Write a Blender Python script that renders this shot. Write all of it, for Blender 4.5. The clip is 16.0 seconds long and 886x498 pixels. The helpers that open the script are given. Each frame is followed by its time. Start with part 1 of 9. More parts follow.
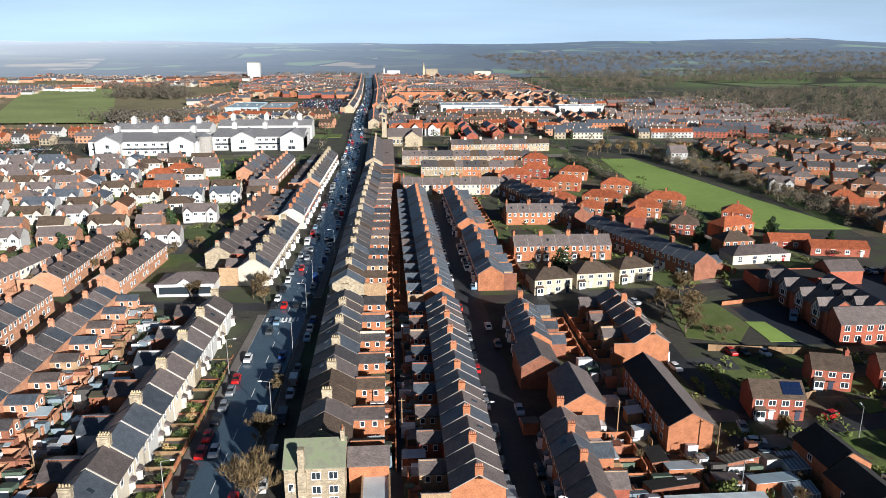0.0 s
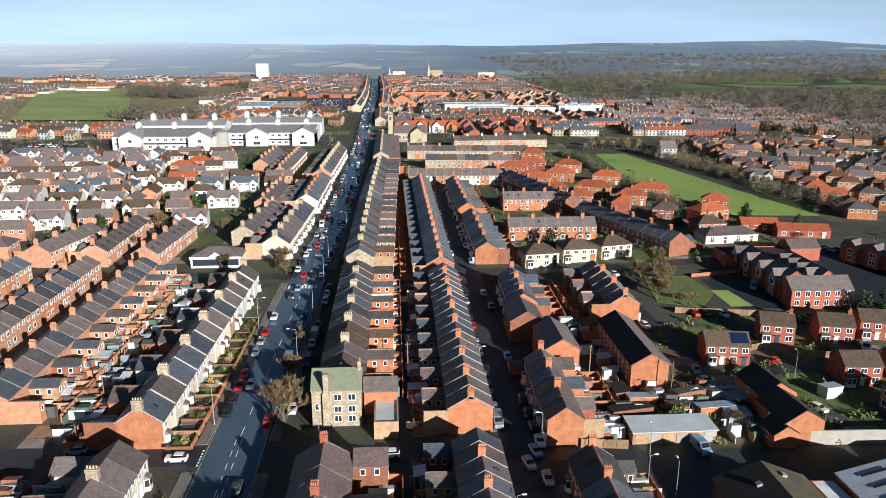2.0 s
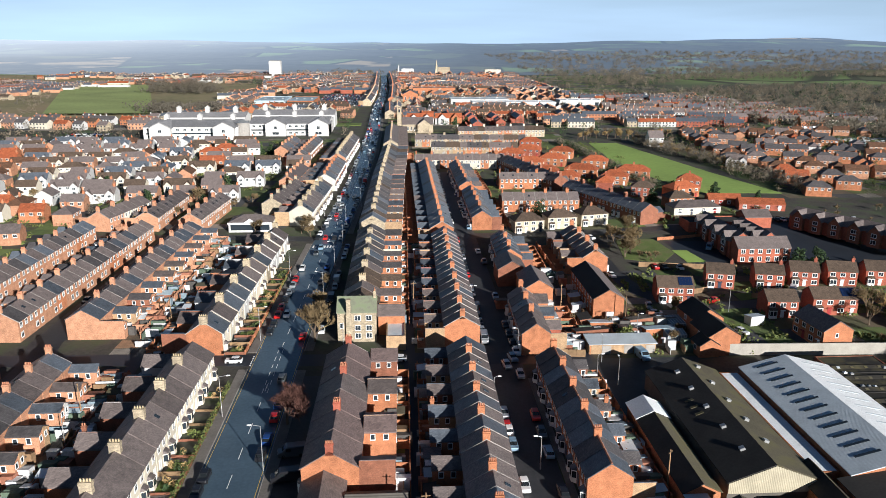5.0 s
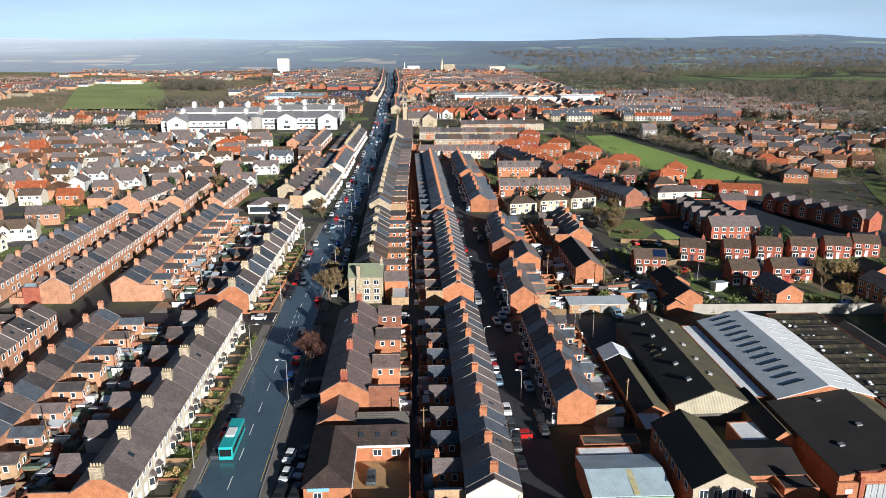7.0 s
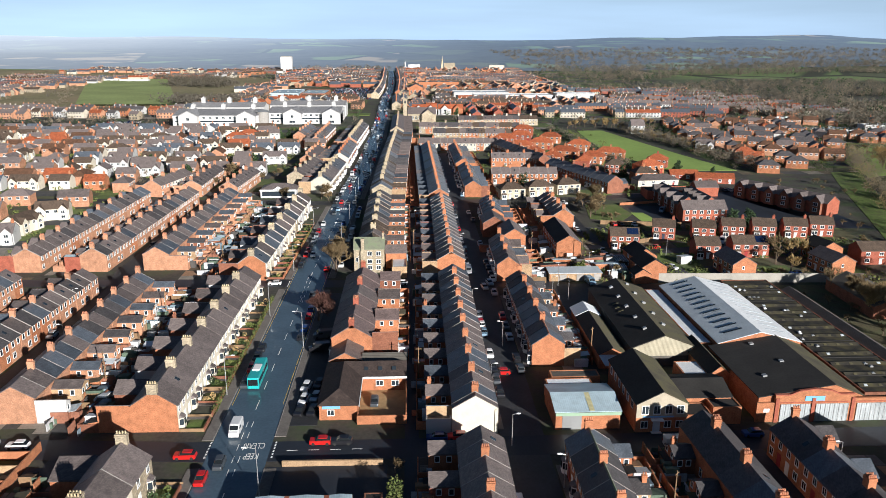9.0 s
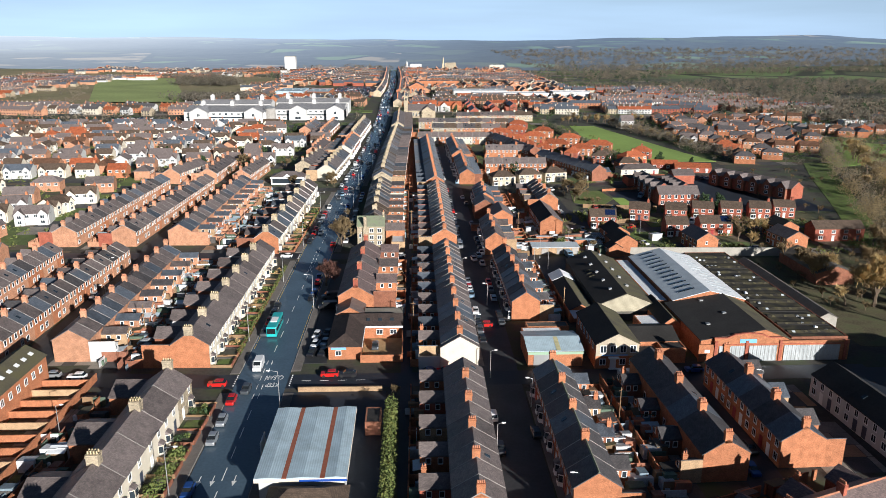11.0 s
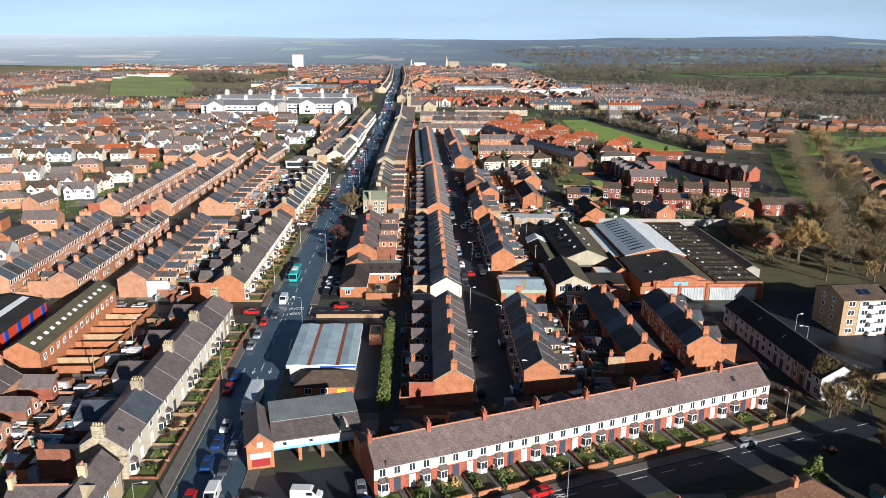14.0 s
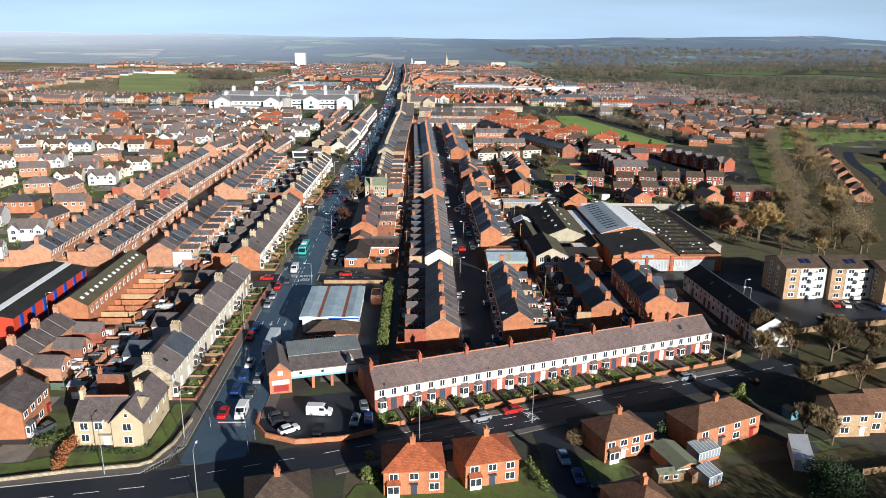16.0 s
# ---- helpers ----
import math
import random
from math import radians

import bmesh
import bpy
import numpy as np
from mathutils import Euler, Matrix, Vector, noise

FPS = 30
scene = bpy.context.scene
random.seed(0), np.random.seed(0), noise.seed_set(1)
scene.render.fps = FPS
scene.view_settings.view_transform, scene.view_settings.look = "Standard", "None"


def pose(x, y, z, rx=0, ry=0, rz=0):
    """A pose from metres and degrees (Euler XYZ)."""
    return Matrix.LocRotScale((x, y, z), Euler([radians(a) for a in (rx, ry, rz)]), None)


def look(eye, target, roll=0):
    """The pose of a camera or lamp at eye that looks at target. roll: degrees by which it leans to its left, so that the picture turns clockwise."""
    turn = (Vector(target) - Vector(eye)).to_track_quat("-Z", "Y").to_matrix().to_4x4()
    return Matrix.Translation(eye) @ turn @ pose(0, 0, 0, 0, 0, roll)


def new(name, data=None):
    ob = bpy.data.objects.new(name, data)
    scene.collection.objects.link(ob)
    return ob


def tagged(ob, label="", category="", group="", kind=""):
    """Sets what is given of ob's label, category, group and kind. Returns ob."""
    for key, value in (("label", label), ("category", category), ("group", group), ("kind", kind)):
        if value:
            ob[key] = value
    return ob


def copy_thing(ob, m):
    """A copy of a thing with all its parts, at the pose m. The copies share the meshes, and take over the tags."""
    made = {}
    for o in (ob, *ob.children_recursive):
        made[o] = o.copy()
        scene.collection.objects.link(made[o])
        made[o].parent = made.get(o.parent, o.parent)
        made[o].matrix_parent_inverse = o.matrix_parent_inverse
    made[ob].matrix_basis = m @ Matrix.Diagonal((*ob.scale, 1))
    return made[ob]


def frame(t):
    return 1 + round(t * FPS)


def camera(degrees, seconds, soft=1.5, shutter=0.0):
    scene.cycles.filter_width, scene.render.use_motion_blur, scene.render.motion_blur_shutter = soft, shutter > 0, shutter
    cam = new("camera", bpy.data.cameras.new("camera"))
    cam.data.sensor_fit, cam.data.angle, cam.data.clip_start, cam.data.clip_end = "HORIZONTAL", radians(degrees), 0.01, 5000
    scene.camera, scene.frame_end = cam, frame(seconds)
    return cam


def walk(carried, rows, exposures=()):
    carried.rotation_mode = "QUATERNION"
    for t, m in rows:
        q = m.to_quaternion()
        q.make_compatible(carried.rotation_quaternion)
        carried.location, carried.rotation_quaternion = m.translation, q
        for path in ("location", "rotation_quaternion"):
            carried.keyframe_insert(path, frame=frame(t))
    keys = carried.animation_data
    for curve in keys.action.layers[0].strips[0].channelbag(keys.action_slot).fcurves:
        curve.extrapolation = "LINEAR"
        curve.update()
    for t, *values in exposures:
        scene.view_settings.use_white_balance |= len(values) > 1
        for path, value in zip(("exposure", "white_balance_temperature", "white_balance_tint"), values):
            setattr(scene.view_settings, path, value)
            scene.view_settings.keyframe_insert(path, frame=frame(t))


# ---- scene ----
cam = camera(62.2, 16.0, soft=0.75)
PATH = [
    (0, (0.933, -9.681, 74.434), (1.079, -7.762, 73.89), 0.1),
    (0.5, (0.66, -16.357, 74.387), (0.802, -14.437, 73.844), 0.1),
    (1, (0.423, -23.052, 74.346), (0.563, -21.132, 73.805), 0.1),
    (1.5, (0.167, -29.789, 74.32), (0.305, -27.868, 73.779), 0.1),
    (2, (-0.056, -36.637, 74.279), (0.078, -34.716, 73.739), 0.2),
    (2.5, (-0.222, -43.466, 74.205), (-0.09, -41.544, 73.665), 0.2),
    (3, (-0.304, -50.217, 74.073), (-0.176, -48.295, 73.534), 0.2),
    (3.5, (-0.343, -56.906, 73.945), (-0.219, -54.984, 73.405), 0.2),
    (4, (-0.387, -63.547, 73.872), (-0.267, -61.626, 73.331), 0.2),
    (6.5, (0.382, -95.922, 73.713), (0.479, -94.002, 73.163), 0.0),
    (7, (0.508, -102.457, 73.736), (0.602, -100.536, 73.185), -0.0),
    (7.5, (0.54, -109.259, 73.731), (0.634, -107.338, 73.18), -0.0),
    (8, (0.604, -116.145, 73.747), (0.698, -114.225, 73.196), 0.0),
    (8.5, (0.763, -123.036, 73.745), (0.856, -121.116, 73.194), 0.1),
    (9, (0.999, -129.854, 73.725), (1.092, -127.934, 73.172), 0.2),
    (11.5, (2.856, -164.789, 73.13), (2.941, -162.868, 72.578), 0.2),
    (12, (3.109, -171.814, 73.124), (3.193, -169.893, 72.572), 0.3),
    (12.5, (3.398, -178.881, 73.141), (3.481, -176.961, 72.589), 0.4),
    (13, (3.82, -185.849, 73.15), (3.901, -183.929, 72.597), 0.3),
    (13.5, (4.295, -192.843, 73.133), (4.374, -190.923, 72.58), 0.3),
    (14, (4.829, -199.853, 73.064), (4.904, -197.932, 72.51), 0.4),
    (14.5, (5.28, -206.87, 73.002), (5.353, -204.95, 72.448), 0.4),
    (15, (5.624, -213.811, 72.971), (5.695, -211.891, 72.418), 0.4),
    (15.5, (5.893, -220.635, 72.972), (5.964, -218.715, 72.418), 0.5),
    (16, (6.106, -227.432, 72.969), (6.18, -225.512, 72.413), 0.6),
]
walk(cam, [(t, look(e, g, r)) for t, e, g, r in PATH], exposures=((0.0, 0.70, 5720, 10), (16.0, 0.64, 5720, 10)))

# ---- sky and sun ----
SUN_DIR = Vector((0.50, -0.866, 0.0)).normalized()      # towards the sun, on the ground plan
SUN_ELEV = radians(15.5)
world = bpy.data.worlds.new("sky")
scene.world = world
world.use_nodes = True
wt = world.node_tree
wt.nodes.clear()
w_out = wt.nodes.new("ShaderNodeOutputWorld")
w_bg = wt.nodes.new("ShaderNodeBackground")
w_sky = wt.nodes.new("ShaderNodeTexSky")
w_sky.sky_type = 'NISHITA'
w_sky.sun_disc = False
w_sky.sun_elevation = SUN_ELEV
w_sky.sun_rotation = math.atan2(SUN_DIR.x, SUN_DIR.y)
w_sky.air_density, w_sky.dust_density, w_sky.ozone_density = 1.0, 0.5, 3.0
w_geo = wt.nodes.new("ShaderNodeTexCoord")
w_map = wt.nodes.new("ShaderNodeMapping")
w_map.inputs["Scale"].default_value = (1.2, 1.2, 14.0)
w_noise = wt.nodes.new("ShaderNodeTexNoise")
w_noise.inputs["Scale"].default_value = 2.2
w_noise.inputs["Detail"].default_value = 5
w_ramp = wt.nodes.new("ShaderNodeMapRange")
w_ramp.inputs["From Min"].default_value, w_ramp.inputs["From Max"].default_value = 0.35, 0.7
w_ramp.inputs["To Min"].default_value, w_ramp.inputs["To Max"].default_value = 0.8, 1.0
w_sep = wt.nodes.new("ShaderNodeSeparateXYZ")
w_low = wt.nodes.new("ShaderNodeMapRange")
w_low.interpolation_type = 'SMOOTHSTEP'
w_low.inputs["From Min"].default_value, w_low.inputs["From Max"].default_value = 0.15, 0.02
w_haze = wt.nodes.new("ShaderNodeMath")
w_haze.operation = 'MULTIPLY'
w_mix = wt.nodes.new("ShaderNodeMix")
w_mix.data_type = 'RGBA'
w_mix.inputs[7].default_value = (17.4, 22.4, 27.2, 1)
wt.links.new(w_geo.outputs["Generated"], w_map.inputs["Vector"])
wt.links.new(w_geo.outputs["Generated"], w_sep.inputs[0])
wt.links.new(w_sep.outputs["Z"], w_low.inputs["Value"])
wt.links.new(w_map.outputs[0], w_noise.inputs["Vector"])
wt.links.new(w_noise.outputs["Fac"], w_ramp.inputs["Value"])
wt.links.new(w_ramp.outputs[0], w_haze.inputs[0])
wt.links.new(w_low.outputs[0], w_haze.inputs[1])
w_side = wt.nodes.new("ShaderNodeMapRange")
w_side.inputs["From Min"].default_value, w_side.inputs["From Max"].default_value = -0.15, 0.55
w_side.inputs["To Min"].default_value, w_side.inputs["To Max"].default_value = 1.0, 0.78
w_part = wt.nodes.new("ShaderNodeMath")
w_part.operation = 'MULTIPLY'
wt.links.new(w_sep.outputs["X"], w_side.inputs["Value"])
wt.links.new(w_haze.outputs[0], w_part.inputs[0])
wt.links.new(w_side.outputs[0], w_part.inputs[1])
wt.links.new(w_part.outputs[0], w_mix.inputs[0])
wt.links.new(w_sky.outputs[0], w_mix.inputs[6])
wt.links.new(w_mix.outputs[2], w_bg.inputs["Color"])
w_bg.inputs["Strength"].default_value = 0.025
wt.links.new(w_bg.outputs[0], w_out.inputs["Surface"])

sun_data = bpy.data.lights.new("sun", 'SUN')
sun_data.energy, sun_data.angle, sun_data.color = 5.3, radians(0.53), (1.0, 0.90, 0.76)
sun = new("sun", sun_data)
sun.matrix_world = look((0, 0, 300), Vector((0, 0, 300)) - (SUN_DIR * math.cos(SUN_ELEV) + Vector((0, 0, math.sin(SUN_ELEV)))))

# ---- materials ----
def material(name, base, rough=0.8, var=0.25, scale=1.2, fine=14.0, fine_amt=0.25, tint=None, per_object=0.15, metal=0.0, bump=0.0, spec=0.4):
    """A weathered surface: two scales of noise round the base colour and a shift of its own for each object."""
    m = bpy.data.materials.new(name)
    m.use_nodes = True
    nt = m.node_tree
    b = nt.nodes["Principled BSDF"]
    geo = nt.nodes.new("ShaderNodeNewGeometry")
    n1 = nt.nodes.new("ShaderNodeTexNoise")
    n1.inputs["Scale"].default_value, n1.inputs["Detail"].default_value = scale, 4
    n2 = nt.nodes.new("ShaderNodeTexNoise")
    n2.inputs["Scale"].default_value, n2.inputs["Detail"].default_value = fine, 3
    nt.links.new(geo.outputs["Position"], n1.inputs["Vector"])
    nt.links.new(geo.outputs["Position"], n2.inputs["Vector"])
    info = nt.nodes.new("ShaderNodeObjectInfo")

    def math_node(op, a, bb):
        n = nt.nodes.new("ShaderNodeMath")
        n.operation = op
        for k, v in ((0, a), (1, bb)):
            if isinstance(v, float):
                n.inputs[k].default_value = v
            else:
                nt.links.new(v, n.inputs[k])
        return n.outputs[0]

    a = math_node('MULTIPLY', math_node('SUBTRACT', n1.outputs["Fac"], 0.5), var * 3.2)
    c = math_node('MULTIPLY', math_node('SUBTRACT', n2.outputs["Fac"], 0.5), fine_amt * 3.2)
    r = math_node('MULTIPLY', math_node('SUBTRACT', info.outputs["Random"], 0.5), per_object * 2.0)
    value = math_node('ADD', math_node('ADD', math_node('ADD', a, c), r), 1.0)
    hsv = nt.nodes.new("ShaderNodeHueSaturation")
    nt.links.new(value, hsv.inputs["Value"])
    hsv.inputs["Color"].default_value = (*base, 1)
    colour = hsv.outputs["Color"]
    if tint:
        mx = nt.nodes.new("ShaderNodeMix")
        mx.data_type = 'RGBA'
        mx.inputs[7].default_value = (*tint, 1)
        ramp = nt.nodes.new("ShaderNodeValToRGB")
        ramp.color_ramp.elements[0].position, ramp.color_ramp.elements[1].position = 0.45, 0.68
        nt.links.new(n1.outputs["Fac"], ramp.inputs["Fac"])
        nt.links.new(ramp.outputs["Color"], mx.inputs[0])
        nt.links.new(colour, mx.inputs[6])
        colour = mx.outputs[2]
    nt.links.new(colour, b.inputs["Base Color"])
    b.inputs["Roughness"].default_value, b.inputs["Metallic"].default_value = rough, metal
    b.inputs["Specular IOR Level"].default_value = spec
    if bump:
        bp = nt.nodes.new("ShaderNodeBump")
        bp.inputs["Strength"].default_value, bp.inputs["Distance"].default_value = bump, 0.03
        nt.links.new(n2.outputs["Fac"], bp.inputs["Height"])
        nt.links.new(bp.outputs[0], b.inputs["Normal"])
    return m


def ribbed(name, base, pitch=0.35, axis='X', rough=0.5, metal=0.0, depth=0.05, stain=0.25):
    """Corrugated sheet: ribs across the given local axis, with streaks of dirt."""
    m = material(name, base, rough, stain, 0.35, 3.0, 0.12, per_object=0.05, metal=metal)
    nt = m.node_tree
    tc = nt.nodes.new("ShaderNodeTexCoord")
    wv = nt.nodes.new("ShaderNodeTexWave")
    wv.bands_direction = axis
    wv.inputs["Scale"].default_value = 0.314 / pitch
    nt.links.new(tc.outputs["Object"], wv.inputs["Vector"])
    bp = nt.nodes.new("ShaderNodeBump")
    bp.inputs["Strength"].default_value, bp.inputs["Distance"].default_value = 0.8, depth
    nt.links.new(wv.outputs["Fac"], bp.inputs["Height"])
    nt.links.new(bp.outputs[0], nt.nodes["Principled BSDF"].inputs["Normal"])
    return m


def coursed(name, base, joint, bw, bh, rough=0.85, var=0.22, per_object=0.12, mortar=0.012, spec=0.3):
    """Brick or slate laid in courses at real size, with weathering over it."""
    m = material(name, base, rough, var * 1.25, 0.7, 6.0, 0.28, per_object=per_object, spec=spec)
    nt = m.node_tree
    b = nt.nodes["Principled BSDF"]
    tc = nt.nodes.new("ShaderNodeTexCoord")
    sep = nt.nodes.new("ShaderNodeSeparateXYZ")
    nt.links.new(tc.outputs["Object"], sep.inputs[0])
    ad = nt.nodes.new("ShaderNodeMath")
    nt.links.new(sep.outputs["X"], ad.inputs[0])
    nt.links.new(sep.outputs["Y"], ad.inputs[1])
    cmb = nt.nodes.new("ShaderNodeCombineXYZ")
    nt.links.new(ad.outputs[0], cmb.inputs["X"])
    nt.links.new(sep.outputs["Z"], cmb.inputs["Y"])
    br = nt.nodes.new("ShaderNodeTexBrick")
    br.inputs["Scale"].default_value = 1.0
    br.inputs["Brick Width"].default_value, br.inputs["Row Height"].default_value = bw, bh
    br.inputs["Mortar Size"].default_value = mortar
    br.inputs["Color1"].default_value, br.inputs["Color2"].default_value = (1.25, 1.2, 1.15, 1), (0.75, 0.72, 0.72, 1)
    br.inputs["Mortar"].default_value = (*joint, 1)
    nt.links.new(cmb.outputs[0], br.inputs["Vector"])
    src = b.inputs["Base Color"].links[0].from_socket
    mx = nt.nodes.new("ShaderNodeMix")
    mx.data_type, mx.blend_type = 'RGBA', 'MULTIPLY'
    mx.inputs[0].default_value = 1.0
    nt.links.new(src, mx.inputs[6])
    nt.links.new(br.outputs["Color"], mx.inputs[7])
    nt.links.new(mx.outputs[2], b.inputs["Base Color"])
    return m


def glass(name, base=(0.03, 0.04, 0.05), rough=0.08):
    m = bpy.data.materials.new(name)
    m.use_nodes = True
    b = m.node_tree.nodes["Principled BSDF"]
    b.inputs["Base Color"].default_value = (*base, 1)
    b.inputs["Roughness"].default_value = rough
    b.inputs["Specular IOR Level"].default_value = 0.8
    return m


def paint(name, base, rough=0.35, coat=0.0, metal=0.0):
    m = material(name, base, rough, 0.06, 1.5, 20.0, 0.04, per_object=0.06, metal=metal)
    m.node_tree.nodes["Principled BSDF"].inputs["Coat Weight"].default_value = coat
    return m


BRICK = coursed("orange_red_brick", (0.37, 0.146, 0.070), (1.1, 1.25, 1.3), 0.225, 0.075)
BRICK_RED = coursed("red_brick", (0.29, 0.085, 0.052), (1.1, 1.25, 1.3), 0.225, 0.075)
BRICK_BUFF = coursed("buff_brick", (0.37, 0.255, 0.15), (1.2, 1.2, 1.2), 0.225, 0.075)
BRICK_DARK = coursed("brown_brick", (0.22, 0.088, 0.052), (1.1, 1.25, 1.3), 0.225, 0.075)
STONE_PALE = coursed("pale_sandstone", (0.50, 0.43, 0.30), (0.9, 0.9, 0.9), 0.5, 0.26)
STONE = coursed("sandstone", (0.37, 0.32, 0.23), (0.8, 0.8, 0.8), 0.5, 0.26)
CREAM = material("cream_render", (0.62, 0.56, 0.45), 0.85, 0.12, 0.6, 8, 0.1)
WHITE_WALL = material("white_render", (0.52, 0.515, 0.50), 0.85, 0.08, 0.5, 8, 0.06, per_object=0.06)
SLATE = coursed("grey_slate", (0.138, 0.118, 0.113), (0.75, 0.75, 0.75), 0.3, 0.12, 0.55, 0.25, 0.28, 0.006, 0.5)
SLATE_BLUE = coursed("blue_slate", (0.085, 0.102, 0.125), (0.75, 0.75, 0.75), 0.3, 0.12, 0.42, 0.25, 0.3, 0.006, 0.6)
TILE_BROWN = coursed("brown_roof_tile", (0.105, 0.078, 0.058), (0.6, 0.6, 0.6), 0.3, 0.14, 0.75, 0.25, 0.2)
TILE_UMBER = coursed("umber_roof_tile", (0.15, 0.082, 0.05), (0.6, 0.6, 0.6), 0.3, 0.14, 0.75, 0.25, 0.2)
ASHLAR = material("cream_ashlar", (0.46, 0.375, 0.24), 0.85, 0.14, 0.5, 4, 0.16)
TILE_RED = coursed("terracotta_roof_tile", (0.36, 0.105, 0.045), (0.6, 0.6, 0.6), 0.3, 0.14, 0.75, 0.25, 0.2)
TILE_MOSS = material("mossy_slate", (0.19, 0.20, 0.14), 0.8, 0.3, 0.8, 9, 0.25, tint=(0.20, 0.24, 0.14))
TERRACOTTA = material("terracotta", (0.42, 0.18, 0.10), 0.75, 0.2, 2.0, 12, 0.15)
BUFF_CLAY = material("buff_clay", (0.50, 0.40, 0.24), 0.8, 0.25, 2.0, 12, 0.2)
MORTAR = material("pale_mortar", (0.33, 0.31, 0.285), 0.9, 0.2, 1.5, 10, 0.15)
WOODWORK = paint("white_woodwork", (0.80, 0.80, 0.78), 0.45)
GLASS = glass("window_glass")
DOOR_DARK = paint("dark_door_paint", (0.05, 0.06, 0.09), 0.4)
DOOR_RED = paint("red_door_paint", (0.30, 0.03, 0.03), 0.4)
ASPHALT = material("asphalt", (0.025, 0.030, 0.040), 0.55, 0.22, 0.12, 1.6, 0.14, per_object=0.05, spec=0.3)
# the blue sheen of reflected sky is put into this base colour
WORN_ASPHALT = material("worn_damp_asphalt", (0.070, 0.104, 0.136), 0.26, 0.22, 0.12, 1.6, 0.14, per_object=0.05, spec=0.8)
SLATE_PLUM = coursed("plum_slate", (0.155, 0.118, 0.112), (0.75, 0.75, 0.75), 0.3, 0.12, 0.6, 0.2, 0.12, 0.006, 0.4)
ASPHALT_OLD = material("patched_asphalt", (0.036, 0.037, 0.04), 0.6, 0.35, 0.16, 1.4, 0.25, per_object=0.08)
PAVING = material("concrete_paving", (0.15, 0.135, 0.12), 0.85, 0.25, 0.35, 2.2, 0.2)
KERB = material("kerb_stone", (0.27, 0.255, 0.235), 0.85, 0.2, 0.8, 5, 0.15)
EARTH = material("yard_ground", (0.066, 0.058, 0.047), 0.9, 0.4, 0.12, 1.1, 0.3, tint=(0.06, 0.07, 0.035))
GRASS = material("lawn", (0.12, 0.17, 0.035), 0.95, 0.3, 0.25, 3.0, 0.25, tint=(0.075, 0.075, 0.03))
# rough olive-brown grass, darkened further for the shade on the eastern lawns
GRASS_DULL = material("rough_grass", (0.072, 0.066, 0.024), 0.95, 0.4, 0.2, 2.5, 0.3, tint=(0.10, 0.072, 0.034))
PEBBLEDASH = material("pebbledash", (0.46, 0.40, 0.30), 0.9, 0.15, 0.8, 10, 0.15)
# brick lightened to carry the haze over the western rows and suburbs
BRICK_PALE = coursed("weathered_brick", (0.42, 0.215, 0.125), (1.1, 1.2, 1.3), 0.225, 0.075)
FIELD = material("playing_field_grass", (0.21, 0.30, 0.065), 0.95, 0.2, 0.03, 0.4, 0.12)
SLATE_DARK = coursed("dark_roof_tile", (0.075, 0.072, 0.075), (0.75, 0.75, 0.75), 0.3, 0.14, 0.6, 0.25, 0.28, 0.006, 0.4)
HEDGE = material("hedge_leaves", (0.115, 0.15, 0.04), 0.9, 0.3, 0.8, 6, 0.3, tint=(0.17, 0.17, 0.045), per_object=0.3)
CONIFER = material("conifer_leaves", (0.04, 0.07, 0.025), 0.9, 0.3, 0.8, 6, 0.3, per_object=0.2)
BARK = material("bark", (0.13, 0.095, 0.065), 0.9, 0.2, 2, 12, 0.2, per_object=0.2)
TWIG = material("bare_twigs", (0.21, 0.15, 0.075), 0.95, 0.2, 0.5, 6, 0.15, per_object=0.3)
TWIG_RED = material("reddish_twigs", (0.13, 0.06, 0.045), 0.95, 0.2, 0.5, 6, 0.15)
TWIG_GOLD = material("golden_twigs", (0.42, 0.30, 0.13), 0.95, 0.2, 0.5, 6, 0.15, per_object=0.2)
WOOD = material("weathered_timber", (0.25, 0.16, 0.085), 0.85, 0.25, 1.0, 10, 0.2, per_object=0.3)
STEEL = paint("galvanised_steel", (0.45, 0.46, 0.46), 0.4, 0.0, 0.6)
LINE_WHITE = material("road_paint_white", (0.75, 0.75, 0.72), 0.7, 0.15, 1.5, 9, 0.15)
LINE_YELLOW = material("road_paint_yellow", (0.60, 0.42, 0.06), 0.7, 0.15, 1.5, 9, 0.15)
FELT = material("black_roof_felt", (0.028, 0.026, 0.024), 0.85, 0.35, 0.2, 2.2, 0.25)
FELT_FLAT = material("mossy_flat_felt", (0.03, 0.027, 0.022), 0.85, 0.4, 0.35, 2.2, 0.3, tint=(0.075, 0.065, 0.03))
# mossy sheet; also stands for the sunlit east slopes of the works roofs
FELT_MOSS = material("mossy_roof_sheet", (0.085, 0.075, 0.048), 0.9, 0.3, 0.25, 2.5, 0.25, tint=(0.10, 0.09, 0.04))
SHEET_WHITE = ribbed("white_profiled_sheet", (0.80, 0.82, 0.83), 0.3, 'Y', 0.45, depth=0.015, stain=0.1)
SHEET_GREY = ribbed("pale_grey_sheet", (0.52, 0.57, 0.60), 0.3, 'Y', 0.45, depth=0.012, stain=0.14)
SHEET_BLUE = ribbed("blue_grey_sheet", (0.40, 0.50, 0.55), 0.4, 'X', 0.45, depth=0.02)
SHEET_DARK = ribbed("old_asbestos_sheet", (0.11, 0.10, 0.085), 0.4, 'Y', 0.8)
RUSTY = material("red_brown_gutter", (0.27, 0.09, 0.05), 0.7, 0.25, 0.8, 8, 0.2)
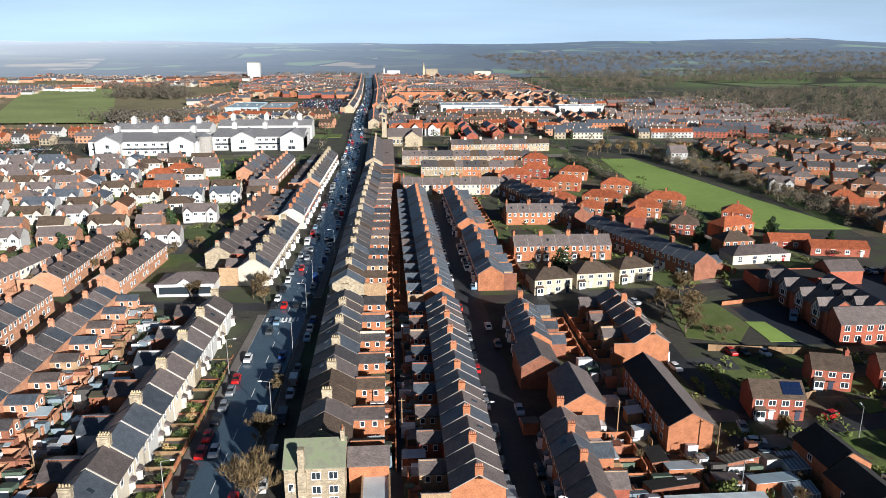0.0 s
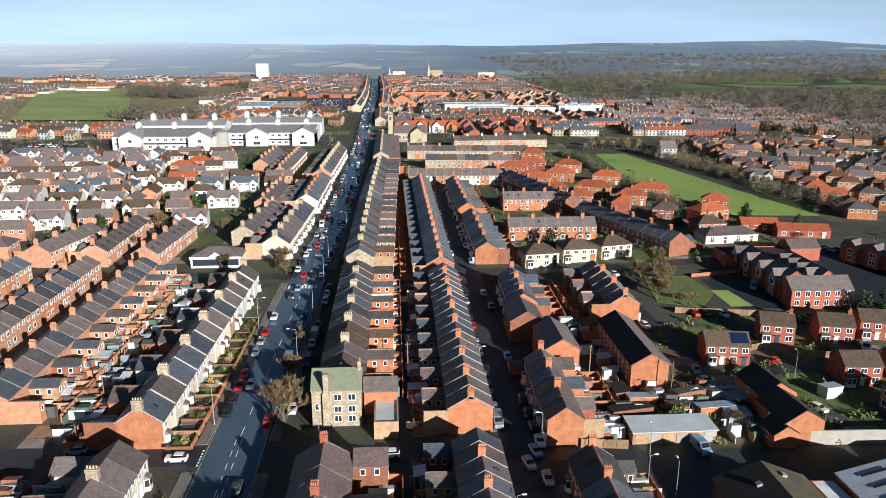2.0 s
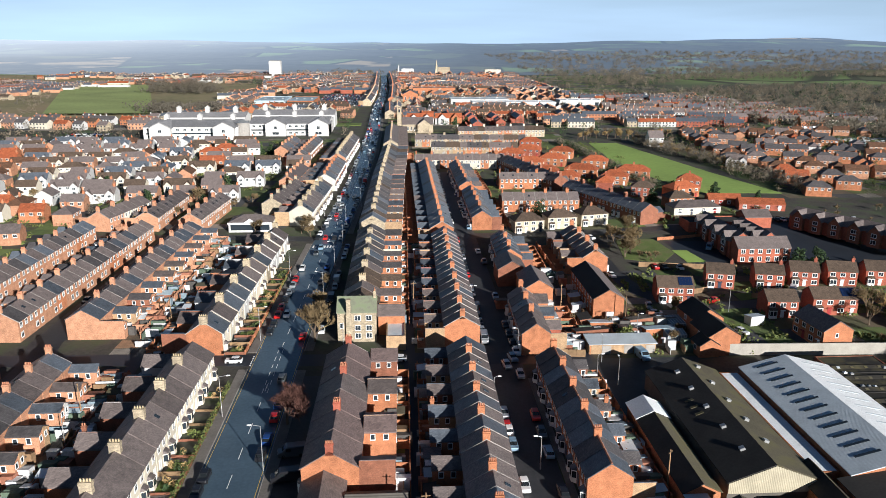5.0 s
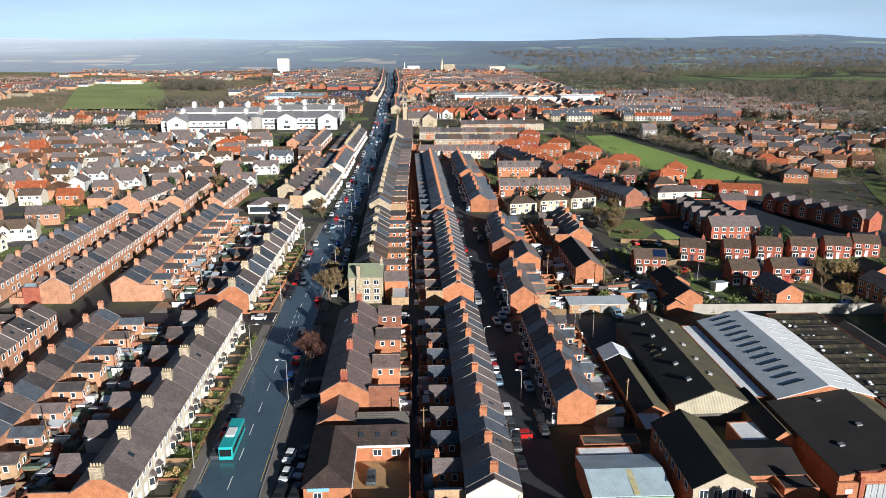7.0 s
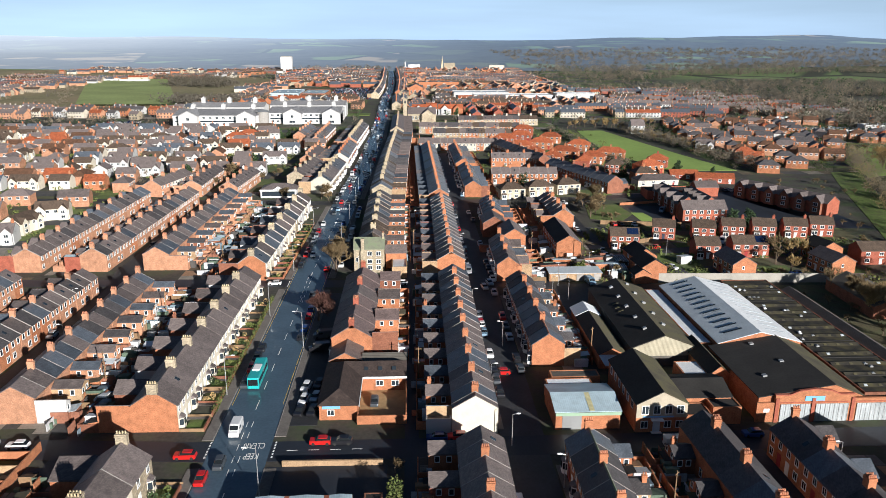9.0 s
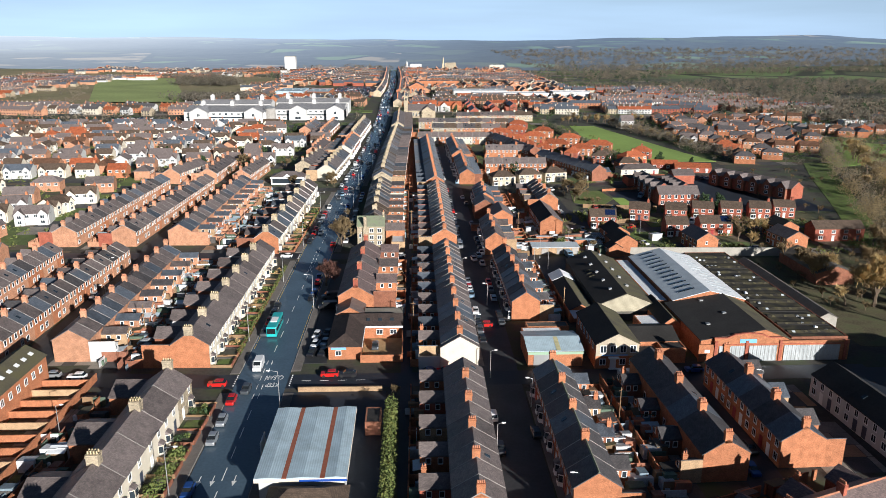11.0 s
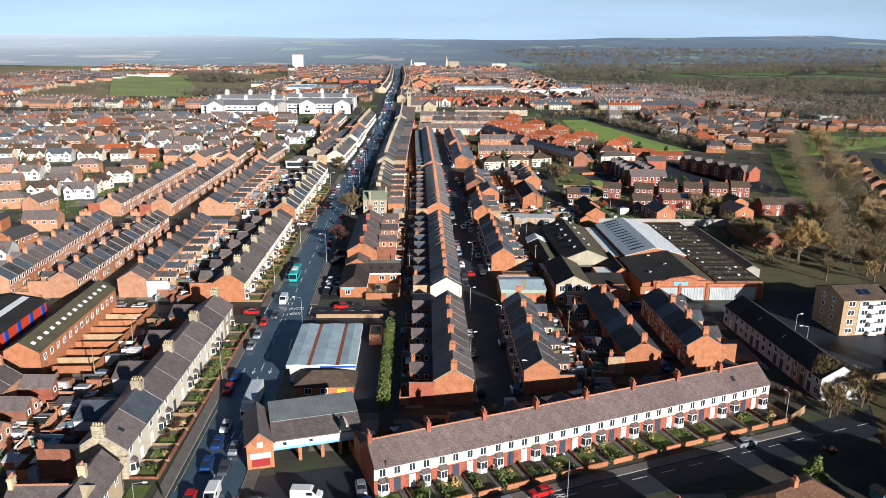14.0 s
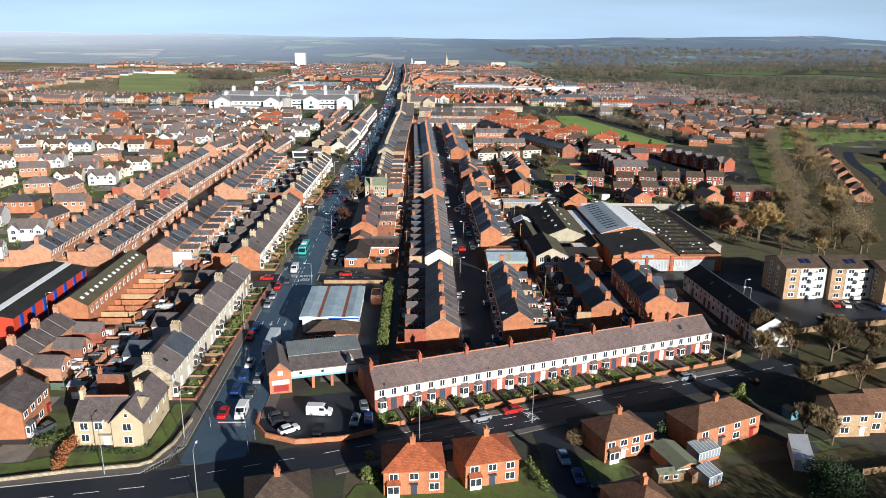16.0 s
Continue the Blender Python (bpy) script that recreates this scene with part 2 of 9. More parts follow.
PUB_ROOF = coursed("dark_brown_roof_tile", (0.060, 0.045, 0.040), (0.6, 0.6, 0.6), 0.3, 0.14, 0.75, 0.25, 0.1)
OCHRE = material("ochre_gravel", (0.36, 0.23, 0.11), 0.9, 0.25, 0.6, 6, 0.2)
SOLAR = glass("solar_cells", (0.01, 0.02, 0.06), 0.12)
CONCRETE = material("concrete", (0.33, 0.31, 0.27), 0.85, 0.2, 0.5, 5, 0.15)
TYRE = material("tyre_rubber", (0.02, 0.02, 0.02), 0.8)
BLUE_PAINT = paint("blue_paint", (0.02, 0.07, 0.35), 0.4)
YELLOW_PAINT = paint("yellow_paint", (0.75, 0.48, 0.02), 0.4)
SIGN_BLUE = paint("blue_sign", (0.20, 0.42, 0.70), 0.4)

# ---- building blocks ----
class Shape:
    """Collects the corners and faces of one mesh."""

    def __init__(self):
        self.v, self.f = [], []

    def add(self, verts, faces):
        n = len(self.v)
        self.v += verts
        self.f += [tuple(i + n for i in f) for f in faces]
        return self

    def box(self, x0, y0, z0, x1, y1, z1):
        return self.add([(x0, y0, z0), (x1, y0, z0), (x1, y1, z0), (x0, y1, z0), (x0, y0, z1), (x1, y0, z1), (x1, y1, z1), (x0, y1, z1)],
                        [(3, 2, 1, 0), (4, 5, 6, 7), (0, 1, 5, 4), (1, 2, 6, 5), (2, 3, 7, 6), (3, 0, 4, 7)])

    def along_x(self, x0, x1, profile):
        """A profile of (y, z), anticlockwise seen from +x, drawn out from x0 to x1."""
        n = len(profile)
        return self.add([(x0, y, z) for y, z in profile] + [(x1, y, z) for y, z in profile],
                        [tuple(range(n - 1, -1, -1)), tuple(range(n, 2 * n))] + [(i, (i + 1) % n, n + (i + 1) % n, n + i) for i in range(n)])

    def along_y(self, y0, y1, profile):
        """A profile of (x, z), drawn out from y0 to y1."""
        n = len(profile)
        return self.add([(x, y0, z) for x, z in profile] + [(x, y1, z) for x, z in profile],
                        [tuple(range(n)), tuple(range(2 * n - 1, n - 1, -1))] + [(i, n + i, n + (i + 1) % n, (i + 1) % n) for i in range(n)])

    def slab(self, outline, z0, z1):
        """A flat plate with the given outline, anticlockwise."""
        n = len(outline)
        return self.add([(x, y, z0) for x, y in outline] + [(x, y, z1) for x, y in outline],
                        [tuple(range(n - 1, -1, -1)), tuple(range(n, 2 * n))] + [(i, (i + 1) % n, n + (i + 1) % n, n + i) for i in range(n)])

    def tube(self, a, b, r0, r1, sides=6):
        a, b = Vector(a), Vector(b)
        q = (b - a).to_track_quat('Z', 'Y')
        vs = [tuple(p + q @ Vector((r * math.cos(k * math.tau / sides), r * math.sin(k * math.tau / sides), 0))) for p, r in ((a, r0), (b, r1)) for k in range(sides)]
        return self.add(vs, [(k, (k + 1) % sides, sides + (k + 1) % sides, sides + k) for k in range(sides)] + [tuple(range(sides - 1, -1, -1)), tuple(range(sides, 2 * sides))])

    def hip(self, x0, y0, x1, y1, z0, z1, over=0.3, inset=None):
        """A hipped roof with a thin eaves edge."""
        x0, y0, x1, y1 = x0 - over, y0 - over, x1 + over, y1 + over
        w, d = x1 - x0, y1 - y0
        e = 0.14
        if w >= d:
            k = d / 2 if inset is None else inset
            r = [(x0 + k, (y0 + y1) / 2, z1), (x1 - k, (y0 + y1) / 2, z1)]
            up = [(4, 5, 9, 8), (5, 6, 9), (6, 7, 8, 9), (7, 4, 8)]
        else:
            k = w / 2 if inset is None else inset
            r = [((x0 + x1) / 2, y0 + k, z1), ((x0 + x1) / 2, y1 - k, z1)]
            up = [(4, 5, 8), (5, 6, 9, 8), (6, 7, 9), (7, 4, 8, 9)]
        vs = [(x0, y0, z0 - e), (x1, y0, z0 - e), (x1, y1, z0 - e), (x0, y1, z0 - e), (x0, y0, z0), (x1, y0, z0), (x1, y1, z0), (x0, y1, z0)] + r
        return self.add(vs, [(3, 2, 1, 0), (0, 1, 5, 4), (1, 2, 6, 5), (2, 3, 7, 6), (3, 0, 4, 7)] + up)

    def moved(self, m):
        self.v = [tuple(m @ Vector(p)) for p in self.v]
        if m.to_3x3().determinant() < 0:
            self.f = [f[::-1] for f in self.f]
        return self

    def mesh(self, name, *mats):
        me = bpy.data.meshes.new(name)
        me.from_pydata(self.v, [], self.f)
        for m in mats:
            me.materials.append(m)
        return me


def part(name, shape, mat, parent, label=""):
    ob = new(name, shape.mesh(name, mat))
    ob.parent = parent
    return tagged(ob, label)


def thing(name, label, category, group="", m=None, kind=""):
    ob = new(name)
    ob.empty_display_size = 0.5
    if m is not None:
        ob.matrix_basis = m
    return tagged(ob, label, category, group, kind)


def setting(name, shape, mat, label, category, kind="structure", m=None):
    ob = new(name, shape.mesh(name, mat))
    if m is not None:
        ob.matrix_basis = m
    return tagged(ob, label, category, "", kind)


def ngon_pot(s, x, y, z, r=0.14, h=0.5):
    return s.tube((x, y, z), (x, y, z + h), r * 1.1, r * 0.85, 6)


def window(parent, x, z, w, h, y, facing=-1, frame_mat=None, split=True):
    """A sash window on a wall whose face lies at y, facing -y or +y, with its pane set back in the frame and a stone sill."""
    f = 0.09
    yo, yi = y + 0.08 * facing, y - 0.02 * facing
    s = Shape()
    outer = [(x - 0.03, z - 0.08), (x + w + 0.03, z - 0.08), (x + w + 0.03, z + h + 0.04), (x - 0.03, z + h + 0.04)]
    inner = [(x + f, z + f), (x + w - f, z + f), (x + w - f, z + h - f), (x + f, z + h - f)]
    loops = [(outer, yi), (outer, yo), (inner, yo), (inner, yi)]
    faces = [(j * 4 + i, j * 4 + (i + 1) % 4, (j + 1) * 4 + (i + 1) % 4, (j + 1) * 4 + i) for j in range(3) for i in range(4)]
    s.add([(px, py, pz) for lp, py in loops for px, pz in lp], faces if facing < 0 else [q[::-1] for q in faces])
    p = sorted((y + 0.03 * facing, y - 0.01 * facing))
    if w > 1.05:
        s.box(x + w / 2 - 0.045, p[0] - 0.02, z + f, x + w / 2 + 0.045, p[1] + 0.02, z + h - f)
    if split:
        win = part("window", s, frame_mat or WOODWORK, parent)
        part("pane", Shape().box(x + f, p[0], z + f, x + w - f, p[1], z + h - f), GLASS, win)
        return win
    n = len(s.f)
    s.box(x + f, p[0], z + f, x + w - f, p[1], z + h - f)
    me = s.mesh("window", frame_mat or WOODWORK, GLASS)
    for i, poly in enumerate(me.polygons):
        poly.material_index = 1 if i >= n else 0
    ob = new("window", me)
    ob.parent = parent
    return ob


def side_window(parent, y, z, w, h, x, facing=1, split=False):
    """The same on a wall that faces +x or -x."""
    win = window(parent, 0, 0, w, h, 0, -1, split=split)
    turn = pose(x, y if facing > 0 else y + w, z, 0, 0, 90 if facing > 0 else -90)
    win.matrix_basis = turn
    return win


def chimney(parent, x, y, base, top, mat, pots=4, wx=0.65, wy=1.3, pot_mat=None, split=True):
    s = Shape().box(x - wx / 2, y - wy / 2, base, x + wx / 2, y + wy / 2, top)
    s.box(x - wx / 2 - 0.08, y - wy / 2 - 0.08, top - 0.42, x + wx / 2 + 0.08, y + wy / 2 + 0.08, top - 0.22)
    s.box(x - wx / 2 - 0.05, y - wy / 2 - 0.05, top - 0.08, x + wx / 2 + 0.05, y + wy / 2 + 0.05, top + 0.06)
    if not split:
        n = len(s.f)
        for k in range(pots):
            ngon_pot(s, x, y - wy / 2 + (k + 0.5) * wy / pots, top + 0.06)
        me = s.mesh("chimney", mat, pot_mat or TERRACOTTA)
        for i, poly in enumerate(me.polygons):
            poly.material_index = 1 if i >= n else 0
        st = new("chimney", me)
        st.parent = parent
        return st
    st = part("chimney", s, mat, parent)
    p = Shape()
    for k in range(pots):
        ngon_pot(p, x, y - wy / 2 + (k + 0.5) * wy / pots, top + 0.06)
    tagged(part("chimney_pots", p, pot_mat or TERRACOTTA, st), kind="stuff")
    return st


def ramp_profile(d, eave, ridge, t=0.18, o=0.28):
    """The section of a pitched roof over a depth d."""
    s = (ridge - eave) / (d / 2)
    return [(-o, eave - o * s), (d / 2, ridge - 0.02), (d + o, eave - o * s), (d + o, eave - o * s + t), (d / 2, ridge + t), (-o, eave - o * s + t)]


def terraced_house(w, d, eave, ridge, wall, roof, flip=False, front="bay", lod=2, stack=None, pair=False, ext=6.0, ext_wall=None, band=None, yard=4.0, ridge_mat=None, stack_h=1.5, dormer=False, coping=True, bay_mat=None, wing=(0.5, 1.7, 0.1)):
    """One house of a terrace: front wall at y = 0 facing -y, street along x from 0 to w."""
    h = thing("terraced_house", "", "house")
    s = Shape().along_x(0, w, [(0, -0.3), (d, -0.3), (d, eave), (d / 2, ridge - 0.02), (0, eave)])
    part("wall", s, wall, h)
    if band:
        part("ground_floor_facing", Shape().box(0.0, -0.03, 0, w, 0.02, 2.75), band, h)
    rf = part("roof", Shape().along_x(0, w, ramp_profile(d, eave, ridge)), roof, h)
    if lod >= 2 and ridge_mat:
        part("ridge_tiles", Shape().along_x(0, w, [(d / 2 - 0.2, ridge + 0.1), (d / 2 + 0.2, ridge + 0.1), (d / 2, ridge + 0.3)]), ridge_mat or SLATE, rf)
    if coping and lod >= 1:
        part("party_wall_coping", Shape().along_x(-0.07, 0.07, [(y, z + 0.05) for y, z in ramp_profile(d, eave, ridge)]), MORTAR, rf)
    if stack_h > 0 and not (pair and flip):
        chimney(h, w - 0.35 if flip else 0.35, d / 2, ridge - 0.6, ridge + stack_h, stack or wall, 4 if lod else 3, *((0.95, 1.9) if stack is STONE else (0.7, 1.3)), pot_mat=TERRACOTTA if stack is not STONE else BUFF_CLAY, split=False)
    mir = (lambda x, ww: w - x - ww) if flip else (lambda x, ww: x)
    sp = False
    ww = min(1.15, w * 0.22)
    window(h, mir(w * 0.16, ww), eave - 1.85, ww, 1.5, 0, -1, split=sp)
    window(h, mir(w * 0.64, ww), eave - 1.85, ww, 1.5, 0, -1, split=sp)
    dx = mir(w * 0.66, 0.95)
    y0 = -0.03 if band else 0.0
    if lod >= 2:
        ds = Shape().box(dx, y0 - 0.06, 0.15, dx + 0.95, y0 + 0.02, 2.15).box(dx - 0.1, y0 - 0.09, 0.15, dx, y0 + 0.02, 2.6).box(dx + 0.95, y0 - 0.09, 0.15, dx + 1.05, y0 + 0.02, 2.6).box(dx, y0 - 0.09, 2.15, dx + 0.95, y0 + 0.02, 2.6)
        part("front_door", ds, random.choice((DOOR_DARK, DOOR_RED, WOODWORK, WOODWORK)), h)
    if front == "bay" and lod >= 1:
        bw, bd, bx = 2.1, 0.85, mir(w * 0.10, 2.1)
        top = 2.75
        plan = [(bx, 0), (bx + 0.45, -bd), (bx + bw - 0.45, -bd), (bx + bw, 0)]
        bay = part("bay_window", Shape().slab(plan, 0, 2.5), bay_mat or WOODWORK, h)
        for (px, py), (qx, qy) in zip(plan, plan[1:]):
            u, v = Vector((px, py)), Vector((qx, qy))
            e = (v - u).normalized()
            o = Vector((e.y, -e.x)) * 0.02
            for f0, f1 in ((0.1, 0.9),) if abs(qx - px) < 0.6 else ((0.06, 0.48), (0.52, 0.94)):
                g, k = u.lerp(v, f0), u.lerp(v, f1)
                if lod >= 2 or f0 in (0.06, 0.52):
                    part("pane", Shape().slab([tuple(g - o), tuple(g + o), tuple(k + o), tuple(k - o)], 1.0, 2.25), GLASS, bay)
        part("bay_roof", Shape().add([(bx - 0.1, 0, 2.5), (bx + 0.4, -bd - 0.1, 2.5), (bx + bw - 0.4, -bd - 0.1, 2.5), (bx + bw + 0.1, 0, 2.5), (bx + 0.35, 0, 3.05), (bx + bw - 0.35, 0, 3.05)],
                                     [(0, 1, 4), (1, 2, 5, 4), (2, 3, 5), (3, 0, 4, 5), (3, 2, 1, 0)]), roof, bay)
    else:
        window(h, mir(w * 0.14, 1.3), 0.95, 1.3, 1.5, y0, -1, split=sp)
    if dormer:
        part("rooflight", Shape().box(-0.4, -0.55, 0, 0.4, 0.55, 0.09).moved(pose(w * 0.45, d * 0.25, (eave + ridge) / 2 + 0.18, math.degrees(math.atan2(ridge - eave, d / 2)))), GLASS, rf)
    if ext:
        ew = w * wing[0]
        lo, hi = eave - wing[1], eave + wing[2]
        ex0, ex1 = (0.0, ew) if not flip else (w - ew, w)
        zl, zr = (hi, lo) if not flip else (lo, hi)
        em = ext_wall or wall
        part("rear_wing_wall", Shape().along_y(d - 0.02, d + ext, [(ex0, -0.3), (ex1, -0.3), (ex1, zr), (ex0, zl)]), em, h)
        o0, o1 = (0.0, 0.2) if not flip else (0.2, 0.0)
        part("rear_wing_roof", Shape().along_y(d + 0.1, d + ext + 0.15, [(ex0 - o0, zl - (0.12 if o0 else 0)), (ex1 + o1, zr - (0.12 if o1 else 0)), (ex1 + o1, zr + 0.14), (ex0 - o0, zl + 0.16)]), roof, h)
        if lod >= 1:
            sx, so = (ex1, 1) if not flip else (ex0, -1)
            if wing[0] != 0.5:
                for wy in (0.22, 0.62):
                    side_window(h, d + ext * wy, lo - 1.55, 0.9, 1.2, sx, so)
            window(h, ex0 + ew * 0.35, 2.6, 0.9, 1.1, d + ext, 1, split=False)
        if lod >= 2:
            window(h, (ex1 + 0.4) if not flip else 0.4, 1.0, 1.0, 1.5, d, 1, split=False)
            if dormer and not flip:
                chimney(h, ex0 + 0.5, d + ext - 0.7, hi - 0.3, hi + 1.1, em, 2, 0.5, 0.8, split=False)
        if lod >= 1:
            if yard:
                t = 0.12
                yd = d + ext + yard
                part("yard_wall", Shape().box(-t / 2, d + ext, -0.2, t / 2, yd, 1.9).box(0, yd - 2 * t, -0.2, w * 0.62, yd, 2.0).box(w * 0.62 + 1.0, yd - 2 * t, -0.2, w, yd, 2.0), em, h)
                gx = w * 0.62
                if lod >= 2 and not flip:
                    part("yard_gate", Shape().box(gx, yd - t * 1.2, 0.05, gx + 1.0, yd - t * 0.7, 1.85), WOOD, h)
    return h


def flatten(h):
    """The meshes of a thing as lists of corners and faces in its own space, by part name and material."""
    out = []
    for o in h.children_recursive:
        m, q = o.matrix_basis.copy(), o.parent
        while q is not h:
            m, q = q.matrix_basis @ m, q.parent
        co = np.array([tuple(m @ v.co) for v in o.data.vertices])
        for idx, slot in enumerate(o.material_slots):
            polys = [tuple(p.vertices) for p in o.data.polygons if p.material_index == idx]
            used = sorted({i for p in polys for i in p})
            where = {v: i for i, v in enumerate(used)}
            out.append((o.name.split(".")[0], slot.material, co[used], [tuple(where[i] for i in p) for p in polys]))
    return out


def drop_thing(h):
    for o in (*h.children_recursive, h):
        bpy.data.objects.remove(o)


def join(placed, name, label, category, group=""):
    """One thing of many far houses or trees: placed holds (flattened meshes, pose, {part name: material})."""
    acc = {}
    for flat, m, swap in placed:
        mm = np.array(m)
        for k, mat, co, faces in flat:
            mat = swap.get(k, mat)
            s = acc.setdefault((k, mat.name), (Shape(), mat))[0]
            s.add([tuple(p) for p in (co @ mm[:3, :3].T + mm[:3, 3]).tolist()], faces)
    root = thing(name, label, category, group, kind="stuff")
    for (k, _), (s, mat) in acc.items():
        tagged(part(k, s, mat, root), kind="stuff")
    return root


def row_of_houses(p0, p1, n, depth, eave, ridge, wall, roof, label, group, front="bay", lod=2, stack=None, pair=False, ext=6.0, ext_wall=None, band=None, yard=4.0,
                  ridge_mat=None, stack_h=1.5, walls=(), roofs=(), base=0.0, seed=1, ends=(None, None), coping=True, joined=False, bay_mat=None, wings=None, mirror=True, wing=(0.5, 1.7, 0.1)):
    """A terrace whose fronts stand on the line p0 to p1, with the houses on the line's left side."""
    rnd = random.Random(seed)
    a, b = Vector((*p0, base)), Vector((*p1, base))
    w = (b - a).length / n
    yaw = math.degrees(math.atan2(b.y - a.y, b.x - a.x))
    kinds, made, placed = {}, [], []
    for i in range(n):
        q = a.lerp(b, i / n)
        m = pose(q.x, q.y, q.z, 0, 0, yaw)
        key = (mirror and i % 2 == 1, rnd.random() < 0.25)
        fresh = key not in kinds
        if fresh:
            h = terraced_house(w, depth, eave, ridge, wall, roof, key[0], front, lod, stack, pair, ext, ext_wall, band, yard, ridge_mat, stack_h, key[1], coping, bay_mat, wing)
            if joined:
                kinds[key] = flatten(h)
                drop_thing(h)
            else:
                h.matrix_basis = m
                kinds[key] = tagged(h, label, "house", group)
        elif not joined:
            h = copy_thing(kinds[key], m)
        swap = {}
        if walls:
            swap["wall"] = rnd.choice(walls)
        if ext and (wings is None or wings):
            swap["rear_wing_wall"] = rnd.choice(wings or (ext_wall or wall, ext_wall or wall, ext_wall or wall, BRICK_DARK, BRICK_RED, BRICK_BUFF))
        if roofs:
            swap["roof"] = swap["rear_wing_roof"] = rnd.choice(roofs)
        if joined:
            placed.append((kinds[key], m, swap))
            continue
        made.append(h)
        if swap:
            for c in h.children:
                k = c.name.split(".")[0]
                if k in swap:
                    c.material_slots[0].link = 'OBJECT'
                    c.material_slots[0].material = swap[k]
    for k, (x0, x1) in enumerate(((-0.05, 0.0), (w, w + 0.05))):
        if ends[k] and made:
            h = made[0] if k == 0 else made[-1]
            part("gable_end", Shape().along_x(x0, x1, [(0.0, -0.3), (depth, -0.3), (depth, eave), (depth / 2, ridge - 0.02), (0.0, eave)]), ends[k], h)
    if joined:
        join(placed, "terrace", label.replace("house", "houses"), "terrace", group)

# ---- ground ----
def smooth(a, b, x):
    t = max(0.0, min(1.0, (x - a) / (b - a)))
    return t * t * (3 - 2 * t)


def land(x, y):
    """The height of the land: a level town, then a broad shallow valley and hills along the skyline."""
    r = math.hypot(x * 0.85, y + 100)
    hill = smooth(1700, 4400, r)
    n = noise.noise(Vector((x * 0.0007, y * 0.0007, 3.1))) + 0.5 * noise.noise(Vector((x * 0.0019, y * 0.0019, 7.7)))
    east = smooth(300, 1500, x) * smooth(700, 1500, r)
    west = smooth(500, 1500, -x) * smooth(900, 1700, r)
    return hill * (52 + 26 * n) + east * (16 + 14 * n) * (1 - 0.5 * hill) + west * (14 + 8 * n) * (1 - 0.6 * hill)


def axis_steps(limit, first):
    out, v, s = [0.0], 0.0, first
    while v < limit:
        v += s
        s *= 1.06
        out.append(v)
    return out


half = axis_steps(5200, 25)
gx = [-v for v in half[:0:-1]] + half
gy = [v + 100 for v in gx]
gs = Shape()
gs.v = [(x, y, land(x, y)) for y in gy for x in gx]
nx = len(gx)
gs.f = [(j * nx + i, j * nx + i + 1, (j + 1) * nx + i + 1, (j + 1) * nx + i) for j in range(len(gy) - 1) for i in range(nx - 1)]


def patch_colours(nt, scale, stretch):
    """Fields of many greens and browns, parted by dark hedges."""
    geo = nt.nodes.new("ShaderNodeNewGeometry")
    warp = nt.nodes.new("ShaderNodeMapping")
    warp.inputs["Scale"].default_value = (*stretch, 0.0)
    nt.links.new(geo.outputs["Position"], warp.inputs["Vector"])
    vor = nt.nodes.new("ShaderNodeTexVoronoi")
    vor.inputs["Scale"].default_value = scale
    nt.links.new(warp.outputs[0], vor.inputs["Vector"])
    sep = nt.nodes.new("ShaderNodeSeparateColor")
    nt.links.new(vor.outputs["Color"], sep.inputs[0])
    ramp = nt.nodes.new("ShaderNodeValToRGB")
    r = ramp.color_ramp
    r.interpolation = 'CONSTANT'
    for pos, col in ((0.0, (0.15, 0.21, 0.07)), (0.3, (0.11, 0.11, 0.05)), (0.5, (0.18, 0.24, 0.09)), (0.68, (0.09, 0.10, 0.05)), (0.84, (0.34, 0.26, 0.15))):
        if pos == 0.0:
            r.elements[0].color = (*col, 1)
        else:
            r.elements.new(pos).color = (*col, 1)
    r.elements[-1].position, r.elements[-1].color = 0.94, (0.14, 0.19, 0.07, 1)
    nt.links.new(sep.outputs[0], ramp.inputs["Fac"])
    edge = nt.nodes.new("ShaderNodeTexVoronoi")
    edge.feature = 'DISTANCE_TO_EDGE'
    edge.inputs["Scale"].default_value = scale
    nt.links.new(warp.outputs[0], edge.inputs["Vector"])
    er = nt.nodes.new("ShaderNodeValToRGB")
    er.color_ramp.elements[0].position, er.color_ramp.elements[1].position = 0.02, 0.04
    nt.links.new(edge.outputs["Distance"], er.inputs["Fac"])
    hedged = nt.nodes.new("ShaderNodeMix")
    hedged.data_type = 'RGBA'
    hedged.inputs[6].default_value = (0.035, 0.04, 0.02, 1)
    nt.links.new(er.outputs["Color"], hedged.inputs[0])
    nt.links.new(ramp.outputs["Color"], hedged.inputs[7])
    return hedged.outputs[2]


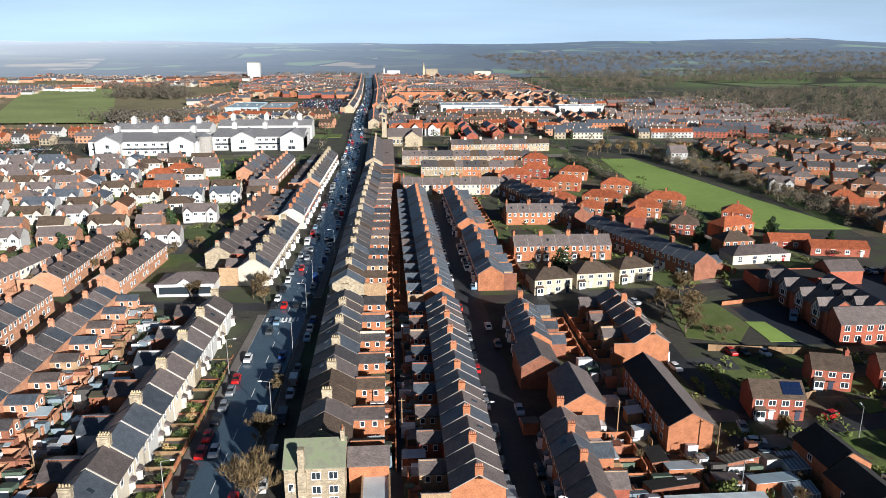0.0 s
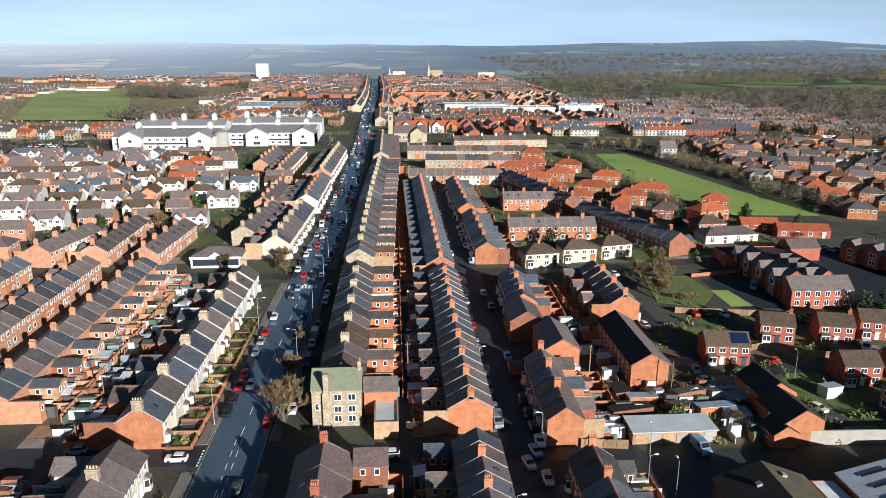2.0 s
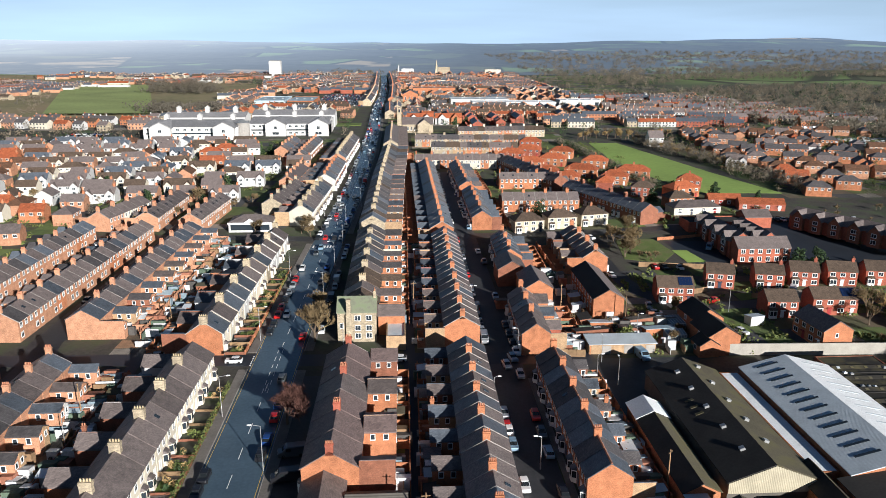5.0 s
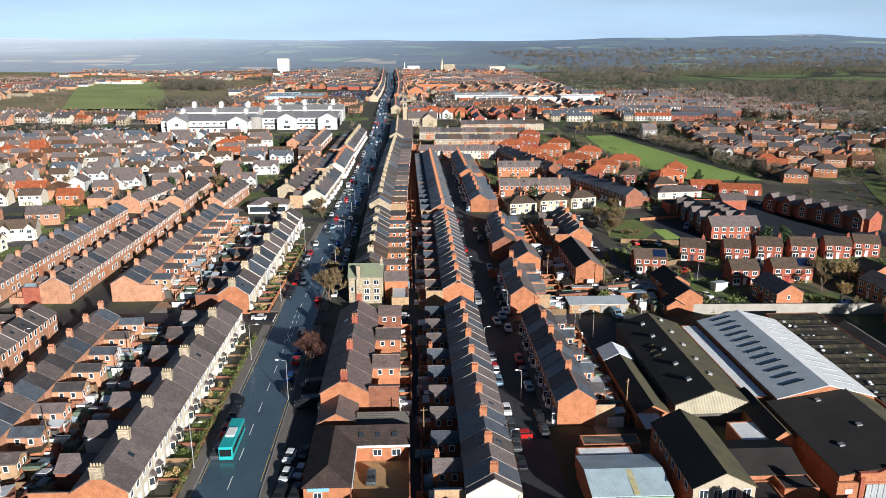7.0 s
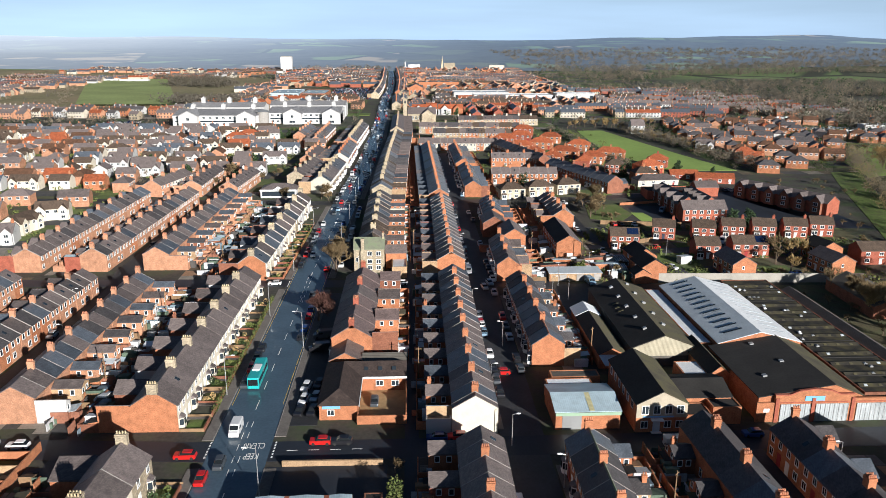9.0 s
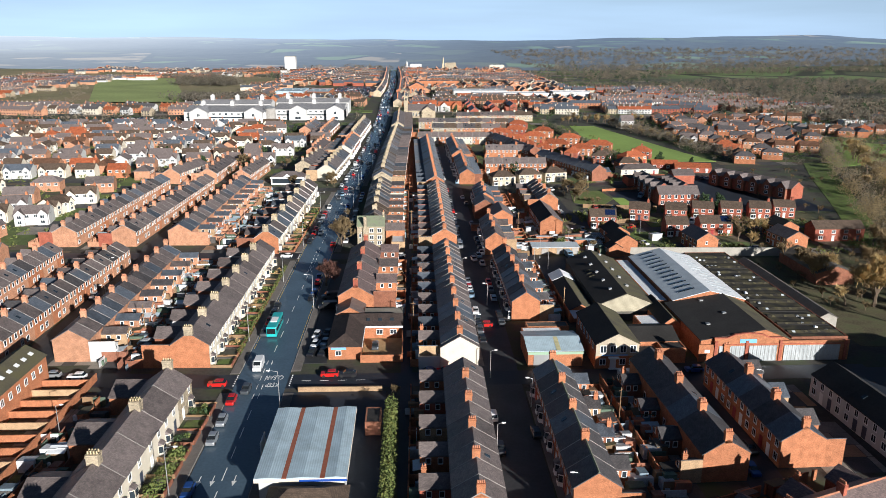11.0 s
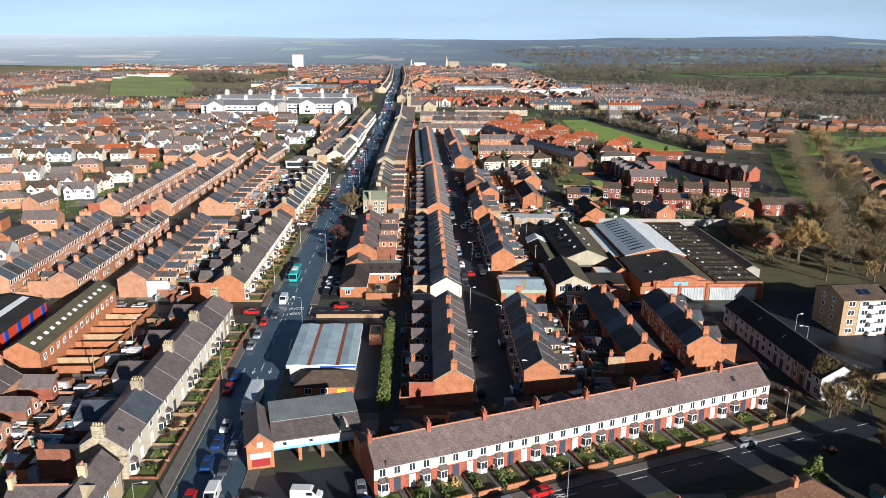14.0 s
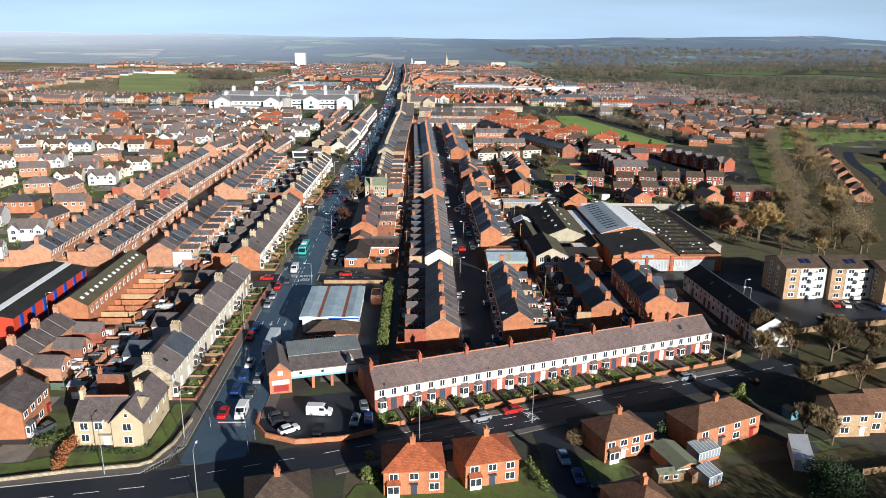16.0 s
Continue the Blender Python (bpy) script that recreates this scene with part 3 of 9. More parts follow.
def land_material():
    m = material("land", (0.062, 0.056, 0.046), 0.92, 0.4, 0.12, 1.1, 0.3, tint=(0.055, 0.075, 0.03), per_object=0.0)
    nt = m.node_tree
    b = nt.nodes["Principled BSDF"]
    town = b.inputs["Base Color"].links[0].from_socket
    geo = nt.nodes.new("ShaderNodeNewGeometry")
    fields = patch_colours(nt, 0.0045, (1.0, 0.55))
    dist = nt.nodes.new("ShaderNodeVectorMath")
    dist.operation = 'DISTANCE'
    dist.inputs[1].default_value = (0, 500, 0)
    nt.links.new(geo.outputs["Position"], dist.inputs[0])
    big = nt.nodes.new("ShaderNodeTexNoise")
    big.inputs["Scale"].default_value = 0.004
    nt.links.new(geo.outputs["Position"], big.inputs["Vector"])
    mul = nt.nodes.new("ShaderNodeMath")
    mul.operation = 'MULTIPLY_ADD'
    mul.inputs[1].default_value = 700.0
    nt.links.new(big.outputs["Fac"], mul.inputs[0])
    nt.links.new(dist.outputs["Value"], mul.inputs[2])
    mask = nt.nodes.new("ShaderNodeMapRange")
    mask.inputs["From Min"].default_value, mask.inputs["From Max"].default_value = 1080, 1250
    nt.links.new(mul.outputs[0], mask.inputs["Value"])
    mx = nt.nodes.new("ShaderNodeMix")
    mx.data_type = 'RGBA'
    nt.links.new(mask.outputs[0], mx.inputs[0])
    nt.links.new(town, mx.inputs[6])
    nt.links.new(fields, mx.inputs[7])
    nt.links.new(mx.outputs[2], b.inputs["Base Color"])
    return m


ground = setting("ground", gs, land_material(), "town ground running out to hedged fields and hills", "ground")
for p in ground.data.polygons:
    p.use_smooth = True


def haze_material():
    """Far hills' woods and fields; a glow paints in haze, paling towards the skyline."""
    m = material("far_hills", (0.055, 0.055, 0.042), 0.95, 0.35, 0.004, 0.03, 0.4, per_object=0.0)
    nt = m.node_tree
    b = nt.nodes["Principled BSDF"]
    woods = b.inputs["Base Color"].links[0].from_socket
    fields = patch_colours(nt, 0.0042, (0.9, 0.32))
    n = nt.nodes.new("ShaderNodeTexNoise")
    n.inputs["Scale"].default_value, n.inputs["Detail"].default_value = 0.0035, 6
    g0 = nt.nodes.new("ShaderNodeNewGeometry")
    nt.links.new(g0.outputs["Position"], n.inputs["Vector"])
    mr = nt.nodes.new("ShaderNodeMapRange")
    mr.inputs["From Min"].default_value, mr.inputs["From Max"].default_value = 0.54, 0.60
    nt.links.new(n.outputs["Fac"], mr.inputs["Value"])
    mx = nt.nodes.new("ShaderNodeMix")
    mx.data_type = 'RGBA'
    nt.links.new(mr.outputs[0], mx.inputs[0])
    nt.links.new(woods, mx.inputs[6])
    nt.links.new(fields, mx.inputs[7])
    nt.links.new(mx.outputs[2], b.inputs["Base Color"])
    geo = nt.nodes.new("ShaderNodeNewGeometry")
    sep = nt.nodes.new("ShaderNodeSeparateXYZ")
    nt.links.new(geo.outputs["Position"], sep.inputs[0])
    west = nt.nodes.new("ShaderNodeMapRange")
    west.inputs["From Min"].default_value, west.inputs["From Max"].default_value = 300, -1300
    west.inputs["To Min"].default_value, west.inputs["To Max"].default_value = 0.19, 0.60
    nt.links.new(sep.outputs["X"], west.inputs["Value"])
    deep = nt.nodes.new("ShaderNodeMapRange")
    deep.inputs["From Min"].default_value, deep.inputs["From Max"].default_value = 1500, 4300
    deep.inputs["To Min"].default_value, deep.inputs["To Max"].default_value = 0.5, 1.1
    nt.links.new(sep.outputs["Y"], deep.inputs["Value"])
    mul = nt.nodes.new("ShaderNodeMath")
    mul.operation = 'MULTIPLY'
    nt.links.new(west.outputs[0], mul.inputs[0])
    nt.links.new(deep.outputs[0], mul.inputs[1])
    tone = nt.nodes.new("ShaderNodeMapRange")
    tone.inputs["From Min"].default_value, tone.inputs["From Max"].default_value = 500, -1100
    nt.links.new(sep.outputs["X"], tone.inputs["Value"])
    # haze colour given off by the hills, bluer eastwards and whiter westwards
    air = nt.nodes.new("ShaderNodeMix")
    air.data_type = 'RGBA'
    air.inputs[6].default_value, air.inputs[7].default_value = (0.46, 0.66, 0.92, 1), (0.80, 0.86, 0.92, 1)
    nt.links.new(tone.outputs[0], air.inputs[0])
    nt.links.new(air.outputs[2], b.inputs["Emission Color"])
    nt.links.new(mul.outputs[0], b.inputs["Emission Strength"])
    return m


hs = Shape()
hx = [-4200 + 140 * i for i in range(61)]
hy = [1530 + 110 * j for j in range(29)]


def ridge_line(x, y):
    n = noise.noise(Vector((x * 0.0011, y * 0.0016, 9.3))) + 0.5 * noise.noise(Vector((x * 0.004, y * 0.004, 2.2)))
    return land(x, y) + smooth(1560, 2300, y) * (6 + 9 * n)


hs.v = [(x, y, ridge_line(x, y) + (8.0 * smooth(1535, 1700, y) - 4.0)) for y in hy for x in hx]
hs.f = [(j * 61 + i, j * 61 + i + 1, (j + 1) * 61 + i + 1, (j + 1) * 61 + i) for j in range(28) for i in range(60)]
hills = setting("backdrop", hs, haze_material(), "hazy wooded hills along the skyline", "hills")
for p in hills.data.polygons:
    p.use_smooth = True


def ribbon(points, width, z0, z1, offset=0.0):
    """A strip of constant width along a line of points."""
    pts = [Vector(p) for p in points]
    left, right = [], []
    for i, p in enumerate(pts):
        d = (pts[min(i + 1, len(pts) - 1)] - pts[max(i - 1, 0)]).normalized()
        nrm = Vector((-d.y, d.x))
        left.append(p + nrm * (offset + width / 2))
        right.append(p + nrm * (offset - width / 2))
    s = Shape()
    for i in range(len(pts) - 1):
        s.slab([tuple(right[i]), tuple(right[i + 1]), tuple(left[i + 1]), tuple(left[i])], z0, z1)
    return s


def road(name, pts, width, label, mat=None, z=0.03, pave=(), pave_w=2.0):
    setting(name, ribbon(pts, width, -0.3, z), mat or ASPHALT, label, "road")
    for side in pave:
        off = side * (width / 2 + pave_w / 2 + 0.13)
        setting("pavement", ribbon(pts, pave_w, -0.3, 0.13, off), PAVING, "grey paved footway beside the road", "pavement")
        setting("kerb", ribbon(pts, 0.14, -0.3, 0.15, side * (width / 2 + 0.065)), KERB, "pale concrete kerb along the road", "kerb")


MAIN = [(-30.2, -112), (-30.3, -97), (-30.8, 12), (-30.5, 124), (-28.4, 186), (-24.6, 290), (-23.2, 417), (-23.4, 550), (-25.6, 711), (-26.4, 790), (-24.0, 905), (-24.8, 1090), (-30.0, 1355), (-36.0, 1620)]
AROAD = [(-320, -150), (-120, -130.5), (-64, -123), (-35, -117.5), (-11, -109.6), (36, -93.0), (80, -77.6), (150, -54), (300, -20)]
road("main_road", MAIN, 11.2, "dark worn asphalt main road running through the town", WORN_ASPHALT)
road("crossing_road", AROAD, 8.4, "dark asphalt road past the brick terrace", z=0.034)
road("side_street_north", [(-300, 95), (-70, 89), (-36, 87.2), (-24, 86.6), (2, 86.2), (45, 84.5)], 6.6, "narrow asphalt side street", z=0.026)
road("side_street_south", [(-300, -2), (-80, -5), (-36, -8), (-24, -8.2), (28, -8), (108, -7.4)], 6.8, "asphalt side street by the works", z=0.026)
road("terrace_street", [(21.8, -64), (22.4, -12), (23.6, 60), (24.2, 150), (24.4, 215), (24, 345)], 8.4, "shaded asphalt street between brick terraces", ASPHALT_OLD, 0.022)
road("back_lane", [(1.2, -66), (1.2, 80), (1.8, 190), (4.0, 350)], 2.7, "narrow dark back lane between yards", ASPHALT, 0.018)
road("west_street", [(-87, -2), (-87, 86), (-90.5, 100), (-89.5, 205), (-91, 262)], 8.0, "asphalt street between brick terraces", ASPHALT_OLD, 0.022)
road("west_back_lane", [(-64, -78), (-63, -10), (-63.5, 78), (-64, 92), (-60, 190)], 3.0, "narrow lane between back yards", ASPHALT_OLD, 0.018)
road("east_street", [(63.3, -54), (63.3, -10)], 7.0, "short asphalt street between terraces", ASPHALT_OLD, 0.022)
road("east_lane", [(44, -58), (43.5, -12)], 3.2, "lane between back yards", ASPHALT_OLD, 0.018)
road("east_back_lane", [(43.2, 26), (44.5, 88), (46.5, 150), (45, 198)], 3.2, "narrow lane behind the terrace yards", ASPHALT_OLD, 0.018)
road("estate_road", [(70, 200), (69.5, 150), (71.5, 132), (80, 117), (96, 118.5), (128, 121), (168, 119)], 6.0, "asphalt estate road with grass verges", ASPHALT_OLD, 0.022)
road("park_road", [(26, 199), (68, 200), (120, 209), (150, 222)], 7.0, "asphalt road beside the small park", ASPHALT_OLD, 0.026)
road("close_road", [(31.5, -98), (33, -125), (34, -180)], 6.5, "asphalt close between semi-detached houses", ASPHALT, 0.028)
road("north_cross_street", [(-30, 196), (-60, 200), (-300, 212)], 7.0, "asphalt side street", ASPHALT_OLD, 0.02)
setting("forecourt", Shape().slab([(-24.6, -99.0), (-21.5, -103), (-16, -105.2), (-8, -104), (-1.5, -101.5), (-3.5, -84), (-24, -88.5)], -0.3, 0.05), ASPHALT, "dark asphalt forecourt of the station", "paved yard")
setting("filling_yard", Shape().slab([(-24.8, -66), (-3.2, -66), (-3.2, -13.5), (-24.8, -13.5)], -0.3, 0.045), ASPHALT, "dark asphalt yard round the low buildings", "paved yard")
setting("works_yard", Shape().slab([(44, 56), (56, 56), (72, 84), (46, 84)], -0.3, 0.02), ASPHALT_OLD, "asphalt yard before the garages", "paved yard")
setting("roadside_car_park", Shape().slab([(-25, 1), (-17.5, 1), (-17.5, 78), (-25, 78)], -0.3, 0.06), ASPHALT_OLD, "worn asphalt strip used for parking", "paved yard")
setting("flats_yard", Shape().slab([(101, -50), (160, -50), (160, -6), (101, -6)], -0.3, 0.02), ASPHALT, "asphalt parking yard before the flats", "paved yard")
setting("school_yard", Shape().slab([(136, 150), (190, 146), (185, 214), (140, 214)], -0.3, 0.02), ASPHALT, "large asphalt yard of the school", "paved yard")
setting("school_court", Shape().slab([(100, 158), (114, 158), (118, 186), (100, 188)], -0.3, 0.02), ASPHALT, "asphalt court with painted lines", "paved yard")


def pavement(points, width, label="grey paved footway beside the road"):
    setting("pavement", ribbon(points, width, -0.3, 0.13), PAVING, label, "pavement")


def kerb(points):
    setting("kerb", ribbon(points, 0.16, -0.3, 0.15), KERB, "pale concrete kerb along the road", "kerb")


for a, b in (((-37.4, -106), (-37.6, -13.5)), ((-37.6, -4), (-37.6, 82)), ((-37.4, 91.5), (-35.2, 190))):
    pavement([a, b], 2.0)
    kerb([(a[0] + 1.08, a[1]), (b[0] + 1.08, b[1])])
for a, b in (((-23.4, -96), (-23.9, -14)), ((-23.9, -3), (-23.9, 81)), ((-23.5, 92), (-21.6, 186)), ((-20.6, 204), (-17.6, 300)), ((-17.6, 300), (-16.2, 417)), ((-16.2, 417), (-16.4, 550)), ((-16.4, 550), (-18.6, 711))):
    pavement([a, b], 2.0)
    kerb([(a[0] - 1.08, a[1]), (b[0] - 1.08, b[1])])
for a, b in (((17.3, -62), (18.0, -13)), ((18.6, -2), (19.0, 80)), ((19.4, 93), (19.9, 183)), ((27.6, -15), (27.0, -58)), ((28.6, 74), (28.2, 26)), ((28.9, 116), (28.5, 88))):
    pavement([a, b], 1.3)
pavement([(-2, -103), (36, -89.6), (79, -74.4)], 1.8)
pavement([(-8, -115), (36, -98.3), (30, -100.5)][:2], 1.6)
pavement([(-70, -118.4), (-42, -113.6), (-37.5, -107)], 2.2)
kerb([(-70, -119.5), (-41.5, -114.7), (-36.4, -106.5)])
kerb([(-1.5, -104.0), (36.4, -90.6), (79.4, -75.4)])


def lawn(outline, label="short green grass", z=0.1, mat=None, name="lawn"):
    setting(name, Shape().slab(outline, -0.3, z), mat or GRASS, label, "grass")


lawn([(78, 165), (82, 190), (97, 190), (98.5, 172), (90, 160)], "rough park grass with bare patches", mat=material("park_grass", (0.11, 0.15, 0.035), 0.95, 0.3, 0.2, 3.0, 0.2, tint=(0.12, 0.12, 0.05)))
lawn([(98.6, 160.5), (105.5, 160.3), (104, 174.5), (98.6, 175)], "bright bowling green", mat=FIELD)
lawn([(150, 277), (192, 274), (181, 333), (162, 466), (141, 466), (133, 360)], "bright green playing field", 0.15, FIELD, "playing_field")
fs = Shape()
for j in range(28):
    y0 = 690 + j * 18.5
    y1 = y0 + 18.5
    for i in range(14):
        q = []
        for y, f in ((y0, i / 14), (y0, (i + 1) / 14), (y1, (i + 1) / 14), (y1, i / 14)):
            x_west, x_east = -360 - (y - 690) * 0.38, -250 - (y - 690) * 0.33
            q.append((x_west + (x_east - x_west) * f, y))
        fs.add([(px, py, land(px, py) + 2.6) for px, py in q], [(0, 1, 2, 3)])
ps = Shape()
for i in range(34):
    for j in range(40):
        x, y = -1000 + i * 23, 640 + j * 23
        if x < -228 - max(0, y - 1190) * 0.8:
            ps.add([(px, py, land(px, py) + 0.9) for px, py in ((x, y), (x + 23, y), (x + 23, y + 23), (x, y + 23))], [(0, 1, 2, 3)])
setting("pasture", ps, material("rough_pasture", (0.21, 0.185, 0.09), 0.95, 0.35, 0.012, 0.2, 0.25, tint=(0.26, 0.20, 0.11)), "rough winter pasture beyond the houses", "grass")
setting("playing_field", fs, material("pale_sports_grass", (0.27, 0.32, 0.105), 0.95, 0.2, 0.02, 0.3, 0.15), "green sports field with faint pitch lines", "grass")
lawn([(256, 250), (287, 265), (315, 285), (367, 308), (430, 325), (430, 352), (345, 348), (322, 366), (296, 336), (272, 302)], "bright green park grass", 0.15, FIELD, "playing_field")
lawn([(214, 92), (262, 92), (318, 226), (284, 250), (262, 200)], "grass round the bungalows", 0.12, GRASS_DULL)
lawn([(256, 150), (268, 146), (290, 190), (282, 200)], "green lawn among the bungalows", 0.16, GRASS)
road("close_road", [(230, 92), (247, 128), (262, 160), (276, 196), (300, 240)], 6.0, "asphalt close between bungalows", ASPHALT, 0.2)
lawn([(160, -30), (200, 40), (290, 250), (260, 255), (180, 100), (140, 0)], "rough green parkland", 0.1, GRASS_DULL)
lawn([(166, 90), (178, 92), (262, 268), (244, 268)], "green grass strip beside a line of trees", 0.12, GRASS)
lawn([(84, -100), (200, -75), (230, -30), (101, -52), (99, -66)], "rough grass with bare bushes", 0.08, GRASS_DULL)
lawn([(-71, -116.8), (-63.5, -116.0), (-53.5, -113.8), (-42.8, -112.0), (-41.3, -111.2), (-40.5, -105), (-40, -90), (-43.2, -90), (-43.2, -106), (-57, -108), (-63, -111), (-71, -112)], "front lawn of the stone house", 0.12)
lawn([(114, 6), (158, 2), (176, 84), (142, 84), (136, 80), (114, 80)], "rough ground with dead grass and leaf litter", 0.06, material("dead_grass", (0.125, 0.108, 0.055), 0.95, 0.35, 0.2, 2.0, 0.3, tint=(0.09, 0.10, 0.04)))
lawn([(86, 98), (92, 98), (90, 113), (86, 113)])
lawn([(100, 122), (108, 124), (108, 128), (100, 128)])
lawn([(128, 122), (160, 122.5), (160, 127), (128, 128)])
lawn([(0, -140), (30, -128), (30, -124), (24.5, -116), (-4, -119), (-8, -130)], "back lawn of semi-detached houses")
lawn([(50, -118), (90, -108), (100, -140), (50, -140)], "shaded garden lawn", 0.1, GRASS_DULL)
lawn([(70.5, -101.5), (77, -107.5), (85.5, -106), (86, -90), (75.5, -89.5)], "bare earth yard beside the house", 0.16, EARTH, "yard_ground")

# ---- road markings ----
def dashes(pts, length, gap, width, name="lane_marking", mat=None, z=0.045, off=0.0, label="worn white dashed line painted on the road"):
    s = Shape()
    for (ax, ay), (bx, by) in zip(pts, pts[1:]):
        a, b = Vector((ax, ay)), Vector((bx, by))
        d = (b - a).normalized()
        nrm = Vector((-d.y, d.x))
        t, total = 0.0, (b - a).length
        while t + length <= total:
            c = a + d * t + nrm * off
            e = c + d * length
            s.slab([tuple(c - nrm * width / 2), tuple(e - nrm * width / 2), tuple(e + nrm * width / 2), tuple(c + nrm * width / 2)], 0.0, z)
            t += length + gap
    return setting(name, s, mat or LINE_WHITE, label, "road marking", "stuff")


dashes([(-30.3, -60), (-30.4, -20)], 4, 3, 0.15)
dashes([(-30.8, 8), (-30.5, 80)], 4, 5, 0.15)
dashes([(-30.5, 94), (-28.6, 180)], 4, 5, 0.15)
dashes([(-28.2, 192), (-24.6, 290), (-23.2, 417), (-23.4, 550)], 4, 5, 0.18)
dashes([(-30.2, -90), (-30.3, -62)], 3, 2, 0.13, off=-0.2)
dashes([(-28.4, -90), (-28.6, -62)], 3, 2, 0.13)
for sx in (-0.9, 0.9):
    dashes([(-30.7, -16), (-30.8, 6)], 2.2, 2.0, 0.13, off=sx * 0.6)
    dashes([(-30.5, 70), (-30.5, 96)], 2.2, 2.0, 0.13, off=sx * 0.6)
dashes([(-36, -115.5), (-11, -108), (36, -91.6), (80, -76.4), (150, -53)], 3, 3, 0.13, off=-1.0)
dashes([(-120, -130.5), (-64, -123), (-36, -118)], 4, 3, 0.13)
dashes([(2, -102.2), (30, -92.6)], 2.0, 2.2, 0.12, off=-4.6)
dashes([(-32.6, -97.4), (-27.0, -97.4)], 5.4, 1, 0.35, "stop_line", label="white stop line before the junction")
dashes([(-36.6, -4.5), (-36.6, -11)], 0.6, 0.4, 0.3, "give_way_line")
dashes([(-24.4, -4.8), (-24.4, -11.4)], 0.6, 0.4, 0.3, "give_way_line")
dashes([(-36.4, 84), (-36.4, 90)], 0.6, 0.4, 0.3, "give_way_line")
dashes([(-22, -8.0), (-8, -8.0)], 2, 2, 0.12)
s = Shape()
for k in range(9):
    x = -33.4 + k * 1.05
    s.slab([(x, 184.3), (x + 0.55, 184.3), (x + 0.55, 187.4), (x, 187.4)], 0, 0.045)
setting("zebra_crossing", s, LINE_WHITE, "white stripes of a zebra crossing", "road marking", "stuff")
s = Shape()
for k, (x, turn) in enumerate(((-34.2, 0), (-31.9, 0), (-28.2, 1))):
    y = -47.0
    s.slab([(x - 0.08, y), (x + 0.08, y), (x + 0.08, y + 2.6), (x - 0.08, y + 2.6)], 0, 0.045)
    s.slab([(x - 0.45, y + 0.9), (x, y - 0.6), (x + 0.45, y + 0.9)], 0, 0.046)
setting("lane_arrows", s, LINE_WHITE, "white lane arrows painted on the road", "road marking", "stuff")
for off in (5.25, -5.25):
    dashes([(-30.8, 10), (-30.5, 124)], 9, 0.5, 0.1, "yellow_line", LINE_YELLOW, 0.042, off, "faded yellow line along the kerb")
for off in (5.3,):
    dashes([(-30.2, -92), (-30.3, -56)], 9, 0.5, 0.1, "yellow_line", LINE_YELLOW, 0.042, off, "faded yellow line along the kerb")


def road_word(text, x, y, size, yaw, stretch=2.2):
    cu = bpy.data.curves.new("road_lettering", 'FONT')
    cu.body, cu.size, cu.align_x, cu.extrude = text, size, 'CENTER', 0.005
    cu.materials.append(LINE_WHITE)
    ob = new("road_lettering", cu)
    ob.matrix_basis = pose(x, y, 0.05, 0, 0, yaw) @ Matrix.Diagonal((1, stretch, 1, 1))
    tagged(ob, "white words painted on the asphalt", "road marking", "", "structure")


road_word("KEEP", -28.2, -8.8, 1.3, 180)
road_word("CLEAR", -28.2, -5.2, 1.3, 180)
road_word("SLOW", 30.2, -95.6, 1.3, 110)


# ---- yards and gardens: a patchwork of lawn, soil, paving and gravel ----
def patch_material(name, stops):
    m = material(name, (1, 1, 1), 0.92, 0.3, 0.35, 3.0, 0.25, per_object=0.0)
    nt = m.node_tree
    b = nt.nodes["Principled BSDF"]
    src = b.inputs["Base Color"].links[0].from_socket
    geo = nt.nodes.new("ShaderNodeNewGeometry")
    ramp = nt.nodes.new("ShaderNodeValToRGB")
    r = ramp.color_ramp
    r.interpolation = 'CONSTANT'
    for k, (pos, col) in enumerate(stops):
        e = r.elements[k] if k < 2 else r.elements.new(pos)
        e.position, e.color = pos, (*col, 1)
    nt.links.new(geo.outputs["Random Per Island"], ramp.inputs["Fac"])
    mx = nt.nodes.new("ShaderNodeMix")
    mx.data_type, mx.blend_type = 'RGBA', 'MULTIPLY'
    mx.inputs[0].default_value = 1.0
    nt.links.new(src, mx.inputs[6])
    nt.links.new(ramp.outputs["Color"], mx.inputs[7])
    nt.links.new(mx.outputs[2], b.inputs["Base Color"])
    return m


YARDS = patch_material("yard_surfaces", ((0.0, (0.17, 0.155, 0.14)), (0.3, (0.07, 0.068, 0.066)), (0.48, (0.26, 0.23, 0.19)), (0.62, (0.09, 0.11, 0.04)), (0.8, (0.12, 0.09, 0.06)), (0.9, (0.32, 0.19, 0.11))))
GARDENS = patch_material("garden_surfaces", ((0.0, (0.09, 0.12, 0.035)), (0.3, (0.085, 0.085, 0.042)), (0.5, (0.12, 0.095, 0.06)), (0.62, (0.06, 0.06, 0.062)), (0.78, (0.12, 0.155, 0.045)), (0.88, (0.23, 0.205, 0.17))))


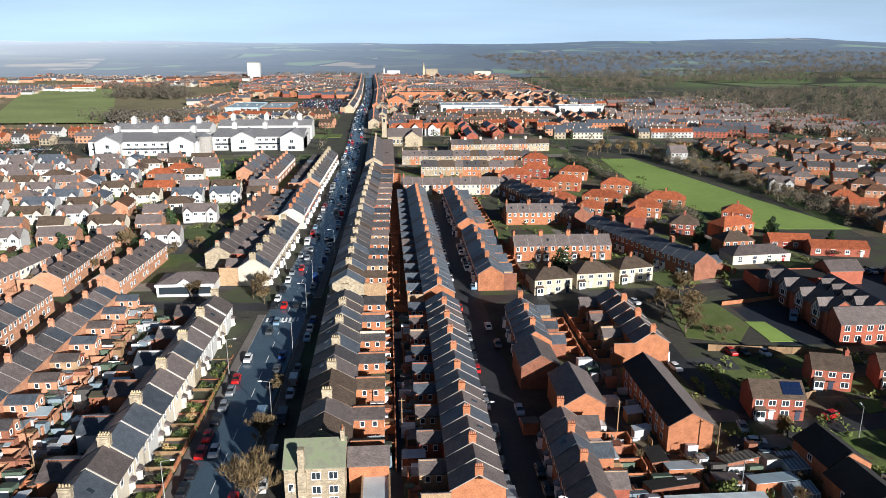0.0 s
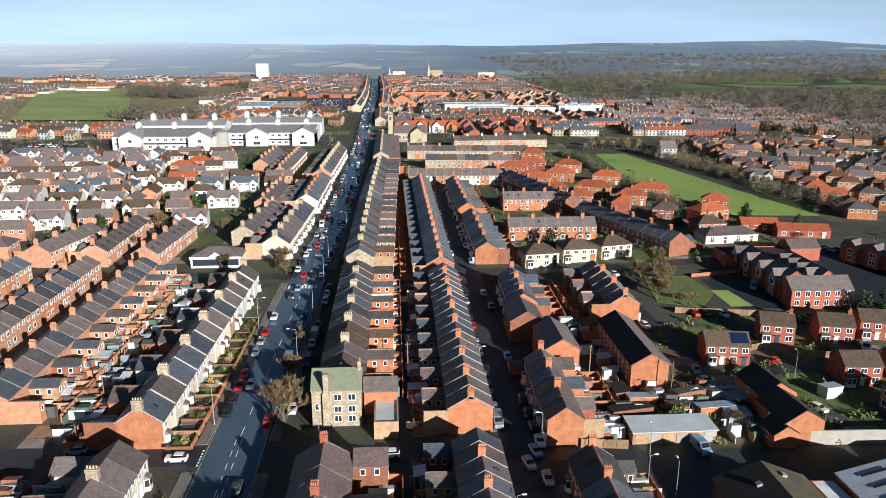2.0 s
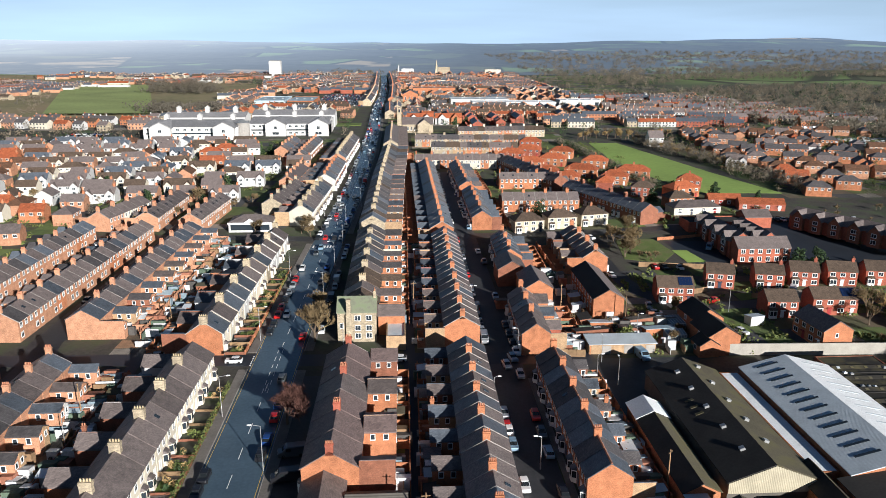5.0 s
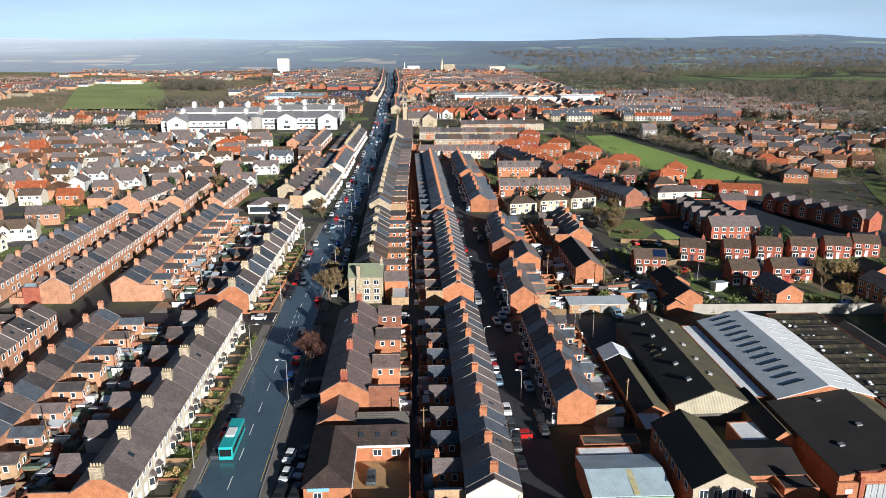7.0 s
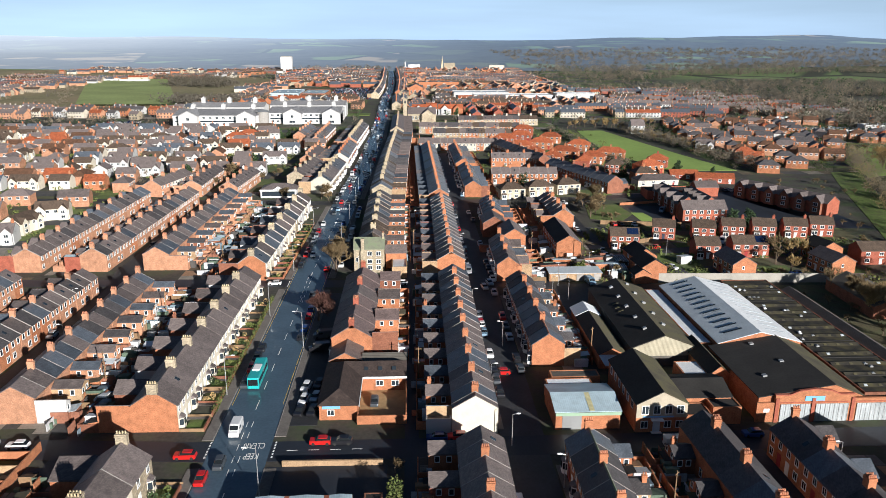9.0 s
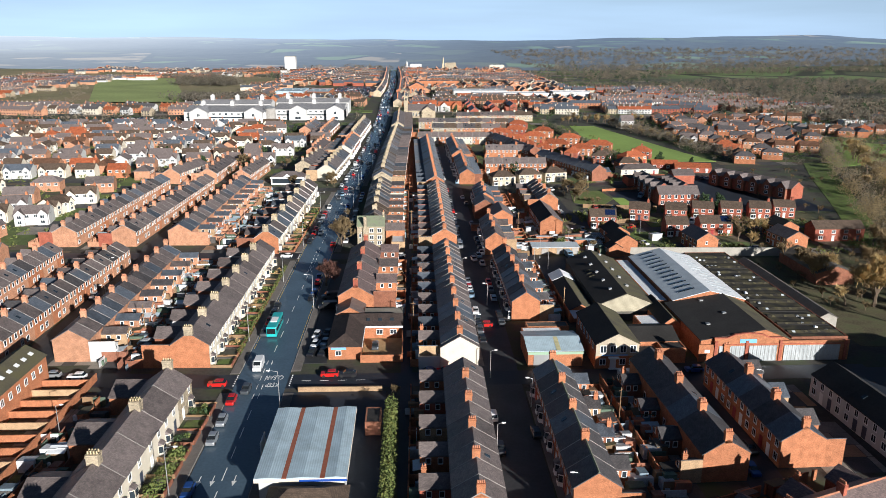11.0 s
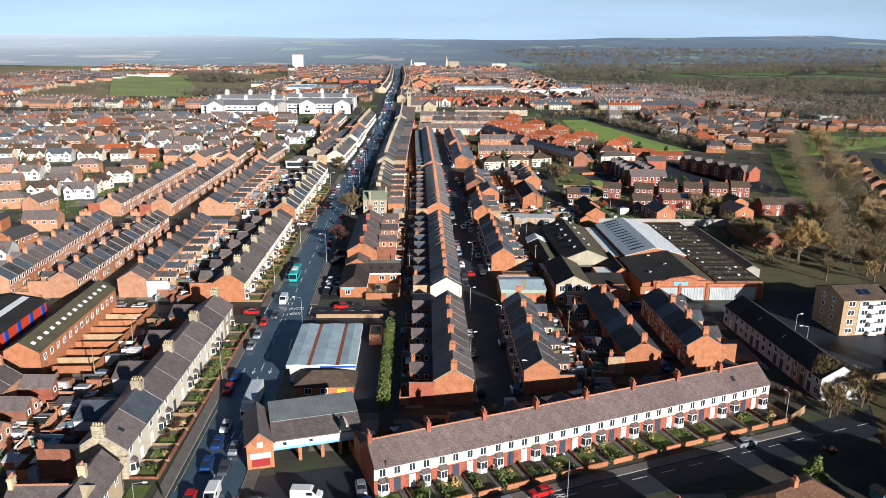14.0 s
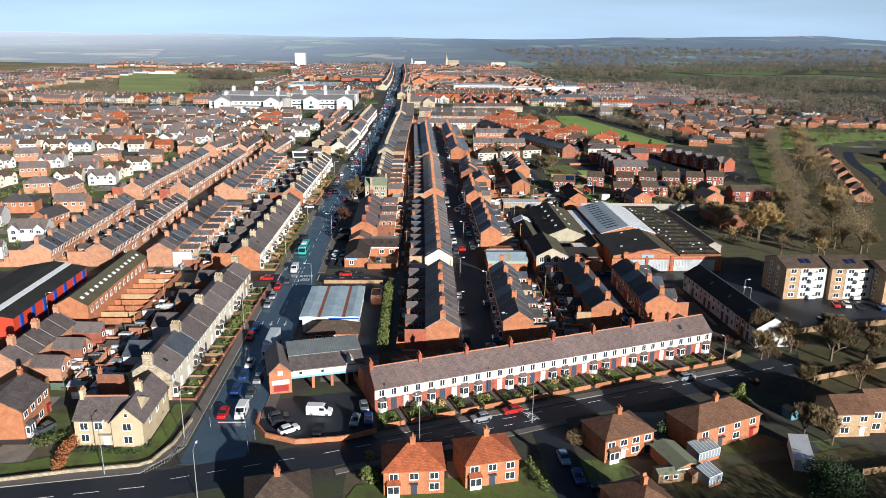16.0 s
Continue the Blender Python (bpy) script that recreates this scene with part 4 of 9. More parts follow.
def patchwork(x0, y0, x1, y1, cx, cy, mat, label, seed, skip=0.1, z=0.004, gap=0.12):
    """Plots of uneven size over a block of ground."""
    r = random.Random(seed)
    s = Shape()
    y = y0
    while y < y1:
        h = cy * r.uniform(0.7, 1.35)
        x = x0
        while x < x1:
            w = cx * r.uniform(0.6, 1.5)
            if r.random() > skip:
                xa, xb, ya, yb = x, min(x1, x + w - gap), y, min(y1, y + h - gap)
                zz = z + (land((xa + xb) / 2, (ya + yb) / 2) if y > 540 else 0.0)
                s.add([(xa, ya, zz), (xb, ya, zz), (xb, yb, zz), (xa, yb, zz)], [(0, 1, 2, 3)])
            x += w
        y += h
    setting("ground_plots", s, mat, label, "ground", "stuff", Matrix.Translation((0, 0, (seed % 100) * 0.0004 + (0.009 if seed < 200 else 0.0))))


for k, (x0, y0, x1, y1) in enumerate(((-72, -90, -52, -12), (-72, 0, -52, 80), (-72, 92, -50, 192), (-8, 24, 0, 80), (-8, 106, 0.4, 190), (2.6, -64, 9, -14), (2.6, 2, 9.5, 81), (3.2, 92, 10.5, 184), (35.5, -58, 42, -14), (36.5, 18, 42, 74), (35, 86, 44, 118), (45, -56, 51, -12), (75, -48, 86.5, -14), (-112, 2, -100, 82), (-116, 98, -102, 200), (-82, 2, -72, 80), (-15, -80, -2.5, -66), (2, -80, 70, -66), (46, 92, 62, 110), (-60, -90, -52, -12))):
    patchwork(x0, y0, x1, y1, 4.2, 5.0, YARDS, "back yards of concrete, brick and grass", 100 + k)
for k, (x0, y0, x1, y1, cx, cy) in enumerate(((62, 84.9, 100, 118, 7, 8), (100, 85, 180, 117, 8, 8), (72, 122, 176, 152, 8, 7), (46, 110, 78, 148, 6, 7), (30, 205, 150, 300, 9, 9), (70, 300, 140, 470, 10, 9), (-430, 98, -132, 300, 11, 9), (-130, 214, -48, 300, 8, 8), (-430, 300, -48, 500, 12, 9), (190, 262, 430, 520, 11, 9), (8, 360, 130, 540, 11, 10), (-190, -100, -118, 96, 9, 9), (-6, -150, 110, -112, 8, 9), (48, -116, 90, -94, 7, 7), (-110, -112, -58, -86, 8, 7))):
    patchwork(x0, y0, x1, y1, cx, cy, GARDENS, "gardens of lawn, soil and paving", 200 + k)
patchwork(-490, 560, -46, 1500, 26, 18, GARDENS, "distant gardens and streets", 300, 0.15, 0.3)
patchwork(-12, 545, 430, 1500, 26, 18, GARDENS, "distant gardens and streets", 301, 0.15, 0.3)

# ---- terraces along the main road and its side streets ----
BUFF_T = "buff-fronted terraced house with slate roof and bay window"
RED_T = "red brick terraced house with slate roof and rear wing"
row_of_houses((-44.3, -88), (-42.9, -18), 8, 8.6, 5.6, 8.6, CREAM, SLATE, BUFF_T, "terrace on the main road", stack=STONE, ext_wall=BRICK, ext=6.5, seed=1, walls=(CREAM, CREAM, STONE), roofs=(SLATE, SLATE, SLATE, SLATE_BLUE), ends=(STONE, None), bay_mat=CREAM, wings=(BRICK, BRICK_DARK, BRICK_DARK, WHITE_WALL))
row_of_houses((-43.9, -0.3), (-43.1, 79), 14, 8.8, 5.6, 8.6, CREAM, SLATE, BUFF_T, "terrace on the main road", stack=STONE, pair=True, ext_wall=BRICK_DARK, ext=6.5, seed=2, walls=(CREAM,), ends=(BRICK, None), coping=False, bay_mat=CREAM, wings=(BRICK, BRICK_DARK, BRICK_DARK, WHITE_WALL))
row_of_houses((-43.9, 90.5), (-41.8, 183.5), 12, 8.6, 5.6, 8.6, CREAM, SLATE, BUFF_T, "terrace on the main road", stack=STONE, ext_wall=BRICK, ext=6.0, seed=3, walls=(CREAM, CREAM, STONE, WHITE_WALL), roofs=(SLATE, SLATE, SLATE_BLUE), ends=(BRICK, None), lod=1, bay_mat=CREAM, wings=(BRICK, BRICK_DARK, BRICK_DARK, WHITE_WALL))
row_of_houses((-37.0, 217), (-34.0, 276), 11, 9.5, 5.8, 9.0, CREAM, SLATE, "stone-fronted terraced house with slate roof", "terrace on the main road", lod=1, stack=STONE, ext_wall=BRICK, seed=4, walls=(CREAM, STONE), roofs=(SLATE, SLATE_BLUE), joined=True)
row_of_houses((-33.8, 290), (-32.5, 350), 11, 10, 5.8, 9.0, BRICK, SLATE_BLUE, RED_T, "terrace on the main road", lod=1, seed=5, walls=(BRICK, CREAM), roofs=(SLATE_BLUE, SLATE), joined=True)
row_of_houses((-33.5, 362), (-30.5, 462), 19, 9.5, 5.8, 9.0, STONE_PALE, SLATE, "stone-fronted terraced house with slate roof", "terrace on the main road", lod=1, stack=STONE, ext_wall=BRICK_PALE, seed=60, walls=(CREAM, STONE, BRICK_PALE), roofs=(SLATE, SLATE_BLUE, SLATE_DARK), joined=True)
row_of_houses((-58, 372), (-56, 452), 15, 8.5, 5.5, 8.2, BRICK_PALE, SLATE, RED_T, "terrace behind the main road", lod=1, front="flat", ext=5, seed=61, roofs=(SLATE, SLATE_BLUE), joined=True)
row_of_houses((-80, 452), (-82, 400), 9, 8.5, 5.5, 8.2, BRICK_PALE, SLATE, RED_T, "terrace behind the main road", lod=1, front="flat", ext=5, seed=62, roofs=(SLATE, SLATE_BLUE), joined=True)
# right of the main road, fronts towards it, yards on the lane
row_of_houses((-17.2, 76.5), (-17.4, 31), 6, 9.6, 5.8, 8.8, BRICK, SLATE, RED_T, "houses facing the car park", front="bay", ext=6.0, ext_wall=BRICK, yard=2.6, seed=6, roofs=(SLATE, SLATE_PLUM), walls=(BRICK,), stack=BRICK_RED, lod=1, wing=(0.46, 0.2, 1.3))
row_of_houses((-16.2, 186), (-16.4, 108), 12, 9.8, 5.8, 8.8, STONE, SLATE, "stone terraced house with slate roof and brick wing", "terrace above the lane", stack=STONE, ext=6.0, ext_wall=BRICK, yard=2.2, pair=True, seed=7, roofs=(SLATE, SLATE_BLUE, TILE_BROWN, SLATE_DARK), lod=1, wings=(BRICK, BRICK, BRICK_RED, CREAM), wing=(0.44, 0.9, 0.45))
row_of_houses((-15.0, 300), (-16.6, 198), 16, 10, 5.8, 8.8, STONE, SLATE, "stone terraced house with slate roof and brick wing", "terrace above the lane", lod=1, stack=STONE, ext=6.5, ext_wall=BRICK, pair=True, seed=8, roofs=(SLATE, SLATE_BLUE, TILE_BROWN, SLATE_DARK), joined=True, walls=(BRICK, BRICK, STONE), wings=(BRICK, BRICK, BRICK_RED, BRICK_BUFF), wing=(0.44, 0.9, 0.45))
row_of_houses((-12.0, 410), (-15.0, 302), 16, 10, 5.8, 8.8, STONE, SLATE, "stone terraced house with slate roof and brick wing", "terrace above the lane", lod=1, stack=STONE, ext=6.5, ext_wall=BRICK, pair=True, seed=9, roofs=(SLATE, SLATE_BLUE, TILE_BROWN, SLATE_DARK), joined=True, walls=(BRICK, BRICK, STONE), wings=(BRICK, BRICK, BRICK_RED, BRICK_BUFF), wing=(0.44, 0.9, 0.45))
row_of_houses((-12.0, 530), (-12.0, 425), 15, 10, 5.8, 8.8, STONE, SLATE, "stone terraced house with slate roof", "terrace far along the road", lod=0, ext=7, ext_wall=BRICK, seed=10, walls=(STONE, CREAM, BRICK), joined=True)
# between the lane and the terrace street
row_of_houses((16.6, -63), (17.3, -14.5), 10, 8.0, 5.5, 8.0, BRICK, SLATE, RED_T, "terrace on the narrow street", front="flat", ext=5.2, yard=2.0, seed=11, pair=True, roofs=(SLATE,), ext_wall=BRICK, wing=(0.44, 1.8, -0.4))
row_of_houses((17.7, -1.6), (18.4, 80.5), 18, 8.4, 5.5, 8.0, BRICK, SLATE, RED_T, "terrace on the narrow street", front="flat", ext=5.2, yard=2.0, pair=True, seed=12, roofs=(SLATE, SLATE, SLATE_BLUE), ext_wall=BRICK, wing=(0.44, 1.8, -0.4))
row_of_houses((18.9, 92.5), (19.6, 183), 18, 8.8, 5.5, 8.1, BRICK, SLATE, RED_T, "terrace on the narrow street", front="flat", ext=4.8, yard=2.0, pair=True, seed=13, roofs=(SLATE, SLATE_BLUE), ext_wall=BRICK, lod=1, wing=(0.44, 1.8, -0.4))
row_of_houses((19.4, 190), (18.8, 345), 30, 8.8, 5.5, 8.1, BRICK, SLATE, RED_T, "terrace far up the narrow street", front="flat", lod=1, ext=4.6, pair=True, seed=14, roofs=(SLATE, SLATE_BLUE, SLATE_BLUE), joined=True, wing=(0.44, 1.8, -0.4))
row_of_houses((28.4, -15.5), (27.7, -58.5), 8, 7.6, 5.4, 8.0, BRICK, SLATE, RED_T, "terrace opposite", front="bay", ext=3.8, yard=3.0, pair=True, seed=15, roofs=(SLATE_DARK, SLATE_DARK, SLATE_BLUE), wing=(0.42, 2.2, -1.0), ridge_mat=TILE_MOSS)
row_of_houses((29.6, 74.0), (29.4, 26.4), 10, 7.6, 5.4, 8.0, BRICK, SLATE_BLUE, RED_T, "terrace opposite", front="bay", ext=3.8, yard=3.0, pair=True, seed=16, wing=(0.42, 2.2, -1.0), roofs=(SLATE_DARK, SLATE_DARK, SLATE_BLUE), ridge_mat=TERRACOTTA)
row_of_houses((29.2, 115.5), (28.6, 87), 6, 7.0, 5.4, 8.0, BRICK, SLATE_BLUE, RED_T, "terrace opposite", front="bay", ext=4.0, yard=6.0, pair=True, seed=17, roofs=(SLATE_BLUE, SLATE), lod=1)
row_of_houses((32.0, 177.5), (31.4, 152.5), 5, 8.0, 5.4, 8.0, BRICK, SLATE_BLUE, RED_T, "terrace opposite", lod=1, front="bay", ext=4.0, pair=True, seed=18)
row_of_houses((28.6, 262), (28.2, 207), 10, 8.0, 5.4, 8.0, BRICK, SLATE_BLUE, RED_T, "terrace opposite", lod=1, front="bay", ext=4.0, pair=True, seed=19, roofs=(SLATE_BLUE, SLATE), joined=True)
row_of_houses((27.5, 340), (28.0, 272), 12, 8.0, 5.4, 8.0, BRICK, SLATE_BLUE, RED_T, "terrace opposite", lod=1, front="bay", ext=4.0, pair=True, seed=20, roofs=(SLATE_BLUE, SLATE), joined=True)
row_of_houses((60.0, -49.5), (58.8, -10.5), 7, 8.2, 5.4, 8.0, BRICK, SLATE, RED_T, "short terrace", front="flat", ext=3.8, yard=3.0, seed=21, roofs=(SLATE_DARK, SLATE_DARK, SLATE_BLUE), wing=(0.42, 2.2, -1.0), coping=False)
row_of_houses((66.6, -13.0), (67.2, -46.0), 6, 8.2, 5.4, 8.0, BRICK, SLATE, RED_T, "short terrace", front="flat", ext=3.5, yard=0, seed=22, roofs=(SLATE_DARK, SLATE_DARK, SLATE_BLUE), coping=False)
row_of_houses((87.2, -19.0), (89.6, -63.0), 8, 8.8, 5.0, 7.6, WHITE_WALL, FELT, "white rendered terraced house with dark roof", "white terrace", front="flat", ext=0, seed=23, walls=(WHITE_WALL, WHITE_WALL, WHITE_WALL, BRICK_BUFF), stack_h=0, stack=WHITE_WALL, coping=False)
# long terrace facing the crossing road
row_of_houses((-2.1, -93.9), (77.6, -65.0), 16, 8.0, 5.1, 8.0, CREAM, SLATE_PLUM, "terraced house with pale upper wall, red brick below", "long terrace", front="bay", ext=4.5, yard=4.0, stack=BRICK_RED, ext_wall=BRICK, band=BRICK_RED, ridge_mat=TERRACOTTA, pair=True, walls=(CREAM, CREAM, CREAM, WHITE_WALL), seed=24, coping=False, ends=(BRICK_RED, None))
# terraces west of the main road
row_of_houses((-81.6, 76), (-81.0, 4), 16, 8.2, 5.5, 8.0, BRICK_PALE, SLATE, RED_T, "terrace on the west street", lod=1, front="flat", ext=6.0, pair=True, seed=25, roofs=(SLATE, SLATE_BLUE, SLATE_DARK, SLATE), ext_wall=BRICK_PALE, yard=0, wings=(BRICK_PALE, BRICK_PALE, BRICK_PALE, WHITE_WALL, BRICK_BUFF), wing=(0.42, 1.5, -0.5))
row_of_houses((-92.4, 4), (-91.0, 80), 16, 8.2, 5.5, 8.0, BRICK_PALE, SLATE, "red brick terraced house with pale window surrounds", "terrace on the west street", lod=1, front="flat", ext=6.0, pair=True, seed=26, wings=(BRICK_PALE, BRICK_PALE, BRICK_PALE, WHITE_WALL, BRICK_BUFF), walls=(BRICK_PALE, BRICK_PALE, BRICK_PALE, BRICK), wing=(0.42, 1.5, -0.5), roofs=(SLATE, SLATE_BLUE, SLATE_DARK, SLATE))
row_of_houses((-111.5, 4), (-113.0, 80), 16, 8.2, 5.5, 8.0, BRICK_PALE, SLATE, RED_T, "terrace further west", lod=1, front="flat", ext=5.0, pair=True, seed=27, joined=True, walls=(BRICK_PALE, BRICK_PALE, BRICK_PALE, BRICK), roofs=(SLATE, SLATE_BLUE, SLATE_DARK, SLATE))
row_of_houses((-84.6, 196), (-85.8, 102), 18, 8.4, 5.5, 8.0, BRICK_PALE, SLATE, RED_T, "terrace on the west street", lod=1, front="flat", ext=6.0, pair=True, seed=28, roofs=(SLATE, SLATE_BLUE, SLATE_DARK, SLATE), joined=True, wing=(0.42, 1.5, -0.5))
row_of_houses((-97.0, 101), (-94.8, 198), 19, 8.6, 5.5, 8.0, BRICK_PALE, SLATE, "red brick terraced house with pale window surrounds", "terrace on the west street", lod=1, front="flat", ext=5.0, pair=True, seed=29, joined=True, walls=(BRICK_PALE, BRICK_PALE, BRICK_PALE, BRICK), wing=(0.42, 1.5, -0.5), roofs=(SLATE, SLATE_BLUE, SLATE_DARK, SLATE))
row_of_houses((-118.0, 101), (-116.5, 198), 18, 8.6, 5.5, 8.0, BRICK_PALE, SLATE, RED_T, "terrace further west", lod=1, front="flat", ext=5.0, pair=True, seed=30, roofs=(SLATE, SLATE_BLUE, SLATE_DARK, SLATE), joined=True, walls=(BRICK_PALE, BRICK_PALE, BRICK_PALE, BRICK))
row_of_houses((-79.5, 207), (-77.0, 249), 8, 8.8, 5.5, 8.2, BRICK_PALE, SLATE, RED_T, "terrace by the shop", lod=1, front="flat", ext=0, seed=31, joined=True)
row_of_houses((-97.5, 211), (-97.5, 256), 8, 9.0, 5.5, 8.2, BRICK_PALE, SLATE, RED_T, "terrace by the shop", lod=1, front="flat", ext=4, seed=32, joined=True)
row_of_houses((-116.5, 211), (-110.5, 243), 6, 9.0, 5.5, 8.2, BRICK_PALE, SLATE, RED_T, "terrace by the shop", lod=1, front="flat", ext=4, seed=33, walls=(BRICK_PALE, CREAM), joined=True)
row_of_houses((-84.5, -58), (-85.5, -82), 5, 8.2, 5.5, 8.2, BRICK_PALE, SLATE, RED_T, "terrace near the red works", lod=1, front="flat", ext=7.0, seed=34)
row_of_houses((-56.5, 281), (-61.0, 236), 8, 9.0, 5.5, 8.2, STONE, SLATE, "stone terraced house with slate roof", "terrace behind the shop", lod=1, front="flat", ext=5, ext_wall=BRICK_PALE, seed=35, joined=True)
row_of_houses((-60, 330), (-62, 290), 8, 8.5, 5.5, 8.2, BRICK_PALE, SLATE, RED_T, "terrace behind the shop", lod=0, ext=5, seed=36, joined=True)
# terraces to the north-east
row_of_houses((67.2, 149.5), (67.0, 183), 6, 8.4, 5.4, 8.2, BRICK, SLATE, RED_T, "terrace by the park", lod=1, front="bay", ext=5.0, seed=37)
row_of_houses((44.8, 238.5), (79.5, 238.0), 7, 9.0, 5.4, 8.2, BRICK, SLATE, "brick terraced house with white ground floor", "terrace facing the green", lod=1, front="bay", ext=5.0, seed=38, joined=True)
row_of_houses((50.5, 291), (75, 290.5), 5, 8.4, 5.4, 8.2, BRICK, SLATE, RED_T, "terrace facing the green", lod=1, front="flat", ext=4, seed=39, joined=True)
row_of_houses((8.5, 356), (62, 354), 11, 9.0, 5.4, 8.4, BRICK, SLATE, RED_T, "terrace across the street end", lod=1, front="flat", ext=5, seed=40, walls=(BRICK, CREAM), joined=True)
row_of_houses((78.5, 270), (99, 212), 11, 9.0, 5.6, 8.6, BRICK_DARK, SLATE_BLUE, "dark brick terraced house with slate roof", "slanting terrace", lod=1, front="bay", ext=5, seed=41, joined=True)
row_of_houses((58.5, 352), (76.0, 282), 12, 9.0, 5.6, 8.6, BRICK_DARK, SLATE_BLUE, "dark brick terraced house with slate roof", "slanting terrace", lod=1, front="bay", ext=5, seed=42, roofs=(SLATE_BLUE, SLATE), joined=True)
row_of_houses((20, 410), (78, 405), 12, 9.0, 5.6, 8.6, STONE, SLATE, "stone terraced house with slate roof", "far terrace", lod=0, ext=5, seed=43, joined=True, walls=(BRICK, BRICK_BUFF, STONE), roofs=(SLATE, SLATE_DARK, TILE_BROWN))
row_of_houses((10, 450), (90, 446), 15, 9.0, 5.6, 8.6, STONE, SLATE, "stone terraced house with slate roof", "far terrace", lod=0, ext=5, seed=44, joined=True, walls=(BRICK, BRICK_BUFF, STONE), roofs=(SLATE, SLATE_DARK, TILE_BROWN))
row_of_houses((45, 500), (115, 505), 13, 9.0, 5.6, 8.6, CREAM, SLATE, "pale terraced house with slate roof", "far terrace", lod=0, ext=5, seed=45, joined=True, walls=(BRICK, BRICK_BUFF, STONE), roofs=(SLATE, SLATE_DARK, TILE_BROWN))


# ---- detached and semi-detached houses ----
def villa(w, d, eave, ridge, wall, roof, hipped=True, lod=1, stack=True, porch=False, label="", group="", m=None, solar=False, gables=False):
    """A house that stands free, front towards -y, standing on its origin in the middle of the front."""
    h = thing("house", label, "house", group, m)
    x0, x1 = -w / 2, w / 2
    if hipped:
        part("wall", Shape().box(x0, 0, -0.3, x1, d, eave), wall, h)
        rf = part("roof", Shape().hip(x0, 0, x1, d, eave, ridge), roof, h)
    else:
        part("wall", Shape().along_x(x0, x1, [(0, -0.3), (d, -0.3), (d, eave), (d / 2, ridge - 0.02), (0, eave)]), wall, h)
        rf = part("roof", Shape().along_x(x0 - 0.15, x1 + 0.15, ramp_profile(d, eave, ridge)), roof, h)
    if stack:
        chimney(h, 0.0 if hipped else x1 - 0.8, d / 2, ridge - 0.8, ridge + 1.2, wall if wall in (BRICK, BRICK_RED, BRICK_DARK) else BRICK, 3, 0.9, 0.7, split=False)
    if gables:
        for gx in (x0 + 2.2, x1 - 2.2):
            g = part("front_gable", Shape().along_y(-0.9, d * 0.45, [(gx - 1.9, -0.3), (gx + 1.9, -0.3), (gx + 1.9, eave - 0.3), (gx, eave + 1.6), (gx - 1.9, eave - 0.3)]), wall, h)
            part("gable_roof", Shape().along_y(-1.15, d * 0.5, [(gx - 2.2, eave - 0.55), (gx, eave + 1.62), (gx + 2.2, eave - 0.55), (gx + 2.2, eave - 0.37), (gx, eave + 1.82), (gx - 2.2, eave - 0.37)]), roof, g)
            for z in (0.8, eave - 1.9):
                window(h, gx - 0.8, z, 1.6, 1.3, -0.9, -1, split=False)
    n = 2 if w < 8 else 4 if w > 10 else 3
    for k in range(n):
        cx = x0 + (k + 0.5) * w / n
        window(h, cx - 0.75, eave - 1.75, 1.5, 1.25, 0, -1, split=False)
        if lod >= 1:
            if k % 2 == 0:
                window(h, cx - 0.85, 0.8, 1.7, 1.35, 0, -1, split=False)
            else:
                part("front_door", Shape().box(cx - 0.5, -0.06, 0.1, cx + 0.5, 0.02, 2.1).box(cx - 0.65, -0.7, 2.2, cx + 0.65, 0.02, 2.32), (DOOR_DARK, WOODWORK, DOOR_RED)[int(abs(x0) * 7 + k) % 3], h)
    if lod >= 1:
        side_window(h, d * 0.4, eave - 1.7, 0.8, 1.1, x1, 1)
        window(h, -0.6, eave - 1.7, 1.2, 1.2, d, 1, split=False)
    if porch:
        part("bay_window", Shape().box(x0 + 0.6, -0.8, 0.0, x0 + 2.6, 0.02, 0.8).box(x0 + 0.6, -0.8, 2.1, x0 + 2.6, 0.02, 2.4).box(x0 + 0.6, -0.8, 0.8, x0 + 0.72, -0.68, 2.1).box(x0 + 2.48, -0.8, 0.8, x0 + 2.6, -0.68, 2.1).box(x0 + 1.52, -0.8, 0.8, x0 + 1.64, -0.7, 2.1), WOODWORK, h)
        part("bay_glass", Shape().box(x0 + 0.72, -0.7, 0.8, x0 + 2.48, 0.0, 2.1), GLASS, h)
        part("bay_roof", Shape().add([(x0 + 0.4, -1.0, 2.4), (x0 + 2.8, -1.0, 2.4), (x0 + 2.8, 0, 2.4), (x0 + 0.4, 0, 2.4), (x0 + 0.6, 0, 3.0), (x0 + 2.6, 0, 3.0)], [(0, 1, 5, 4), (1, 2, 5), (3, 0, 4), (3, 2, 1, 0), (2, 3, 4, 5)]), roof, h)
    if solar:
        sl = math.degrees(math.atan2(ridge - eave, d / 2))
        for i in range(4):
            for j in range(2):
                part("solar_panel", Shape().box(0.0, 0.0, 0.0, 0.96, 1.5, 0.05).moved(pose(x1 - 4.4 + i * 1.0, 0.5 + j * 1.56 * math.cos(radians(sl)), eave + 0.36 + (0.5 + j * 1.56 * math.cos(radians(sl))) * (ridge - eave) / (d / 2) - 0.1, sl)), SOLAR, rf)
    return h


def free_house(x, y, yaw, w, d, eave, ridge, wall, roof, hipped=True, lod=1, stack=True, porch=False, label="", group="", solar=False):
    return villa(w, d, eave, ridge, wall, roof, hipped, lod, stack, porch, label, group, pose(x, y, 0, 0, 0, yaw), solar)


